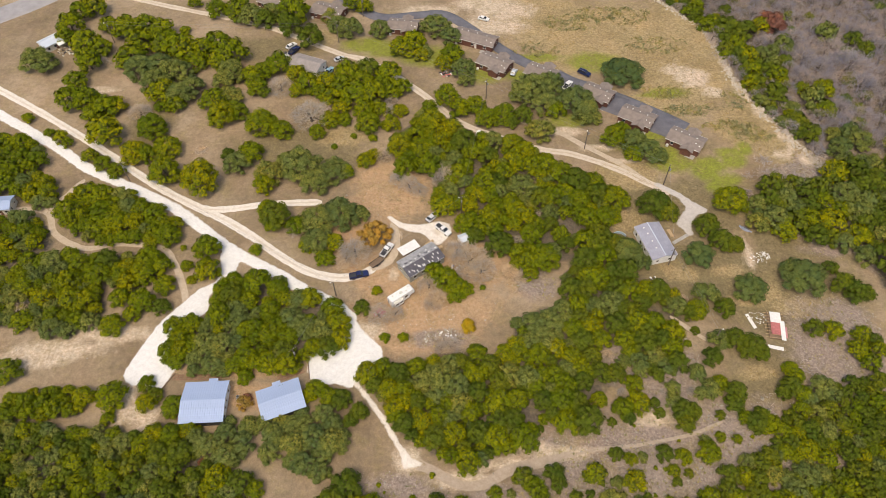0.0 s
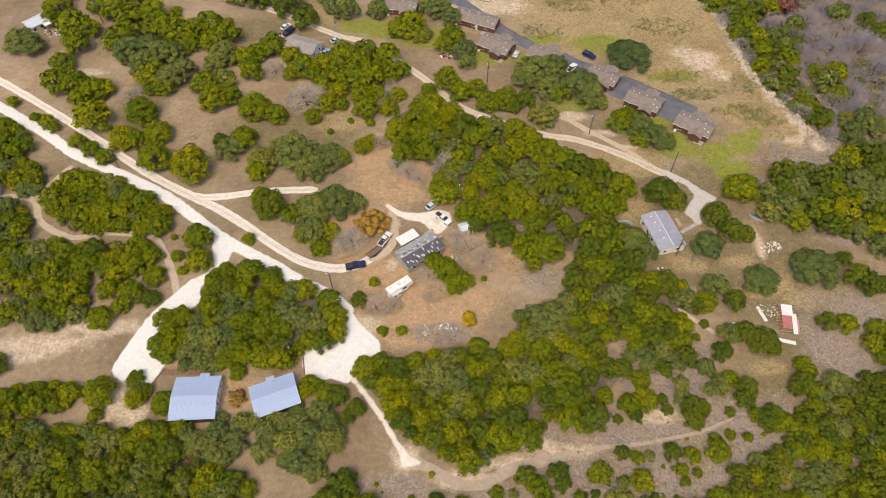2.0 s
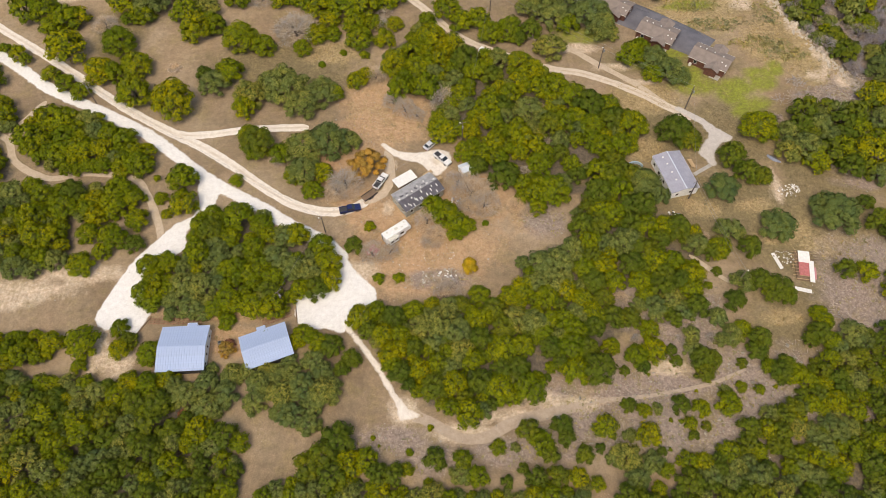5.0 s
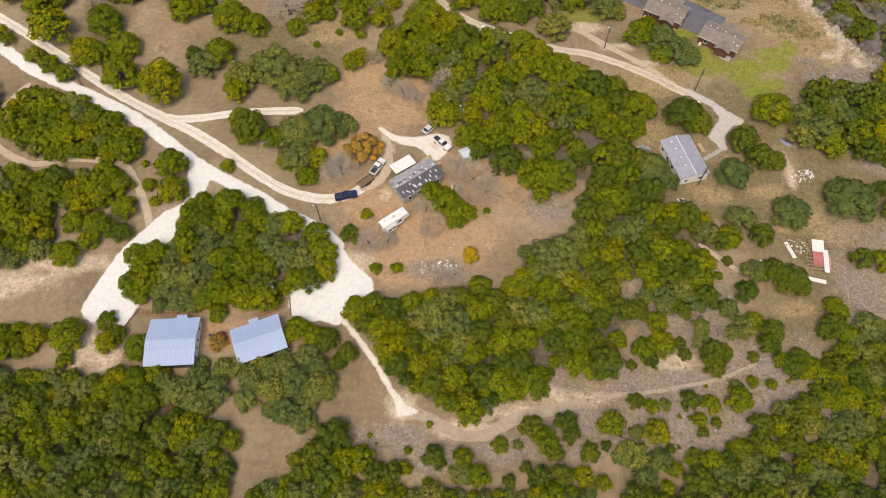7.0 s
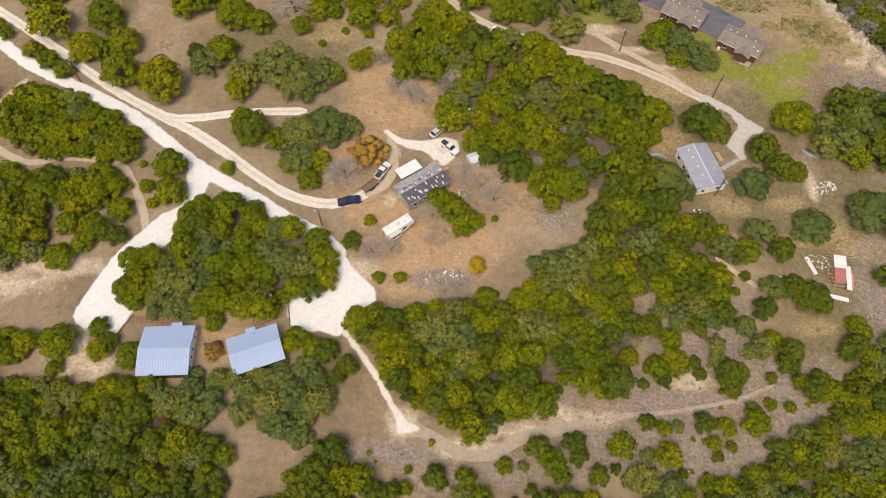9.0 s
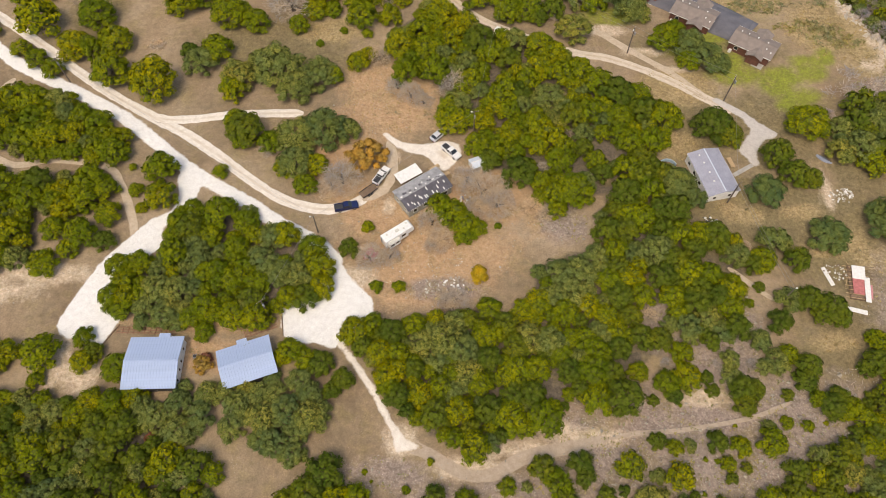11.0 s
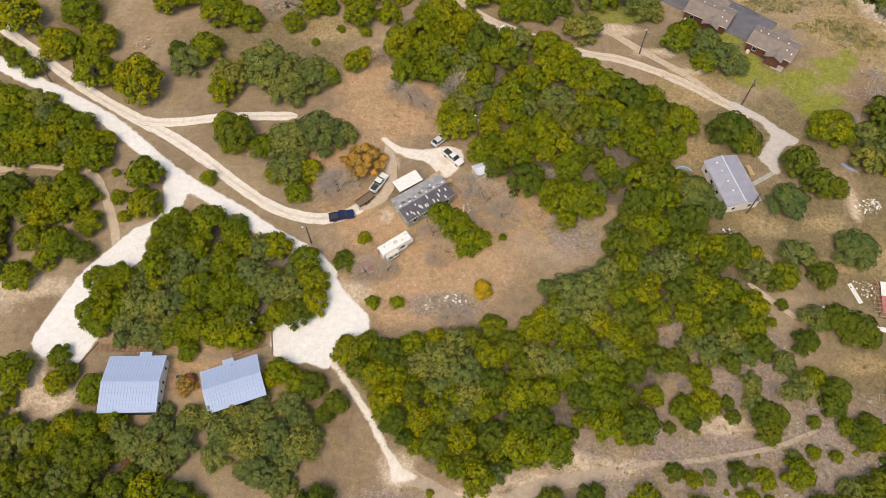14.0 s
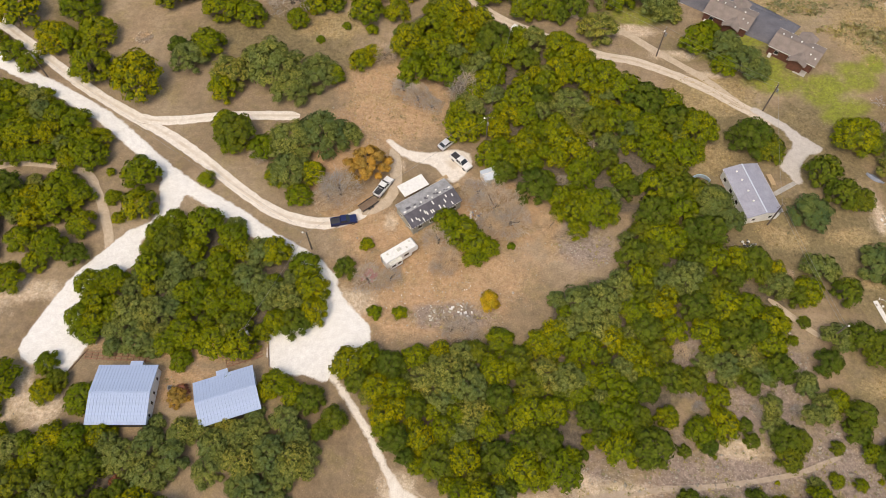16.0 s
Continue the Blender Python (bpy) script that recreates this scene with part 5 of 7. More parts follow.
def plant(kind, x, y, r, tall=1.0):
    """One tree, a thing of its own."""
    wide = r > 4.6 and kind in ("juniper", "cedar", "live_oak", "dark_oak")
    var = shapes(kind, wide)
    i = prng.randrange(len(var))
    s = r * prng.uniform(1.12, 1.24) * (1.05 if kind in ("bare_tree", "grey_tree") else 1)
    m = pose(x, y, height(x, y), 0, 0, prng.uniform(0, 360)) @ Matrix.Diagonal((s * prng.uniform(0.93, 1.08), s * prng.uniform(0.93, 1.08), s * tall * prng.uniform(0.85, 1.15), 1))
    if (kind, i, wide) in PROTO:
        k = PROTO[kind, i, wide].scale
        return copy_thing(PROTO[kind, i, wide], m @ Matrix.Diagonal((1 / k.x, 1 / k.y, 1 / k.z, 1)))
    trunk, crown = var[i]
    ob = new(kind)
    for nm, me in (("trunk", trunk), ("crown", crown)):
        new(nm, me).parent = ob
    ob.matrix_world = m
    tagged(ob, TREE_LABELS[kind], "bush" if kind in ("bush", "yellow_bush") else "tree", kind.replace("_", " ") + "s of the scrubland")
    PROTO[kind, i, wide] = ob
    bpy.context.view_layer.update()
    return ob


def inside(x, y, poly):
    hit = False
    for (ax, ay), (bx, by) in zip(poly, poly[1:] + poly[:1]):
        if (ay > y) != (by > y) and x < (bx - ax) * (y - ay) / (by - ay) + ax:
            hit = not hit
    return hit


def to_edge(x, y, poly):
    """How far a spot lies from an outline's nearest side."""
    best = 1e9
    for (ax, ay), (bx, by) in zip(poly, poly[1:] + poly[:1]):
        dx, dy = bx - ax, by - ay
        k = min(1, max(0, ((x - ax) * dx + (y - ay) * dy) / (dx * dx + dy * dy + 1e-9)))
        best = min(best, math.hypot(x - ax - k * dx, y - ay - k * dy))
    return best


def scatter(poly, r0, r1, seed):
    """Crowns that fill an outline, closely but unevenly."""
    rng = random.Random(seed)
    xs, ys = [p[0] for p in poly], [p[1] for p in poly]
    out = []
    for _ in range(9000):
        x, y, r = rng.uniform(min(xs), max(xs)), rng.uniform(min(ys), max(ys)), rng.uniform(r0 * 0.62, r1)
        if all((x - a) ** 2 + (y - b2) ** 2 > (0.59 * (r + c)) ** 2 for a, b2, c in out) and inside(x, y, poly) and to_edge(x, y, poly) > 0.4 * r:
            out.append((x, y, r))
    return out


TALL = {"juniper": 1.0, "cedar": 1.05, "live_oak": 0.95, "bare_tree": 0.85, "grey_tree": 0.9, "bush": 1.0, "dark_oak": 0.75}
planted = []
CLEAR = [(62.3, -112.4, 2.1), (70.4, -118.6, 1.2), (50.4, -119.7, 1.6), (87.7, -120.9, 1.2), (67.0, -108.6, 1.0), (67.3, -95.5, 1.8), (9.9, -118.5, 1.4), (10.2, -9.4, 1.8), (39.4, -33.0, 1.9), (38.6, -45.8, 2.6), (34.3, -50.7, 1.8), (44.1, -78.8, 1.9), (22.9, -95.7, 1.6), (36.8, -90.8, 1.7), (-53.2, -60.0, 1.2), (59.1, -65.0, 1.0), (65.8, -68.5, 1.2), (69.2, -72.5, 1.5), (40.0, -88.2, 1.2), (-40.7, -111.8, 4.2), (-17.1, -94.6, 1.1), (54.2, -38.2, 2.3), (58.5, -38.0, 1.5), (63.5, -36.5, 4.5), (65.5, -45.0, 4.5), (61.0, -53.5, 1.5), (-61.7, -92.5, 6.5), (-42.0, -92.0, 5.5), (-9.5, -50.0, 4.0), (-3.0, -45.0, 4.0), (6.7, -38.5, 2.5), (-52.0, 47.0, 4.5), (-43.5, 48.0, 3.5)]
stuff_v, stuff_f, stuff_n, stuff_m, stuff_t = [], [], [], [], []
STUFF_MATS = [BARK, JUNIPER, CEDAR, OAK, DARK_OAK, TWIG, GREY_TWIG, CROWN_SHADE]
FAR_SHAPES = {(k, d): [grow(k, i, d) for i in range(4)] for k in ("juniper", "cedar", "live_oak", "bare_tree") for d in ("woods", "ravine")}


def join_woods(kind, x, y, r, tall, detail, rng):
    """Adds a far tree to the woodland's one mesh."""
    t, c, mat, core = rng.choice(FAR_SHAPES[kind, detail])
    a = rng.uniform(0, 6.3)
    turn = np.array([[math.cos(a), -math.sin(a), 0], [math.sin(a), math.cos(a), 0], [0, 0, 1]])
    size = np.array([r, r, r * tall]) * 1.2
    tone = rng.random()
    for (v, f, *n), mt in ((t, BARK), (c, mat)):
        stuff_n.append((n[0] / size) @ turn.T if n else np.zeros(v.shape))
        stuff_t.append(np.full(len(v), tone, np.float32))
        stuff_f.append(f + sum(map(len, stuff_v)))
        stuff_v.append((v * size) @ turn.T + [x, y, height(x, y)])
        stuff_m.append(np.where(core == 1, STUFF_MATS.index(CROWN_SHADE), STUFF_MATS.index(mt)) if mt is mat else np.full(len(f), STUFF_MATS.index(BARK)))


far_rng = random.Random(9)
for kind, spots in PLANTS:
    for x, y, r in spots:
        planted.append((x, y, r))
        if kind in ("juniper", "cedar") and (y > 22 or x > 95 or x < -112 or y < -108):
            join_woods(kind, x, y, r, TALL[kind] * far_rng.uniform(0.85, 1.15), "woods", far_rng)
        else:
            plant(kind, x, y, r, TALL.get(kind, 1.0))

DISTANT = ("ravine_green", "ravine_bare", "wood_east_rim")
MOST = {"juniper": 0, "cedar": 0, "live_oak": 240, "bare_tree": 120, "dark_oak": 50}
count = {k: sum(len(s) for n, s in PLANTS if n == k) for k in MOST}
for k, (name, kinds, r0, r1, outline) in enumerate(WOODS):
    rng = random.Random(50 + k)
    for x, y, r in scatter(outline, r0, r1, 20 + k):
        if any((x - a) ** 2 + (y - b2) ** 2 < (0.43 * (r + c)) ** 2 for a, b2, c in planted):
            continue
        if any((x - a) ** 2 + (y - b2) ** 2 < (0.8 * r + c) ** 2 for a, b2, c in CLEAR):
            continue
        planted.append((x, y, 0.7 * r))
        kind = rng.choice(kinds)
        if name not in DISTANT and count[kind] < MOST.get(kind, 0):
            count[kind] += 1
            plant(kind, x, y, r, TALL.get(kind, 1.0) * rng.uniform(0.9, 1.4))
        else:
            join_woods(kind, x, y, r, rng.uniform(0.9, 1.4), "ravine" if name in DISTANT else "woods", rng)
if stuff_v:
    bent = np.concatenate(stuff_n)
    bent /= np.maximum(np.linalg.norm(bent, axis=1), 1e-9)[:, None]
    me = arrays("woodland", np.concatenate(stuff_v), np.concatenate(stuff_f), STUFF_MATS, np.concatenate(stuff_m), True, bent)
    me.attributes.new("tone", "FLOAT", "POINT").data.foreach_set("value", np.concatenate(stuff_t))
    tagged(new("woodland", me), "dense mixed woodland of junipers, oaks and bare trees", "woodland", kind="stuff")


# ---- building and vehicle kit ----
def box_into(bm, cx, cy, cz, sx, sy, sz, turn=0.0, bevel=0.0, taper=1.0):
    """Adds a box, by its centre and full sizes; taper narrows its top."""
    vs = []
    c, s = math.cos(radians(turn)), math.sin(radians(turn))
    for dz in (-0.5, 0.5):
        k = taper if dz > 0 else 1
        for dx, dy in ((-0.5, -0.5), (0.5, -0.5), (0.5, 0.5), (-0.5, 0.5)):
            x, y = dx * sx * k, dy * sy * k
            vs.append(bm.verts.new((cx + x * c - y * s, cy + x * s + y * c, cz + dz * sz)))
    fs = [bm.faces.new([vs[i] for i in q]) for q in ((3, 2, 1, 0), (4, 5, 6, 7), (0, 1, 5, 4), (1, 2, 6, 5), (2, 3, 7, 6), (3, 0, 4, 7))]
    if bevel:
        bmesh.ops.bevel(bm, geom=list({e for f in fs for e in f.edges}), offset=bevel, segments=1, affect="EDGES")


def box(name, mat, parent, cx, cy, cz, sx, sy, sz, turn=0.0, bevel=0.0, taper=1.0, label=""):
    bm = bmesh.new()
    box_into(bm, cx, cy, cz, sx, sy, sz, turn, bevel, taper)
    return part(name, bm, mat, parent, label)


def prism(name, mat, parent, outline, y0, y1, label="", bevel=0.0):
    """A solid from an outline in x and z, drawn out along y."""
    bm = bmesh.new()
    a = [bm.verts.new((x, y0, z)) for x, z in outline]
    b2 = [bm.verts.new((x, y1, z)) for x, z in outline]
    bm.faces.new(a)
    bm.faces.new(b2[::-1])
    n = len(outline)
    for i in range(n):
        bm.faces.new((a[i], b2[i], b2[(i + 1) % n], a[(i + 1) % n]))
    bmesh.ops.recalc_face_normals(bm, faces=bm.faces)
    if bevel:
        bmesh.ops.bevel(bm, geom=list(bm.edges), offset=bevel, segments=2, affect="EDGES")
    return part(name, bm, mat, parent, label)


def cylinder(name, mat, parent, p, q, r0, r1, sides=10, label="", smooth=True):
    p, q = Vector(p), Vector(q)
    bm = bmesh.new()
    d = (q - p).normalized()
    x = d.orthogonal().normalized()
    y = d.cross(x)
    rings = []
    for c, r in ((p, r0), (q, r1)):
        rings.append([bm.verts.new(c + r * (math.cos(2 * math.pi * k / sides) * x + math.sin(2 * math.pi * k / sides) * y)) for k in range(sides)])
    for k in range(sides):
        bm.faces.new((rings[0][k], rings[0][(k + 1) % sides], rings[1][(k + 1) % sides], rings[1][k]))
    bm.faces.new(rings[0][::-1])
    bm.faces.new(rings[1])
    return part(name, bm, mat, parent, label, smooth=False)


WHITE = paint("white_paint", (0.80, 0.79, 0.76), 0.5, vary=0.12)
CREAM = paint("cream_siding", (0.62, 0.60, 0.53), 0.7, vary=0.18)
BROWN = paint("brown_siding", (0.16, 0.065, 0.045), 0.75, vary=0.3)
GREY_GREEN = paint("grey_siding", (0.36, 0.36, 0.31), 0.7, vary=0.2)
TAN_SHINGLE = paint("tan_shingle", (0.25, 0.205, 0.18), 0.95, vary=0.22, scale=0.6, fine=6)
TAUPE_SHINGLE = paint("taupe_shingle", (0.32, 0.285, 0.27), 0.95, vary=0.2, scale=0.7, fine=6)
GREY_SHINGLE = paint("grey_shingle", (0.34, 0.34, 0.35), 0.95, vary=0.35, scale=0.8, fine=5)
DARK_SHINGLE = paint("charcoal_underlay", (0.105, 0.10, 0.118), 0.85, vary=0.3, scale=0.8, fine=6)
BLUE_METAL = paint("pale_blue_metal_roof", (0.36, 0.455, 0.65), 0.6, 0.0, vary=0.07, scale=0.4, fine=3)
GREY_METAL = paint("grey_metal_roof", (0.36, 0.36, 0.425), 0.55, 0.1, vary=0.14, scale=0.5, fine=3)
PALE_METAL = paint("pale_metal_roof", (0.62, 0.68, 0.76), 0.45, 0.1, vary=0.1)
WOOD = paint("weathered_wood", (0.22, 0.15, 0.10), 0.9, vary=0.35, scale=3, fine=20)
NEW_WOOD = paint("raw_lumber", (0.52, 0.37, 0.21), 0.85, vary=0.2, scale=3, fine=20)
POLE_WOOD = paint("pole_wood", (0.14, 0.11, 0.09), 0.9, vary=0.3, scale=3, fine=20)
CONCRETE = paint("concrete", (0.42, 0.40, 0.37), 0.9, vary=0.2, scale=1, fine=10)
RED_SHEET = paint("faded_red_sheet", (0.52, 0.17, 0.16), 0.6, vary=0.3)
RUBBER = paint("tyre_rubber", (0.025, 0.025, 0.027), 0.9, vary=0.2)
STEEL = paint("dull_steel", (0.35, 0.35, 0.36), 0.45, 0.8, vary=0.2)
TRIM_DARK = paint("dark_trim", (0.035, 0.035, 0.04), 0.6, vary=0.2)
NAVY = paint("navy_car_paint", (0.022, 0.035, 0.12), 0.25, 0.3, vary=0.15)
SILVER = paint("silver_car_paint", (0.66, 0.67, 0.69), 0.35, 0.25, vary=0.1)
CAR_WHITE = paint("white_car_paint", (0.78, 0.78, 0.77), 0.3, vary=0.08)
LIGHT_BLUE = paint("faded_blue_plastic", (0.25, 0.42, 0.52), 0.5, vary=0.2)
BLUE_TARP = paint("blue_tarp", (0.07, 0.14, 0.33), 0.6, vary=0.25)
GREY_HULL = paint("grey_blue_hull", (0.22, 0.25, 0.32), 0.5, vary=0.25)
PINK = paint("pinkish_sheet", (0.58, 0.25, 0.27), 0.7, vary=0.25)
RIM_ROCK = paint("rim_limestone", (0.56, 0.49, 0.40), 0.95, vary=0.3, scale=1, fine=6)
ROCK = paint("limestone", (0.40, 0.36, 0.30), 0.95, vary=0.3, scale=1, fine=6)
RED_LIGHT = paint("red_lens", (0.35, 0.02, 0.02), 0.3, vary=0.1)
m, nt, b = material("window_glass", 0.08)
b.inputs["Base Color"].default_value = (0.02, 0.025, 0.03, 1)
b.inputs["Specular IOR Level"].default_value = 0.6
GLASS = m


def window_on(wall, x, y, z, w, h, face):
    """A window on a wall, facing along +-x or +-y: frame, pane and sill."""
    out = 1 if face[0] == "+" else -1
    flat = (0.06, w) if face[1] == "x" else (w, 0.06)
    pane = (0.03, w - 0.16) if face[1] == "x" else (w - 0.16, 0.03)
    ox, oy = (out * 0.02, 0) if face[1] == "x" else (0, out * 0.02)
    fr = box("window", WHITE, wall, x + ox, y + oy, z, flat[0], flat[1], h)
    k = 2.3
    box("pane", GLASS, fr, x + ox * k, y + oy * k, z, pane[0], pane[1], h - 0.16)
    box("sill", WHITE, fr, x + ox * 2, y + oy * 2, z - h / 2 - 0.03, flat[0] + 0.08, flat[1] + 0.08, 0.05)


def slope(name, mat, parent, x0, x1, y_eave, y_ridge, z_eave, z_ridge, thick=0.12):
    """One slope of a roof, as a slab."""
    bm = bmesh.new()
    top = [(x0, y_eave, z_eave), (x1, y_eave, z_eave), (x1, y_ridge, z_ridge), (x0, y_ridge, z_ridge)]
    vs = [bm.verts.new((x, y, z + d)) for d in (0, thick) for x, y, z in top]
    for q in ((3, 2, 1, 0), (4, 5, 6, 7), (0, 1, 5, 4), (1, 2, 6, 5), (2, 3, 7, 6), (3, 0, 4, 7)):
        bm.faces.new([vs[i] for i in q])
    bmesh.ops.recalc_face_normals(bm, faces=bm.faces)
    return part(name, bm, mat, parent)


def seamed(parent, mat, x0, x1, y_eave, y_ridge, z_eave, z_ridge, pitch=0.61):
    """Standing-seam panels over a slope: one mesh, many panels."""
    bm = bmesh.new()
    n = round((x1 - x0) / pitch)
    w = (x1 - x0) / n
    outline = [(0, 0.12), (w - 0.07, 0.12), (w - 0.05, 0.165), (w - 0.02, 0.165), (w, 0.12)]
    a = [bm.verts.new((x, y_eave, z_eave + z)) for x, z in outline]
    b2 = [bm.verts.new((x, y_ridge, z_ridge + z)) for x, z in outline]
    for i in range(len(outline) - 1):
        bm.faces.new((a[i], a[i + 1], b2[i + 1], b2[i]))
    me = bpy.data.meshes.new("roof_panel")
    bmesh.ops.recalc_face_normals(bm, faces=bm.faces)
    bm.to_mesh(me)
    bm.free()
    me.materials.append(mat)
    for i in range(n):
        ob = new("roof_panel", me)
        ob.parent = parent
        ob.location = (x0 + i * w, 0, 0.004)


def gable_walls(mat, parent, L, W, h, rise):
    """Four walls with gable ends."""
    bm = bmesh.new()
    x, y = L / 2, W / 2
    lo = [bm.verts.new(p) for p in ((-x, -y, -0.4), (x, -y, -0.4), (x, y, -0.4), (-x, y, -0.4))]
    hi = [bm.verts.new(p) for p in ((-x, -y, h), (x, -y, h), (x, y, h), (-x, y, h))]
    ridge = [bm.verts.new((-x, 0, h + rise)), bm.verts.new((x, 0, h + rise))]
    bm.faces.new((lo[0], lo[1], hi[1], hi[0]))
    bm.faces.new((lo[2], lo[3], hi[3], hi[2]))
    bm.faces.new((lo[1], lo[2], hi[2], ridge[1], hi[1]))
    bm.faces.new((lo[3], lo[0], hi[0], ridge[0], hi[3]))
    bm.faces.new(lo[::-1])
    bm.faces.new((hi[0], hi[1], ridge[1], ridge[0]))
    bm.faces.new((hi[2], hi[3], ridge[0], ridge[1]))
    bmesh.ops.recalc_face_normals(bm, faces=bm.faces)
    return part("wall", bm, mat, parent)


def house(name, label, x, y, turn, L, W, h, rise, wall_mat, roof_mat, over=0.4, seams=False, back_mat=None, windows=3, door="-y", category="house"):
    """A gabled house: walls with windows and a door, two roof slopes, ridge cap and eaves. Its length runs along x."""
    ob = empty(name, x, y, height(x, y), turn)
    tagged(ob, label, category)
    wl, ww = L - 2 * over, W - 2 * over
    drop = rise * over / (W / 2)
    wall = gable_walls(wall_mat, ob, wl, ww, h, rise - drop * 1.2)
    for side, mat in ((-1, roof_mat), (1, back_mat or roof_mat)):
        s = slope("roof_slope", mat, ob, -L / 2, L / 2, side * W / 2, 0, h - drop * 0.2, h + rise)
        if seams:
            seamed(s, mat, -L / 2, L / 2, side * W / 2, 0, h - drop * 0.2, h + rise)
        box("fascia", WHITE if not seams else roof_mat, ob, 0, side * (W / 2 + 0.02), h - drop * 0.2 + 0.02, L, 0.04, 0.2)
    prism("ridge_cap", roof_mat if not back_mat else back_mat, ob, [(-L / 2, h + rise + 0.14), (-L / 2, h + rise + 0.2), (L / 2, h + rise + 0.2), (L / 2, h + rise + 0.14)], -0.16, 0.16)
    for i in range(windows):
        wx = -wl / 2 + wl * (i + 0.6) / (windows + 0.2)
        for f, wy in (("-y", -ww / 2), ("+y", ww / 2)):
            window_on(wall, wx, wy, h * 0.55, 1.1, 1.1, f)
    for f, wx in (("-x", -wl / 2), ("+x", wl / 2)):
        for k in ((-0.34, -0.12, 0.06, 0.32) if seams and L > 11 else (-0.28, 0.22)):
            window_on(wall, wx, k * ww, h * 0.55, 0.7 if seams else 0.9, 1.0, f)
    d = box("door", BROWN if wall_mat is not BROWN else WHITE, wall, wl * 0.08, (-1 if door == "-y" else 1) * (ww / 2 + 0.02), 1.02, 0.95, 0.07, 2.05)
    box("handle", STEEL, d, wl * 0.08 + 0.36, (-1 if door == "-y" else 1) * (ww / 2 + 0.08), 1.0, 0.12, 0.05, 0.05)
    return ob


def roof_vents(ob, spots, h, r=0.13, mat=None):
    for x, y, z in spots:
        v2 = cylinder("vent_pipe", mat or WHITE, ob, (x, y, z - 0.2), (x, y, z + 0.35), r, r, 8)
        cylinder("vent_cap", mat or WHITE, v2, (x, y, z + 0.35), (x, y, z + 0.42), r * 1.6, r * 0.8, 8)


# ---- the two pale blue-roofed houses ----
h1 = house("house", "white house with a pale blue standing-seam metal roof", -61.7, -92.5, 2.5, 11.4, 11.4, 2.6, 1.15, WHITE, BLUE_METAL, 0.35, True, windows=4, door="+y")
slope("porch_roof", BLUE_METAL, h1, 0.2, 2.6, 6.6, 5.5, 2.45, 2.6)
for px in (0.4, 2.4):
    box("porch_post", WHITE, h1, px, 6.4, 1.3, 0.12, 0.12, 2.9)
h2 = house("house", "smaller white house with a pale blue ribbed metal roof", -42.0, -92.0, 21, 11.4, 8.8, 2.6, 1.0, WHITE, BLUE_METAL, 0.35, True, door="+y")
slope("porch_roof", BLUE_METAL, h2, -1.2, 1.0, 5.4, 4.2, 2.45, 2.6)
for px in (-1.0, 0.8):
    box("porch_post", WHITE, h2, px, 5.2, 1.3, 0.12, 0.12, 2.9)


# dark panels added over the south walls, to paint the shade under the eaves
box("eave_shade", TRIM_DARK, h1, 0, -5.42, 1.2, 10.4, 0.08, 2.5, label="dark panel that paints the shade under the eave")
box("eave_shade", TRIM_DARK, h2, 0, -4.12, 1.2, 10.4, 0.08, 2.5, label="dark panel that paints the shade under the eave")


def air_conditioner(x, y, turn):
    ob = empty("air_conditioner", x, y, height(x, y), turn)
    tagged(ob, "grey outdoor air conditioner unit beside the house wall", "air conditioner")
    box("slab", CONCRETE, ob, 0, 0, 0.0, 1.1, 1.1, 0.16)
    box("casing", STEEL, ob, 0, 0, 0.5, 0.8, 0.8, 0.84, bevel=0.03)
    cylinder("fan_grille", TRIM_DARK, ob, (0, 0, 0.92), (0, 0, 0.95), 0.33, 0.33, 14)


air_conditioner(-53.9, -90.3, 5)
air_conditioner(-35.3, -88.2, 22)


BOARD_RED = paint("red_brown_board", (0.30, 0.165, 0.105), 0.9, vary=0.3, scale=2, fine=14)


def boardwalk(x0, y0, x1, y1):
    """Three rows of red-brown boards with bearers across them."""
    ob = empty("boardwalk", x0, y0, height(x0, y0), math.degrees(math.atan2(y1 - y0, x1 - x0)))
    tagged(ob, "low red-brown timber boardwalk beside the house", "boardwalk")
    n = int(math.hypot(x1 - x0, y1 - y0) / 1.2)
    for i in range(n):
        for row in (0, 0.62, 1.24):
            box("board", BOARD_RED, ob, 0.6 + i * 1.2, row, 0.2, 1.16, 0.2, 0.12, bevel=0.015)
        box("bearer", BOARD_RED, ob, 0.05 + i * 1.2, 0.62, 0.06, 0.14, 1.7, 0.22)


def timber_edging(x0, y0, x1, y1):
    """A row of squared timbers that holds a gravel yard's edge."""
    ob = empty("timber_edging", x0, y0, height(x0, y0), math.degrees(math.atan2(y1 - y0, x1 - x0)))
    tagged(ob, "low weathered timber edging along the gravel yard", "edging")
    n = max(1, int(math.hypot(x1 - x0, y1 - y0) / 2.4))
    for i in range(n):
        box("timber", WOOD, ob, 1.2 + i * 2.42, 0, 0.12, 2.36, 0.2, 0.4, bevel=0.02)


boardwalk(-72.4, -84.9, -58.3, -85.0)
boardwalk(-44.0, -85.6, -37.1, -82.9)
timber_edging(-75.6, -89.4, -71.2, -81.0)
timber_edging(-35.8, -85.2, -36.9, -79.5)

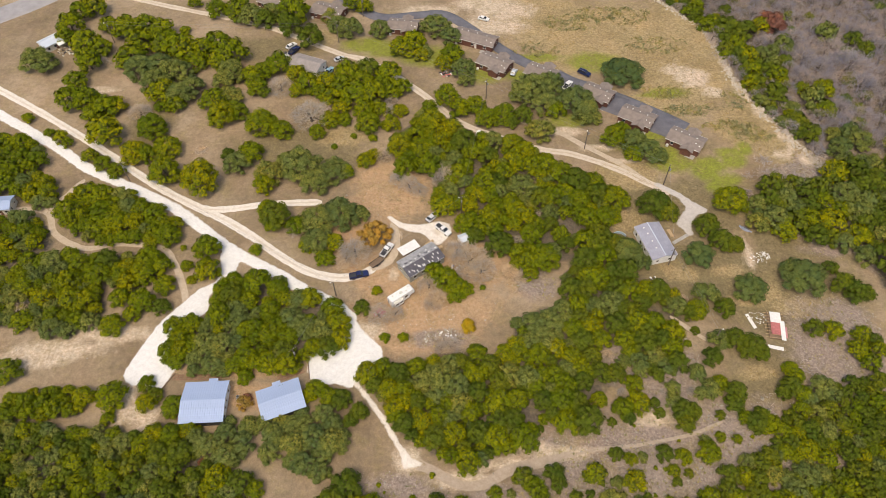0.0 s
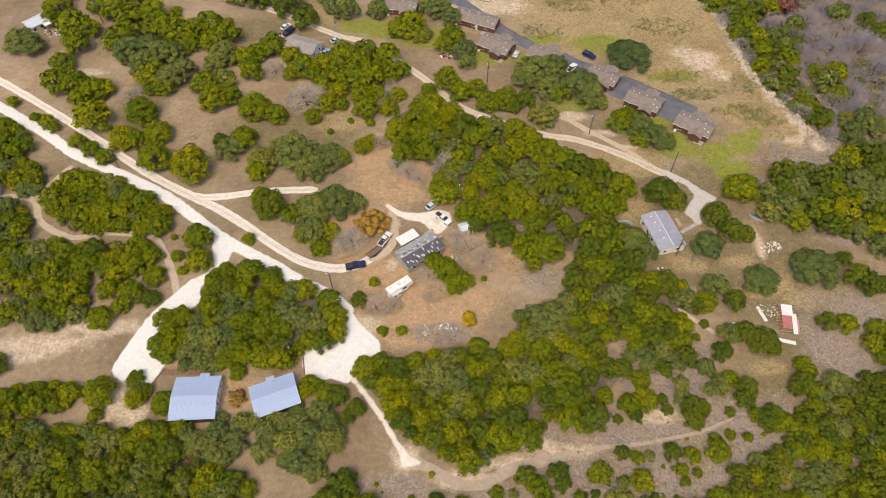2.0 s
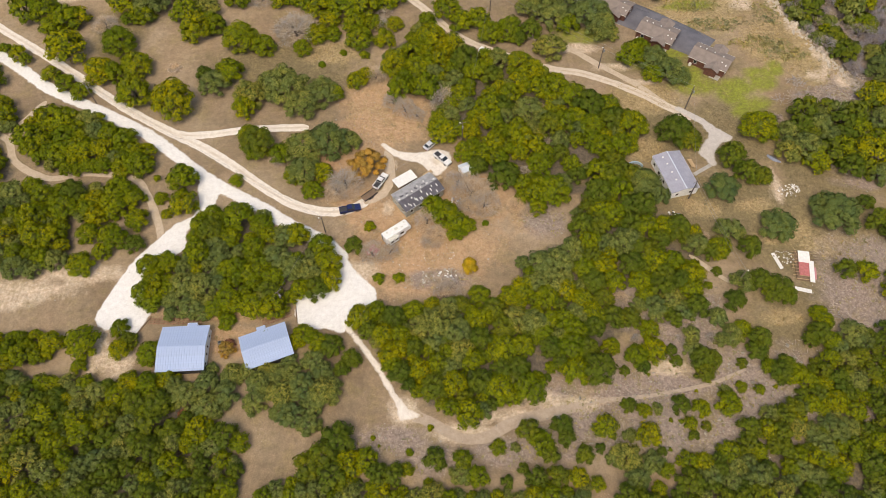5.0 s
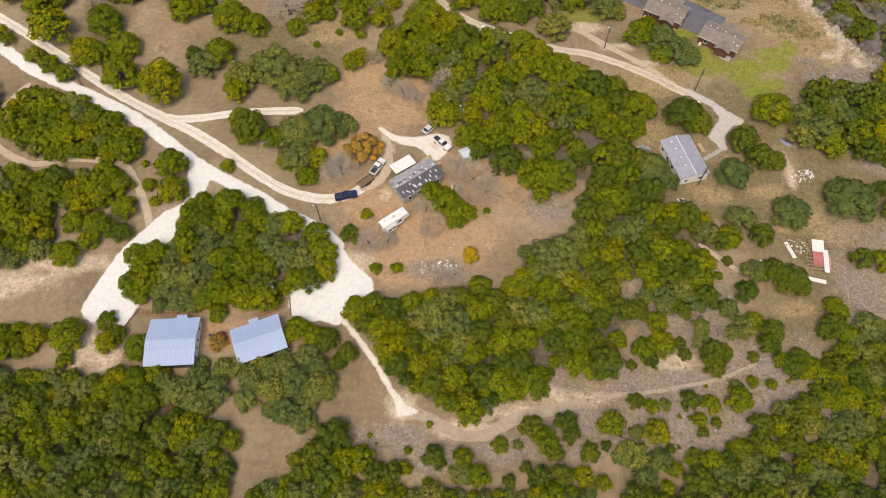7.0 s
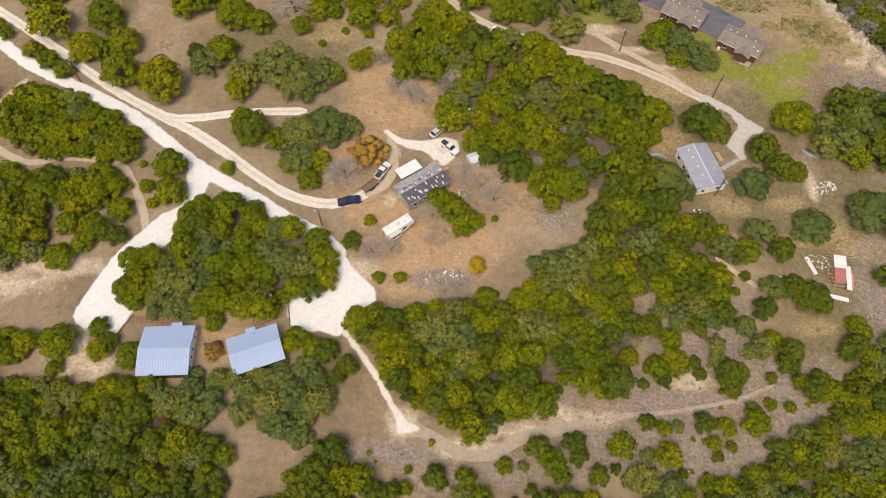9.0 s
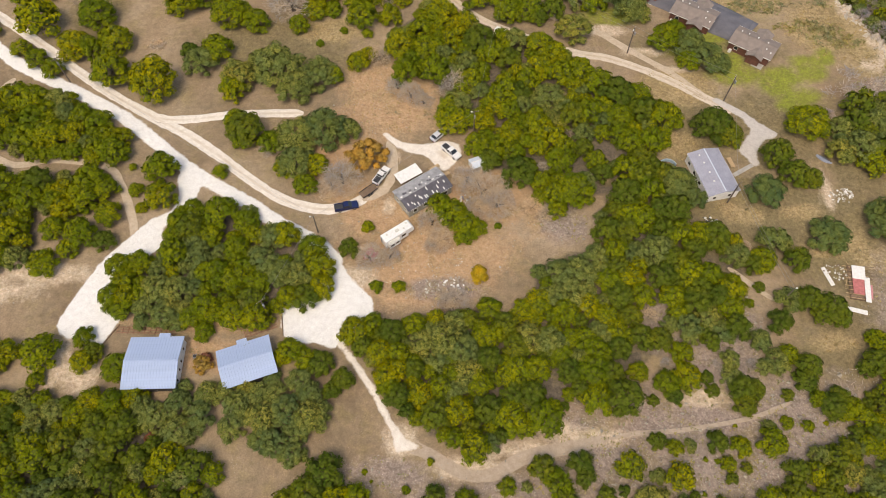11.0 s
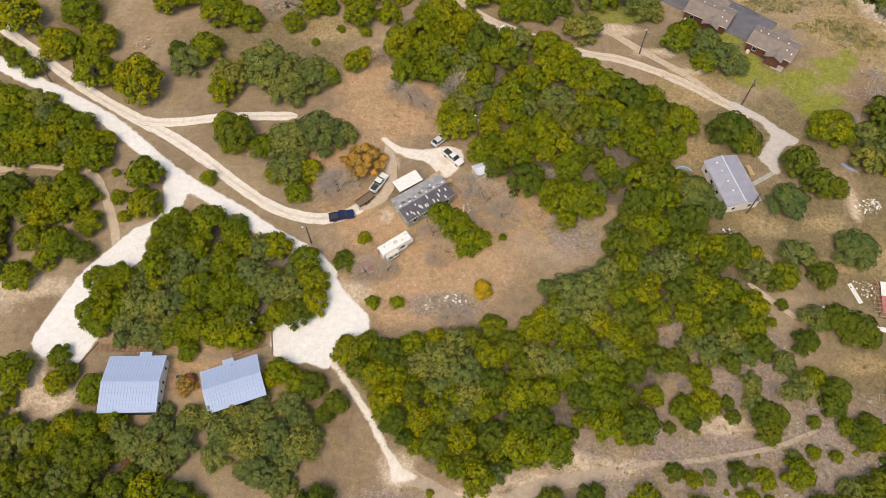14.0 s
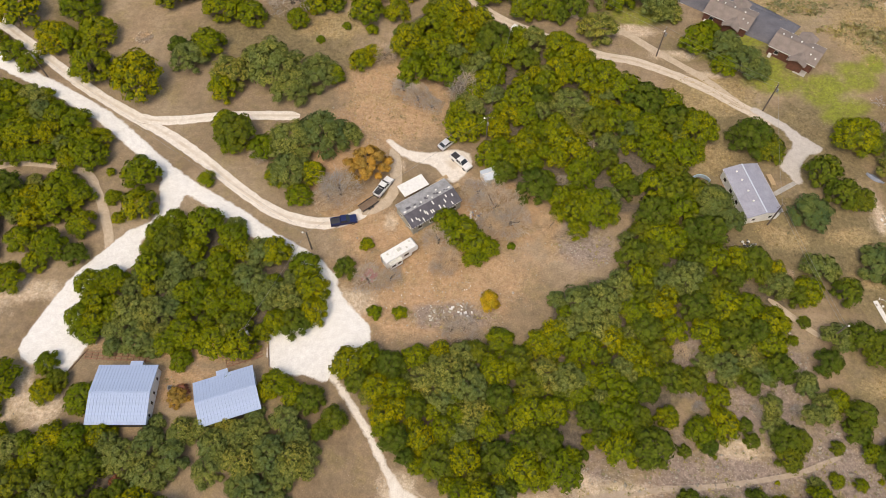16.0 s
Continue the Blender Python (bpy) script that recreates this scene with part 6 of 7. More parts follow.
# ---- the mobile home and its yard ----
mob = house("mobile_home", "double-wide mobile home with half-stripped grey and charcoal roof", -6.7, -47.6, 36.4, 12.9, 7.1, 2.9, 0.75, GREY_GREEN, DARK_SHINGLE, 0.25, False, GREY_SHINGLE, 4, "+y", "mobile home")
box("skirting", CREAM, mob, 0, 0, 0.15, 12.3, 6.5, 1.0)
rr = random.Random(3)
for i in range(15):  # white patches left on the stripped slope
    px, py = -5.6 + 11.2 * (i + rr.uniform(0, 0.8)) / 15, -rr.uniform(0.7, 3.0)
    pz = 2.9 + 0.75 * (1 + py / 3.55) + 0.155
    o = box("roof_patch", WHITE, mob, 0, 0, 0, 0.26, rr.uniform(0.6, 1.0), 0.012)
    o.location, o.rotation_euler = (px, py, pz), (math.atan2(0.75, 3.55), 0, 0)
for i in range(16):  # torn shingles beside the ridge
    px, py = -6.0 + 12.0 * (i + rr.uniform(0, 0.9)) / 16, rr.uniform(0.1, 1.1)
    pz = 2.9 + 0.75 * (1 - py / 3.55) + 0.15
    o = box("torn_shingle", DARK_SHINGLE if i % 3 else WHITE, mob, 0, 0, 0, rr.uniform(0.3, 0.7), rr.uniform(0.25, 0.7), 0.014)
    o.location, o.rotation_euler = (px, py, pz), (-math.atan2(0.75, 3.55), 0, rr.uniform(-0.2, 0.2))
for i in range(20):  # loose shingle tabs along the eave
    o = box("loose_tab", DARK_SHINGLE, mob, 0, 0, 0, 0.30, rr.uniform(0.25, 0.5), 0.02)
    o.location, o.rotation_euler = (-6.1 + 12.2 * i / 19, -3.6, 2.98), (0.5, 0, rr.uniform(-0.3, 0.3))
for px, py in ((-2.8, -1.1), (3.0, 1.6), (0.6, 1.2)):
    roof_vents(mob, [(px, py, 2.9 + 0.75 * (1 - abs(py) / 3.55) + 0.1)], 0)

ob = empty("porch_canopy", -10.4, -42.9, height(-10, -43), 35)
tagged(ob, "white flat metal porch canopy on thin posts", "canopy")
box("roof_sheet", WHITE, ob, 0, 0, 2.62, 6.3, 3.4, 0.09, bevel=0.02)
for px in (-2.9, 0, 2.9):
    for py in (-1.5, 1.5):
        box("post", WOOD, ob, px, py, 1.25, 0.1, 0.1, 2.7)
for i in range(4):
    box("rafter", WOOD, ob, -2.7 + 1.8 * i, 0, 2.52, 0.08, 3.3, 0.1)


def wooden_deck(x, y, turn, L, W, z):
    ob = empty("wooden_deck", x, y, height(x, y), turn)
    tagged(ob, "raw lumber deck steps beside the mobile home", "deck")
    n = int(W / 0.16)
    for i in range(n):
        box("board", NEW_WOOD, ob, 0, -W / 2 + 0.16 * (i + 0.5), z, L, 0.145, 0.04)
    for px in (-L / 2 + 0.1, L / 2 - 0.1):
        for py in (-W / 2 + 0.1, W / 2 - 0.1):
            box("leg", NEW_WOOD, ob, px, py, z / 2 - 0.1, 0.09, 0.09, z + 0.2)
    return ob


wooden_deck(-4.2, -39.5, 36, 2.9, 1.1, 0.75)
wooden_deck(2.6, -43.4, 36, 1.6, 2.6, 0.7)
wooden_deck(-0.9, -41.3, 36, 1.4, 1.0, 0.8)


def travel_trailer(x, y, turn):
    """A fifth-wheel trailer: stepped front, slide-out, roof unit, vents and wheels."""
    ob = empty("travel_trailer", x, y, height(x, y), turn)
    tagged(ob, "white fifth-wheel travel trailer parked on dry soil", "trailer")
    prism("body", CAR_WHITE, ob, [(-3.9, 0.55), (2.3, 0.55), (2.3, 1.45), (3.9, 1.45), (3.95, 2.6), (3.5, 3.3), (-3.8, 3.3), (-3.95, 3.1)], -1.22, 1.22, bevel=0.06)
    box("slide_out", WHITE, ob, -1.9, -1.55, 1.75, 2.9, 0.9, 1.9, bevel=0.04)
    box("slide_awning", CREAM, ob, -1.9, -1.6, 2.73, 3.0, 0.95, 0.05)
    box("roof_membrane", WHITE, ob, -0.15, 0, 3.32, 7.0, 2.2, 0.03)
    box("roof_air_conditioner", CREAM, ob, 0.0, 0, 3.46, 1.0, 0.75, 0.3, bevel=0.06, taper=0.85)
    for px, py in ((-2.6, 0.4), (1.6, -0.4), (2.8, 0.5)):
        box("roof_vent", CREAM, ob, px, py, 3.38, 0.42, 0.42, 0.14, bevel=0.02)
    for px in (-2.6, -1.2):
        box("window", GLASS, ob, px, -2.01, 1.95, 0.9, 0.03, 0.6)
    box("window", GLASS, ob, 1.0, -1.23, 2.0, 1.1, 0.03, 0.7)
    box("door", WHITE, ob, 0.1, 1.24, 1.45, 0.7, 0.04, 1.8)
    box("awning_roll", TRIM_DARK, ob, -0.6, 1.3, 2.95, 4.5, 0.14, 0.14)
    for px in (-0.6, -1.5):
        for py in (-1.05, 1.05):
            w = cylinder("wheel", RUBBER, ob, (px, py - 0.1, 0.36), (px, py + 0.1, 0.36), 0.36, 0.36, 14)
            cylinder("rim", STEEL, w, (px, py - 0.11, 0.36), (px, py + 0.11, 0.36), 0.2, 0.2, 10)
    for py in (-0.7, 0.7):
        box("landing_leg", STEEL, ob, 2.0, py, 0.3, 0.1, 0.1, 0.9)
    box("rear_ladder", STEEL, ob, -4.0, 0.6, 2.1, 0.06, 0.4, 2.2)
    return ob


travel_trailer(-12.2, -59.7, 37)


def small_shed(x, y, turn):
    ob = empty("garden_shed", x, y, height(x, y), turn)
    tagged(ob, "small pale blue-white metal garden shed", "shed")
    w = gable_walls(WHITE, ob, 3.5, 2.9, 1.9, 0.5)
    for s in (-1, 1):
        slope("roof_slope", PALE_METAL, ob, -1.9, 1.9, s * 1.62, 0, 1.86, 2.42, 0.05)
    box("ridge_cap", WHITE, ob, 0, 0, 2.5, 3.84, 0.16, 0.05)
    d = box("door", CREAM, w, -0.3, -1.47, 0.9, 1.3, 0.05, 1.7)
    box("handle", STEEL, d, 0.1, -1.51, 0.95, 0.05, 0.04, 0.2)


small_shed(6.6, -38.5, 24)

# ---- the east home ----
h3 = house("mobile_home", "mobile home with grey-violet metal roof and white gable end", 64.3, -41.1, -76, 13.3, 8.2, 2.8, 0.85, WHITE, GREY_METAL, 0.2, False, None, 4, "+y", "mobile home")
slope("roof_sheet", GREY_METAL, h3, -6.67, 6.67, -4.12, 0, 2.93, 3.79, 0.02)
box("ridge_strip", PALE_METAL, h3, 0, 0, 3.86, 13.1, 0.3, 0.05)
roof_vents(h3, [(-5.0, -1.8, 3.35), (-2.6, -1.6, 3.4), (0.4, -1.5, 3.42), (3.1, -1.5, 3.42)], 0, 0.16)
wooden_deck(60.4, -35.2, 104, 1.8, 1.2, 0.7)
wooden_deck(70.2, -36.4, 104, 3.0, 1.2, 0.6)
ob = empty("concrete_walk", 73.3, -38.2, height(73.3, -38.2) + 0.05, 32)
tagged(ob, "narrow pale concrete walk to the door", "path")
for i in range(4):
    box("slab", CONCRETE, ob, -2.6 + 1.55 * i, 0, 0, 1.5, 1.1, 0.14, bevel=0.02)

# ---- brown duplex houses along the lane ----
def duplex(x, y, turn, L, W, wing=True):
    ob = house("house", "brown brick duplex with a taupe shingle roof", x, y, turn, L, W, 2.7, 1.25, BROWN, TAN_SHINGLE, 0.45)
    if wing:
        for sx, sy, depth in ((0.08, 1, 2.2), (0.16, -1, 1.8)):
            cx, y0, y1 = sx * L, sy * (W / 2 - 2.2), sy * (W / 2 + depth)
            box("wing_wall", BROWN, ob, cx, (y0 + y1) / 2 - sy * 0.3, 1.2, 3.6, abs(y1 - y0) - 0.6, 3.0)
            bm = bmesh.new()
            for k in (-1, 1):
                q = [(cx + k * 2.3, y1, 2.55), (cx, y1, 3.5), (cx, y0 - sy * 0.6, 3.5), (cx + k * 2.3, y0, 2.55)]
                vs = [bm.verts.new((a, b2, c + d)) for d in (0, 0.12) for a, b2, c in q]
                for f in ((3, 2, 1, 0), (4, 5, 6, 7), (0, 1, 5, 4), (1, 2, 6, 5), (2, 3, 7, 6), (3, 0, 4, 7)):
                    bm.faces.new([vs[i] for i in f])
            bmesh.ops.recalc_face_normals(bm, faces=bm.faces)
            part("wing_roof", bm, TAN_SHINGLE, ob)
    roof_vents(ob, [(-L * 0.36, W * 0.1, 3.7), (-L * 0.2, W * 0.12, 3.7), (L * 0.02, W * 0.12, 3.7), (L * 0.26, W * 0.06, 3.8), (L * 0.3, -W * 0.2, 3.4), (L * 0.42, -W * 0.28, 3.3)], 0, 0.15)
    box("air_unit", WHITE, ob, -L * 0.38, -W / 2 - 0.3, 0.5, 0.8, 0.7, 0.9, bevel=0.03)
    box("patio", CONCRETE, ob, L * 0.3, -W / 2 - 0.6, 0.02, 3.0, 2.0, 0.16)
    return ob


duplex(69.1, 15.5, -33, 12.4, 8.0)
duplex(83.6, 3.4, -35, 12.4, 7.8)
duplex(20.1, 46.6, -33, 12.8, 8.6)
duplex(13.3, 62.5, -25, 17.5, 7.8, False)
duplex(-47.2, 83.0, -22, 14.0, 8.8)
duplex(-15.7, 71.6, -9, 12.4, 7.6)
duplex(37.4, 40.2, -31, 12.0, 8.0)
duplex(57.0, 28.5, -34, 11.5, 7.6)
duplex(-71.0, 90.5, -23, 13.0, 8.0)
house("house", "taupe-roofed house with a white gable beside junk vehicles", -51.8, 47.2, -24, 13.0, 8.0, 2.8, 1.3, WHITE, TAUPE_SHINGLE)
hn = house("house", "small house with a pale blue metal roof", -156.4, 63.6, 47, 9.2, 6.4, 2.7, 1.1, CREAM, PALE_METAL, 0.35, True)
slope("porch_roof", WHITE, hn, 0.6, 3.6, -5.2, -2.9, 2.2, 2.6)
house("house", "house with a pale blue metal roof among oaks", -142.0, -23.5, 5, 8.0, 6.0, 2.7, 1.0, CREAM, BLUE_METAL, 0.35, True)


# ---- vehicles ----
def wheels(ob, base, half, r=0.36, w=0.22):
    for x in base:
        for s in (-1, 1):
            y = s * half
            t = cylinder("wheel", RUBBER, ob, (x, y - w / 2, r), (x, y + w / 2, r), r, r, 16)
            cylinder("rim", STEEL, t, (x, y - w / 2 - 0.01, r), (x, y + w / 2 + 0.01, r), r * 0.6, r * 0.6, 10)


def cabin(name, mat, glass, ob, x0, x1, x2, x3, half, z0, z1, narrow=0.82):
    """A glazed cabin: base from x0 to x3, roof from x1 to x2."""
    bm = bmesh.new()
    hw = half * narrow
    lo = [bm.verts.new(p) for p in ((x0, -half, z0), (x3, -half, z0), (x3, half, z0), (x0, half, z0))]
    hi = [bm.verts.new(p) for p in ((x1, -hw, z1), (x2, -hw, z1), (x2, hw, z1), (x1, hw, z1))]
    for i in range(4):
        bm.faces.new((lo[i], lo[(i + 1) % 4], hi[(i + 1) % 4], hi[i]))
    bm.faces.new(hi)
    bm.faces.new(lo[::-1])
    g = part("glasshouse", bm, glass, ob)
    box("roof", mat, g, (x1 + x2) / 2, 0, z1 + 0.02, (x2 - x1) + 0.06, hw * 2 + 0.06, 0.06, bevel=0.02)
    for s in (-1, 1):
        for a, c in ((x0, x1), (x3, x2), ((x0 + x3) / 2, (x1 + x2) / 2)):
            p, q = Vector((a, s * (half + 0.005), z0)), Vector((c, s * (hw + 0.005), z1))
            cylinder("pillar", mat, g, p, q, 0.045, 0.045, 5)
    return g


def car(kind, paint_mat, label, x, y, turn, z=None):
    """A parked car, nose along +x: body, cabin, wheels, lamps, bumpers, mirrors."""
    ob = empty({"pickup": "pickup_truck", "suv": "suv"}.get(kind, "car"), x, y, (height(x, y) + 0.12) if z is None else z, turn)
    tagged(ob, label, {"pickup": "pickup truck", "suv": "car"}.get(kind, "car"))
    half = 0.98 if kind == "pickup" else 0.94
    L = {"pickup": 5.7, "suv": 5.1, "sedan": 4.8, "hatch": 4.2}[kind]
    a, c = -L / 2, L / 2
    if kind == "pickup":
        line = [(a, 0.5), (a, 1.15), (-0.35, 1.18), (0.1, 1.2), (1.35, 1.2), (c - 0.1, 1.08), (c, 0.8), (c, 0.45)]
    elif kind == "suv":
        line = [(a, 0.45), (a + 0.02, 1.15), (1.25, 1.18), (c - 0.12, 1.02), (c, 0.75), (c, 0.4)]
    else:
        line = [(a, 0.38), (a + 0.04, 0.92), (a + 0.9, 0.98), (0.95, 0.98), (c - 0.15, 0.78), (c, 0.6), (c, 0.35)]
    prism("body", paint_mat, ob, line, -half, half, bevel=0.05)
    if kind == "pickup":
        cabin("cab", paint_mat, GLASS, ob, -0.75, -0.6, 0.55, 1.35, half - 0.06, 1.18, 1.8)
        bed = box("bed_liner", TRIM_DARK, ob, -1.8, 0, 1.178, 1.9, 1.5, 0.06)
        for s in (-1, 1):
            box("bed_rail", paint_mat, ob, -1.8, s * 0.86, 1.27, 2.05, 0.14, 0.2, bevel=0.03)
        box("tailgate", paint_mat, ob, a + 0.06, 0, 1.27, 0.1, 1.7, 0.2, bevel=0.02)
        wheels(ob, (-1.75, 1.85), 0.86, 0.4, 0.26)
    elif kind == "suv":
        g = cabin("cabin", paint_mat, GLASS, ob, a + 0.1, a + 0.4, 0.55, 1.25, half - 0.05, 1.14, 1.75, 0.84)
        for s in (-1, 1):
            box("roof_rail", STEEL, g, -0.8, s * 0.6, 1.84, 2.3, 0.05, 0.05)
        wheels(ob, (-1.5, 1.55), 0.84, 0.39, 0.25)
    else:
        cabin("cabin", paint_mat, GLASS, ob, a + 0.55, a + 1.15, 0.3, 1.15, half - 0.08, 0.95, 1.42, 0.8)
        wheels(ob, (-1.4, 1.45), 0.82, 0.33, 0.22)
    top = line[2][1] - 0.2
    for s in (-1, 1):
        box("headlight", WHITE, ob, c - 0.02, s * (half - 0.25), top - 0.18, 0.08, 0.34, 0.16, bevel=0.02)
        box("tail_light", RED_LIGHT, ob, a + 0.01, s * (half - 0.14), top, 0.06, 0.18, 0.3)
        box("mirror", paint_mat, ob, 0.95, s * (half + 0.1), top + 0.28, 0.14, 0.2, 0.14, bevel=0.02)
    box("front_bumper", TRIM_DARK, ob, c + 0.03, 0, 0.5, 0.12, half * 1.8, 0.2, bevel=0.02)
    box("rear_bumper", TRIM_DARK, ob, a - 0.03, 0, 0.52, 0.12, half * 1.8, 0.18, bevel=0.02)
    box("windscreen_wiper", TRIM_DARK, ob, 1.2, 0.2, top + 0.24, 0.04, 0.6, 0.02)
    return ob


car("pickup", NAVY, "dark navy blue pickup truck parked on the gravel road", -25.0, -51.6, 14)
car("pickup", CAR_WHITE, "white pickup truck with a dark bed beside the mobile home", 0.0, -34.5, -45)
car("sedan", SILVER, "silver sedan parked at the edge of the trees", -3.4, -29.1, 46)
car("pickup", CAR_WHITE, "white pickup truck hitched to a wooden flatbed trailer", -17.2, -42.3, 60)
car("suv", NAVY, "dark blue suv parked on the asphalt lane", 53.9, 41.9, -38, 0.2)
car("pickup", CAR_WHITE, "white pickup truck on an asphalt parking bay", 46.6, 34.4, 55, 0.3)
car("hatch", PALE_METAL, "pale blue car parked beside a brown house", 27.2, 42.7, 68)
car("sedan", CAR_WHITE, "white car half hidden under a tree", 17.1, 78.0, -22)
car("sedan", CAR_WHITE, "white car parked in dry grass", -60.2, 61.2, 50)
car("pickup", NAVY, "dark pickup truck parked beside a white car", -58.6, 58.0, 60)
car("pickup", LIGHT_BLUE, "old blue truck standing in a cluttered yard", -43.4, 44.2, 62)
car("hatch", SILVER, "silver car standing in a cluttered yard", -40.2, 52.2, 30)


def flatbed(x, y, turn):
    ob = empty("flatbed_trailer", x, y, height(x, y) + 0.1, turn)
    tagged(ob, "low wooden flatbed trailer behind a pickup truck", "trailer")
    box("frame", TRIM_DARK, ob, 0, 0, 0.52, 4.4, 1.9, 0.1)
    for i in range(10):
        box("board", WOOD, ob, 0, -0.85 + 0.19 * i, 0.6, 4.4, 0.17, 0.05)
    for s in (-1, 1):
        box("side_rail", TRIM_DARK, ob, 0, s * 0.98, 0.75, 4.4, 0.06, 0.25)
    box("tongue", TRIM_DARK, ob, 2.8, 0, 0.5, 1.3, 0.12, 0.1)
    wheels(ob, (-0.5, 0.3), 1.1, 0.33, 0.2)


flatbed(-20.1, -46.9, 42)


def cargo_trailer(x, y, turn):
    ob = empty("cargo_trailer", x, y, height(x, y) + 0.05, turn)
    tagged(ob, "small white enclosed cargo trailer beside the north road", "trailer")
    box("body", CAR_WHITE, ob, 0, 0, 1.35, 3.0, 1.9, 1.8, bevel=0.05)
    box("door", CREAM, ob, -1.52, 0, 1.35, 0.04, 1.6, 1.6)
    box("tongue", STEEL, ob, 1.9, 0, 0.45, 1.0, 0.1, 0.1)
    wheels(ob, (-0.3,), 0.95, 0.33, 0.2)


cargo_trailer(13.2, 7.6, -30)


# ---- poles and lines ----
def utility_pole(x, y, tall, turn, lamp=False, arm=True, lean=(0, 0)):
    ob = empty("utility_pole", x, y, height(x, y), turn)
    tagged(ob, "weathered wooden utility pole with crossarm" if arm else "weathered wooden pole with a yard lamp", "utility pole")
    top = (lean[0], lean[1], tall)
    cylinder("pole", POLE_WOOD, ob, (0, 0, -0.5), top, 0.19, 0.13, 10)
    if arm:
        cr = box("crossarm", POLE_WOOD, ob, top[0], top[1] + 0.16, tall - 0.5, 2.2, 0.1, 0.12)
        for k in (-1.0, -0.4, 0.4, 1.0):
            cylinder("insulator", CREAM, cr, (top[0] + k, top[1] + 0.16, tall - 0.44), (top[0] + k, top[1] + 0.16, tall - 0.24), 0.05, 0.035, 8)
        t2 = cylinder("transformer", STEEL, ob, (top[0], top[1] - 0.42, tall - 2.2), (top[0], top[1] - 0.42, tall - 1.3), 0.25, 0.25, 12)
        cylinder("lid", STEEL, t2, (top[0], top[1] - 0.42, tall - 1.3), (top[0], top[1] - 0.42, tall - 1.22), 0.27, 0.12, 12)
    if lamp:
        cylinder("lamp_arm", STEEL, ob, (top[0], top[1], tall - 0.4), (top[0] - 0.7, top[1], tall), 0.03, 0.03, 6)
        s = cylinder("lamp_head", WHITE, ob, (top[0] - 0.75, top[1], tall - 0.18), (top[0] - 0.75, top[1], tall + 0.05), 0.22, 0.1, 10)
        cylinder("lens", CREAM, s, (top[0] - 0.75, top[1], tall - 0.3), (top[0] - 0.75, top[1], tall - 0.18), 0.16, 0.2, 10)
    return (x, y, height(x, y) + tall - 0.25)


P_EAST = utility_pole(72.5, -15.5, 9.0, 60)
P_MID = utility_pole(48.7, 1.5, 9.0, 60, True)
P_LANE = utility_pole(16.0, 28.5, 8.5, 60, True)
P_NORTH = utility_pole(-41.5, 63.7, 9.5, 60)
P_FAR = utility_pole(-32.9, 81.5, 9.0, 60, True)
P_WEST = utility_pole(-132.2, 65.3, 9.5, 45, True)
P_HOME = utility_pole(67.3, -48.2, 8.0, 30)
P_ROAD = utility_pole(-104.2, -12.0, 9.0, 50)
P_YARD = utility_pole(-31.2, -58.5, 7.0, 0, True, False)
P_SHED = utility_pole(5.7, -27.7, 8.5, 10, True)
P_HOUSE = utility_pole(-39.6, -80.4, 8.0, 40)
P_TRAIL = utility_pole(74.0, -75.0, 7.0, 200, True, False)


def power_line(p, q, off=0.0):
    p, q = Vector(p), Vector(q)
    side = Vector((-(q - p).y, (q - p).x, 0)).normalized() * off
    n, sag = 14, 0.018 * (q - p).length
    path = [p.lerp(q, i / n) + side - Vector((0, 0, 4 * sag * (i / n) * (1 - i / n))) for i in range(n + 1)]
    v, f = tube(path, [0.022] * (n + 1), 4)
    tagged(new("power_line", arrays("power_line", v, f, [STEEL])), "thin sagging grey power line between wooden poles", "power line", "power lines")


for a2, b2, offs in ((P_EAST, P_MID, (-0.9, 0.9)), (P_MID, P_LANE, (-0.9, 0.9)), (P_LANE, P_NORTH, (-0.9, 0.9)), (P_NORTH, P_WEST, (-0.9, 0.9)), (P_EAST, P_HOME, (0,)),
                     (P_HOME, P_TRAIL, (-0.4, 0.4)), (P_ROAD, P_YARD, (-0.4, 0.4)), (P_YARD, P_HOUSE, (0,)), (P_YARD, P_SHED, (0,)), (P_SHED, P_LANE, (0,)), (P_NORTH, P_FAR, (0,))):
    for o in offs:
        power_line(a2, b2, o)


# ---- the collapsed shed and loose clutter ----
def sheet(name, mat, parent, x, y, z, sx, sy, turn=0.0, tilt=0.0):
    """A corrugated sheet."""
    bm = bmesh.new()
    n = max(4, int(sx / 0.12))
    rows = []
    for t in (0, 0.012):
        rows.append([[bm.verts.new((sx * (i / n - 0.5), k * sy / 2, 0.025 * (i % 2) + t)) for i in range(n + 1)] for k in (-1, 1)])
    for lo, hi in rows:
        for i in range(n):
            bm.faces.new((lo[i], lo[i + 1], hi[i + 1], hi[i]))
    o = part(name, bm, mat, parent)
    o.location, o.rotation_euler = (x, y, z), (radians(tilt), 0, radians(turn))
    return o


ruin = empty("collapsed_shed", 92.6, -69.8, height(92.6, -69.8), -9)
tagged(ruin, "collapsed shed frame with white and faded red roof sheets", "ruined shed")
box("floor_frame", WOOD, ruin, 0, 0, 0.25, 4.0, 8.6, 0.25)
for i in range(9):
    box("joist", NEW_WOOD, ruin, -0.3, -4.0 + i, 0.45, 5.4, 0.09, 0.14)
for i in range(5):
    box("stud", WOOD, ruin, -2.2, -3.6 + 1.8 * i, 0.9, 0.1, 0.1, 1.4)
for i in range(5):
    box("rafter", WOOD, ruin, 2.6, 1.4 + 0.75 * i, 0.62 + 0.04 * i, 2.4, 0.08, 0.1, turn=(-9, 6, -4, 11, 3)[i])
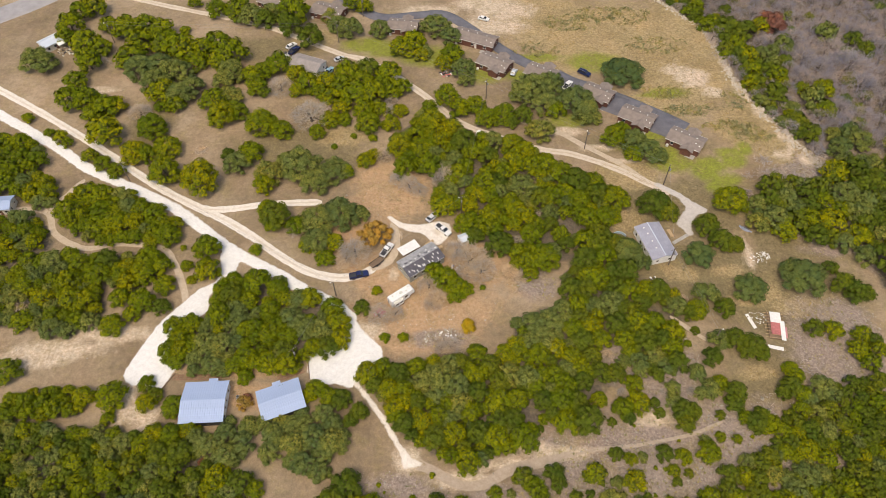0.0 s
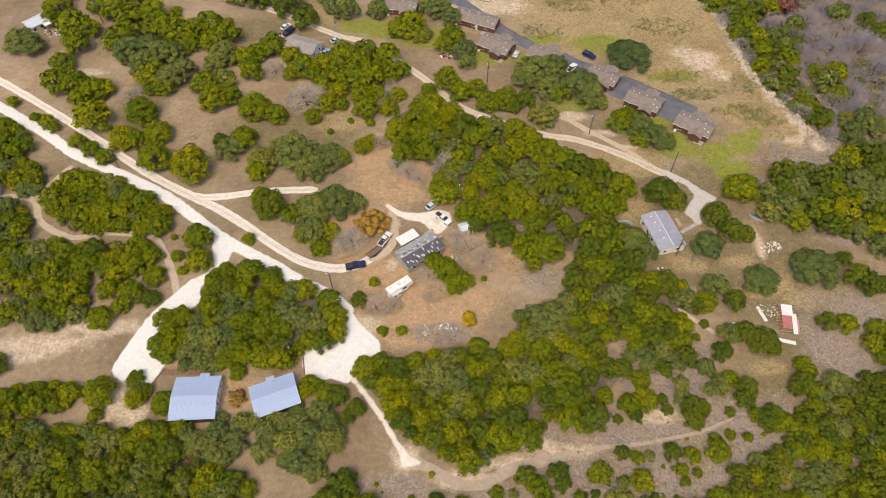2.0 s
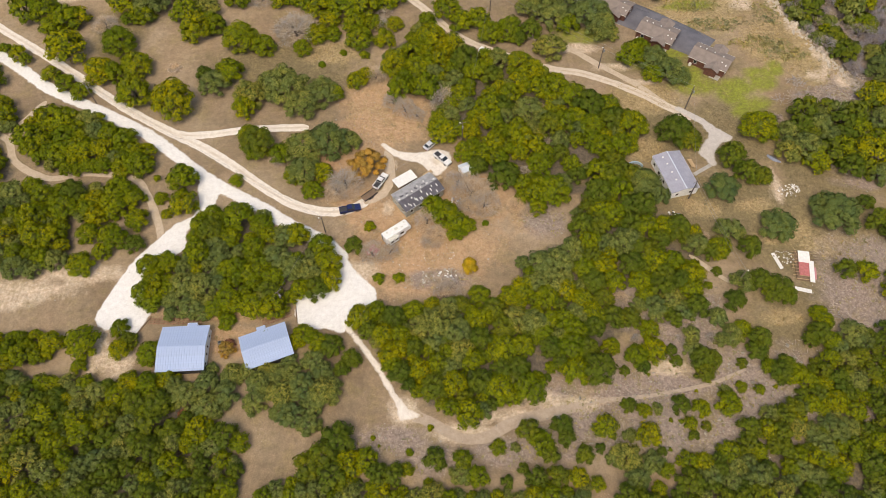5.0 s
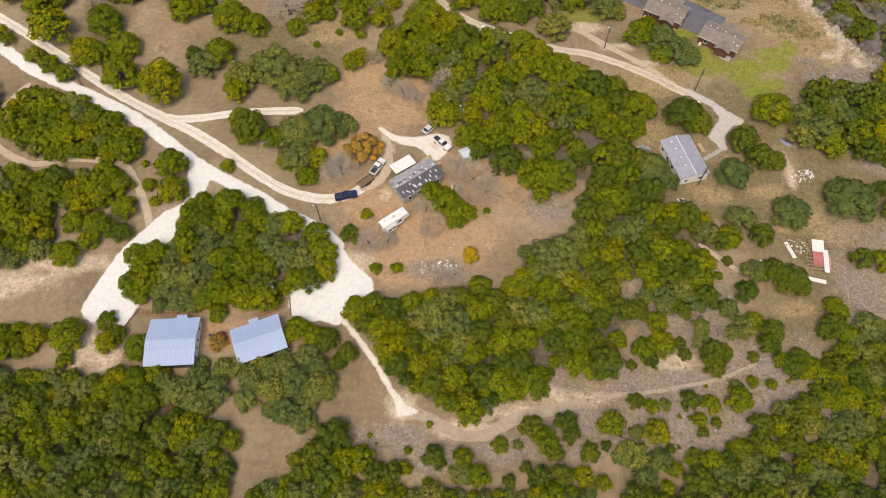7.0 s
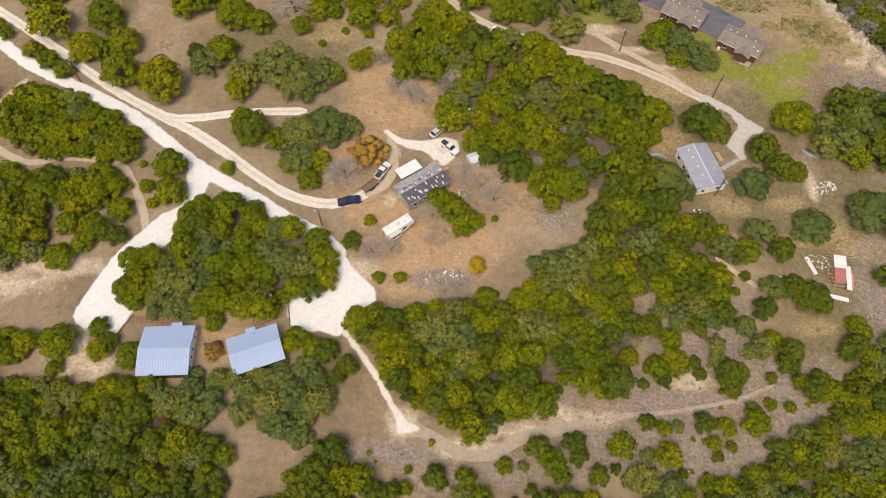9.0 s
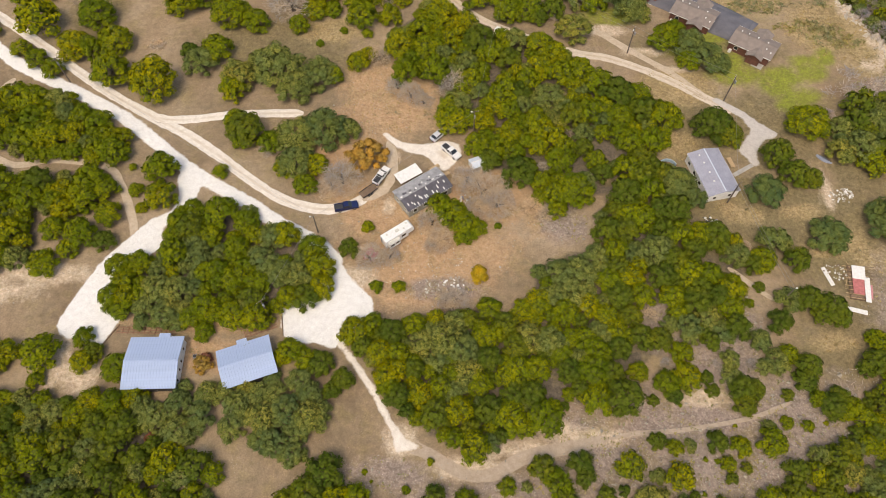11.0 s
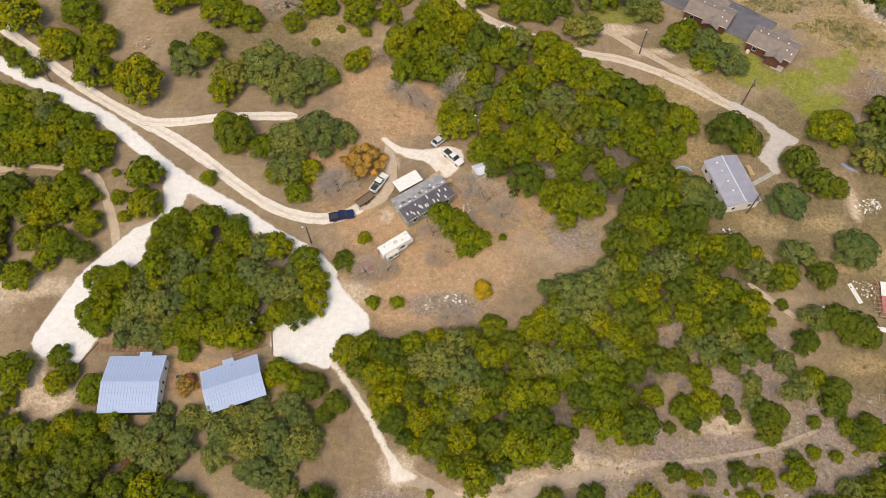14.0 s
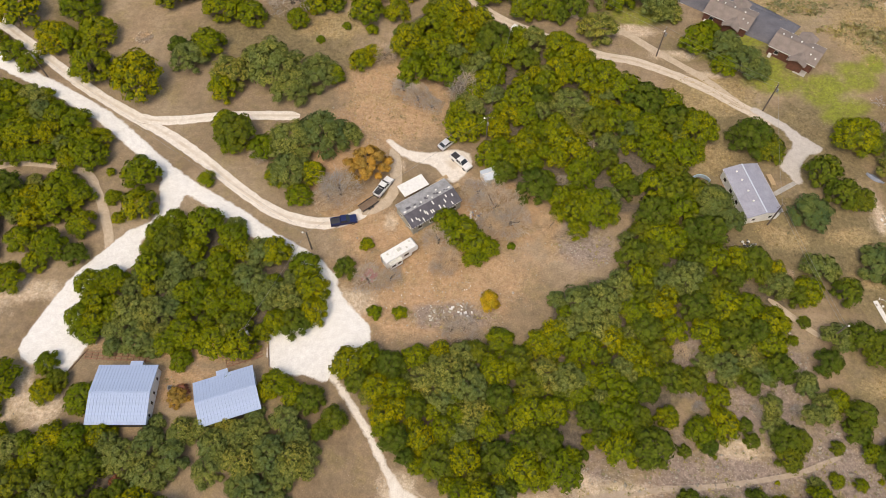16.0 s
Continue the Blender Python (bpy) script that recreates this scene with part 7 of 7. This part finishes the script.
for i in range(6):
    box("fallen_stud", NEW_WOOD if i % 2 else WOOD, ruin, -2.9 + 0.25 * i, -1.5 + 1.1 * i, 0.5, 0.09, 2.6, 0.09, turn=(28, -14, 40, 8, -32, 17)[i])
sheet("roof_sheet", WHITE, ruin, 0.1, 2.4, 0.95, 2.9, 3.4, 0, 4)
sheet("roof_sheet", RED_SHEET, ruin, -0.1, -1.2, 0.85, 2.7, 3.8, 0, 3)
sheet("roof_sheet", WHITE, ruin, 1.6, -1.8, 1.0, 1.2, 6.2, -2, 2)
sheet("roof_sheet", PINK, ruin, 2.5, -2.0, 0.6, 0.7, 3.6, -4, 0)


def loose_sheet(x, y, turn, sx, sy, mat, label):
    ob = empty("loose_roof_sheet", x, y, height(x, y) + 0.06, turn)
    tagged(ob, label, "metal sheet")
    sheet("sheet", mat, ob, 0, 0, 0.05, sx, sy, 0, 1.5)
    box("batten", WOOD, ob, 0, 0, 0.02, sx * 0.9, 0.1, 0.05)


loose_sheet(86.4, -68.1, 16, 1.0, 4.8, WHITE, "long white metal sheet lying on soil")
loose_sheet(90.8, -76.6, 76, 1.1, 4.2, WHITE, "white metal sheet lying beside the collapsed shed")
loose_sheet(119.0, -57.4, 30, 2.6, 2.2, WHITE, "pale grey sheet lying on a bush")
loose_sheet(78.5, -57.5, 80, 0.8, 2.6, WHITE, "small white sheet lying in dry grass")


def rubble(name, label, x, y, spread, n, mats, seed, size=(0.15, 0.7)):
    """A heap of scattered scraps, too many to count."""
    rng = random.Random(seed)
    bm = bmesh.new()
    faces_by = []
    for i in range(n):
        a, d = rng.uniform(0, 6.28), spread * math.sqrt(rng.random())
        px, py = x + d * math.cos(a), y + d * math.sin(a) * 0.8
        start = len(bm.faces)
        sx, sy, sz = rng.uniform(*size), rng.uniform(*size), rng.uniform(0.05, 0.3)
        box_into(bm, px, py, height(px, py) + sz / 2, sx, sy, sz, rng.uniform(0, 90), 0, rng.uniform(0.6, 1))
        faces_by += [i % len(mats)] * (len(bm.faces) - start)
    o = part(name, bm, mats[0])
    for mt in mats[1:]:
        o.data.materials.append(mt)
    o.data.polygons.foreach_set("material_index", faces_by)
    return tagged(o, label, "debris", kind="stuff")


rubble("debris_pile", "scattered white scrap and rubble on dry soil", 95.4, -45.6, 3.0, 46, [WHITE, CREAM, ROCK], 1)
rubble("debris_pile", "scattered white scrap beside the collapsed shed", 88.5, -67.0, 2.8, 50, [WHITE, CREAM, WOOD], 2, (0.1, 0.5))
rubble("debris_pile", "white and red junk heaped under a tree", 0.9, 43.6, 2.6, 34, [WHITE, RED_SHEET, TRIM_DARK], 3, (0.3, 1.1))
rubble("debris_pile", "household clutter heaped in a yard", -45.5, 45.5, 3.2, 50, [WHITE, BLUE_TARP, TRIM_DARK, CREAM], 4, (0.3, 1.2))
rubble("debris_pile", "pale clutter beside a grey-roofed house", -63.0, 56.0, 3.0, 40, [CREAM, TRIM_DARK, WHITE], 5, (0.3, 1.1))
rubble("debris_pile", "small scraps of rubbish on the yard soil", -7.0, -66.5, 10.0, 70, [ROCK, WHITE, CREAM], 6, (0.06, 0.22))
rubble("stone_heap", "pale broken stones heaped on the yard soil", 1.4, -71.2, 2.4, 22, [ROCK, WHITE], 16, (0.2, 0.75))
rubble("stone_heap", "pale broken stones scattered in dead brush", -2.5, -73.4, 2.8, 24, [ROCK, CREAM], 17, (0.15, 0.6))
rubble("debris_pile", "tangled pinkish pipes and scraps beside the trailer", -18.2, -64.5, 1.8, 30, [PINK, CREAM], 7, (0.1, 0.9))
rubble("debris_pile", "dark scrap under the trees beside the east home", 62.0, -54.0, 2.0, 22, [TRIM_DARK, WHITE, STEEL], 8, (0.2, 0.8))
rubble("debris_pile", "blue and white scraps beside the mobile home", 3.6, -48.6, 1.8, 16, [WHITE, BLUE_TARP, CREAM], 9, (0.2, 0.7))
rubble("debris_pile", "pale clutter beside the east home", 58.5, -42.5, 1.6, 22, [WHITE, CREAM, TRIM_DARK], 10, (0.2, 0.7))
rubble("debris_pile", "pale rubble beside a small house", -150.0, 60.0, 4.0, 50, [ROCK, CREAM, TRIM_DARK], 11, (0.2, 0.8))

# above-ground pool wall, broken open
POOL_BLUE = paint("pool_blue", (0.42, 0.56, 0.66), 0.5, vary=0.2)
ob = empty("pool_wall", 54.2, -38.2, height(54, -38), 0)
tagged(ob, "broken pale blue wall of an above-ground pool", "pool")
bm = bmesh.new()
arc = [radians(20 + 150 * i / 18) for i in range(19)]
for r0, z0, z1 in ((2.15, 0, 0.95),):
    rows = [[bm.verts.new((r * math.cos(a), r * math.sin(a), z)) for a in arc] for r, z in ((r0, z0), (r0, z1), (r0 + 0.22, z1), (r0 + 0.22, z0))]
    for p, q in zip(rows, rows[1:]):
        for i in range(18):
            bm.faces.new((p[i], p[i + 1], q[i + 1], q[i]))
bmesh.ops.recalc_face_normals(bm, faces=bm.faces)
part("wall", bm, POOL_BLUE, ob)
bm = bmesh.new()
bmesh.ops.create_circle(bm, cap_ends=True, segments=24, radius=2.1)
part("pool_floor", bm, WOOD, ob).location = (0, 0, 0.09)

# upturned boat
ob = empty("boat", 94.0, -34.8, height(94, -34.8), -40)
tagged(ob, "grey-blue small boat lying on bare soil", "boat")
bm = bmesh.new()
rows = []
for i in range(9):
    t = i / 8
    w = 0.75 * math.sin(math.pi * min(1, 0.15 + 0.85 * t) ** 1.2) if t < 1 else 0.02
    w = max(w, 0.05)
    rows.append([bm.verts.new((-2.1 + 4.2 * t, w * c, 0.05 + 0.5 * s)) for c, s in ((-1, 0), (-0.85, 0.5), (-0.4, 0.85), (0, 1), (0.4, 0.85), (0.85, 0.5), (1, 0))])
for p, q in zip(rows, rows[1:]):
    for i in range(6):
        bm.faces.new((p[i], p[i + 1], q[i + 1], q[i]))
bm.faces.new(rows[0])
bm.faces.new(rows[-1][::-1])
bmesh.ops.recalc_face_normals(bm, faces=bm.faces)
part("hull", bm, GREY_HULL, ob, smooth=True)
box("keel", TRIM_DARK, ob, 0, 0, 0.57, 3.6, 0.06, 0.06)

ob = empty("pipe_heap", -18.2, -64.8, height(-18.2, -64.8), 20)
tagged(ob, "tangled heap of pink plastic pipes on bare soil", "pipes")
prr = random.Random(21)
for i in range(12):
    a2, r2 = prr.uniform(0, 6.28), prr.uniform(0.9, 1.9)
    cx, cy = prr.uniform(-0.9, 0.9), prr.uniform(-1.3, 1.3)
    cylinder("pipe", PINK, ob, (cx - r2 * math.cos(a2), cy - r2 * math.sin(a2), 0.08 + 0.04 * i), (cx + r2 * math.cos(a2), cy + r2 * math.sin(a2), 0.12 + 0.03 * i), 0.07, 0.07, 6)

# a long pale plank on the soil
ob = empty("plank", -6.4, -55.3, height(-6.4, -55.3), 50)
tagged(ob, "long pale plank lying beside the travel trailer", "plank")
box("board", NEW_WOOD, ob, 0, 0, 0.06, 5.0, 0.22, 0.07)

# ---- stones, fallen wood and dry brush ----
def stones(name, label, kinds, n, seed, size):
    """Loose stones over the rocky and pale ground."""
    rng = np.random.default_rng(seed)
    V, F, base = [], [], 0
    zones = [z for k in kinds for z in ZONES[k]]
    area = np.array([z[2] * z[3] for z in zones])
    for i in rng.choice(len(zones), n, p=area / area.sum()):
        cx, cy, rx, ry = zones[i]
        a, d = rng.uniform(0, 6.28), 1.15 * math.sqrt(rng.random())
        x, y = cx + rx * d * math.cos(a), cy + ry * d * math.sin(a)
        s = size * rng.lognormal(0, 0.5)
        v = OCTA[0] * s * rng.uniform(0.5, 1.2, 3) * (1 + 0.2 * rng.normal(size=(6, 1))) + [x, y, height(x, y) + s * 0.15]
        V.append(v), F.append(OCTA[1] + base)
        base += 6
    tagged(new(name, arrays(name, np.concatenate(V), np.concatenate(F), [ROCK])), label, "stones", kind="stuff")


stones("loose_stones", "pale limestone stones strewn over the rocky ground", ("rocky", "talus"), 9000, 5, 0.12)
stones("yard_stones", "small pale stones on bare soil", ("litter", "pale"), 4200, 6, 0.085)

rng = np.random.default_rng(7)
V, F, base = [], [], 0
for (ax, ay), (bx, by) in zip(RIM[:8], RIM[1:9]):
    for i in range(int(math.hypot(bx - ax, by - ay) * 9)):
        k = rng.random()
        x, y = ax + (bx - ax) * k + rng.normal() * 1.2 - 0.8, ay + (by - ay) * k + rng.normal() * 1.2
        s = 0.32 * rng.lognormal(0, 0.5)
        V.append(OCTA[0] * s * rng.uniform(0.6, 1.4, 3) * (1 + 0.25 * rng.normal(size=(6, 1))) + [x, y, height(x, y)])
        F.append(OCTA[1] + base)
        base += 6
tagged(new("rim_rocks", arrays("rim_rocks", np.concatenate(V), np.concatenate(F), [RIM_ROCK])), "broken pale rock along the plateau's rim", "rocks", kind="stuff")


def scrub(name, label, mat, spots, seed, size):
    """Low dry tufts and brush over open ground, too many to count."""
    rng = np.random.default_rng(seed)
    P, N = [], []
    for cx, cy, rx, ry, n in spots:
        a, d = rng.uniform(0, 6.28, n), np.sqrt(rng.random(n))
        x, y = cx + rx * d * np.cos(a), cy + ry * d * np.sin(a)
        for px, py in zip(x, y):
            clump = 7
            r = size * rng.uniform(0.6, 1.6)
            o = rng.normal(size=(clump, 3)) * [r, r, r * 0.3]
            P.append(o + [px, py, height(px, py) + r * 0.5])
            N.append(unit(rng, clump) + [0, 0, 0.8])
    q, f = tufts(rng, np.concatenate(P), np.concatenate(N), size * 0.55)
    tagged(new(name, arrays(name, q, f, [mat])), label, "brush", kind="stuff")


DRY = leafage("dry_brush", (0.28, 0.20, 0.09), (0.36, 0.265, 0.13), (0.46, 0.35, 0.19), 0.9)
GREY_WOOD = leafage("grey_wood", (0.30, 0.26, 0.26), (0.40, 0.355, 0.35), (0.52, 0.47, 0.46), 0.9, 0.2)


def fallen(name, label, spots, seed):
    """Dead branches tumbled over a slope, too many to count."""
    rng = np.random.default_rng(seed)
    pieces = []
    for cx, cy, rx, ry, n in spots:
        for i in range(n):
            a, d = rng.uniform(0, 6.28), math.sqrt(rng.random())
            x, y = cx + 1.1 * rx * d * math.cos(a), cy + 1.1 * ry * d * math.sin(a)
            h = rng.normal(size=3) * [1, 1, 0.35]
            path, rad = limb(rng, (x, y, height(x, y) + rng.uniform(0.1, 0.9)), h, rng.uniform(0.7, 2.4), 0.07, 0.03, 0.2, 2)
            pieces.append(tube(path, rad, 3))
    tagged(new(name, arrays(name, *joined(pieces), [GREY_WOOD])), label, "branches", kind="stuff")


fallen("fallen_branches", "pale grey dead branches tumbled below the plateau's rim", [(x, y, rx, ry, int(rx * ry * 2.6) + 40) for x, y, rx, ry in ZONES["talus"]] + [(x, y, 2.5, 2.5, 12) for x, y in [(96.8, -82.5), (85.0, -91.8), (97.9, -84.2)]], 31)
SAGE = leafage("grey_scrub", (0.21, 0.19, 0.08), (0.28, 0.25, 0.11), (0.35, 0.31, 0.16), 0.9, 0.3)
scrub("dry_grass", "tufts of dry yellow-brown grass on open ground", DRY, [(x, y, rx * 1.1, ry * 1.1, int(rx * ry * 0.55) + 10) for x, y, rx, ry in ZONES["yellow"]], 11, 0.22)
scrub("dead_brush", "low dead brown brush and leaf litter", DRY, [(x, y, rx, ry, int(rx * ry * 0.6) + 10) for x, y, rx, ry in ZONES["litter"][:3]], 12, 0.24)
scrub("grey_scrub", "low grey-green scrub on rocky ground", SAGE, [(x, y, rx, ry, int(rx * ry * 0.35) + 8) for x, y, rx, ry in ZONES["rocky"]], 13, 0.24)
FIELD = [(83, 31, 10, 4, 60), (88, 21, 9, 3, 80), (101, 12, 10, 3, 90), (108, 7, 8, 3, 70), (53, 76, 12, 6, 130), (65, 82, 10, 5, 90), (85, 60, 12, 6, 90), (77, 80, 10, 6, 80), (107, 26, 5, 6, 50), (37, 57, 9, 5, 50)]
scrub("field_scrub", "grey-green scrub clumps across the yellow field", SAGE, FIELD, 14, 0.45)
scrub("brush_pile", "heap of dead brown branches on open soil", TWIG, [(-83.5, 2.5, 2.6, 2.0, 60)], 15, 0.3)
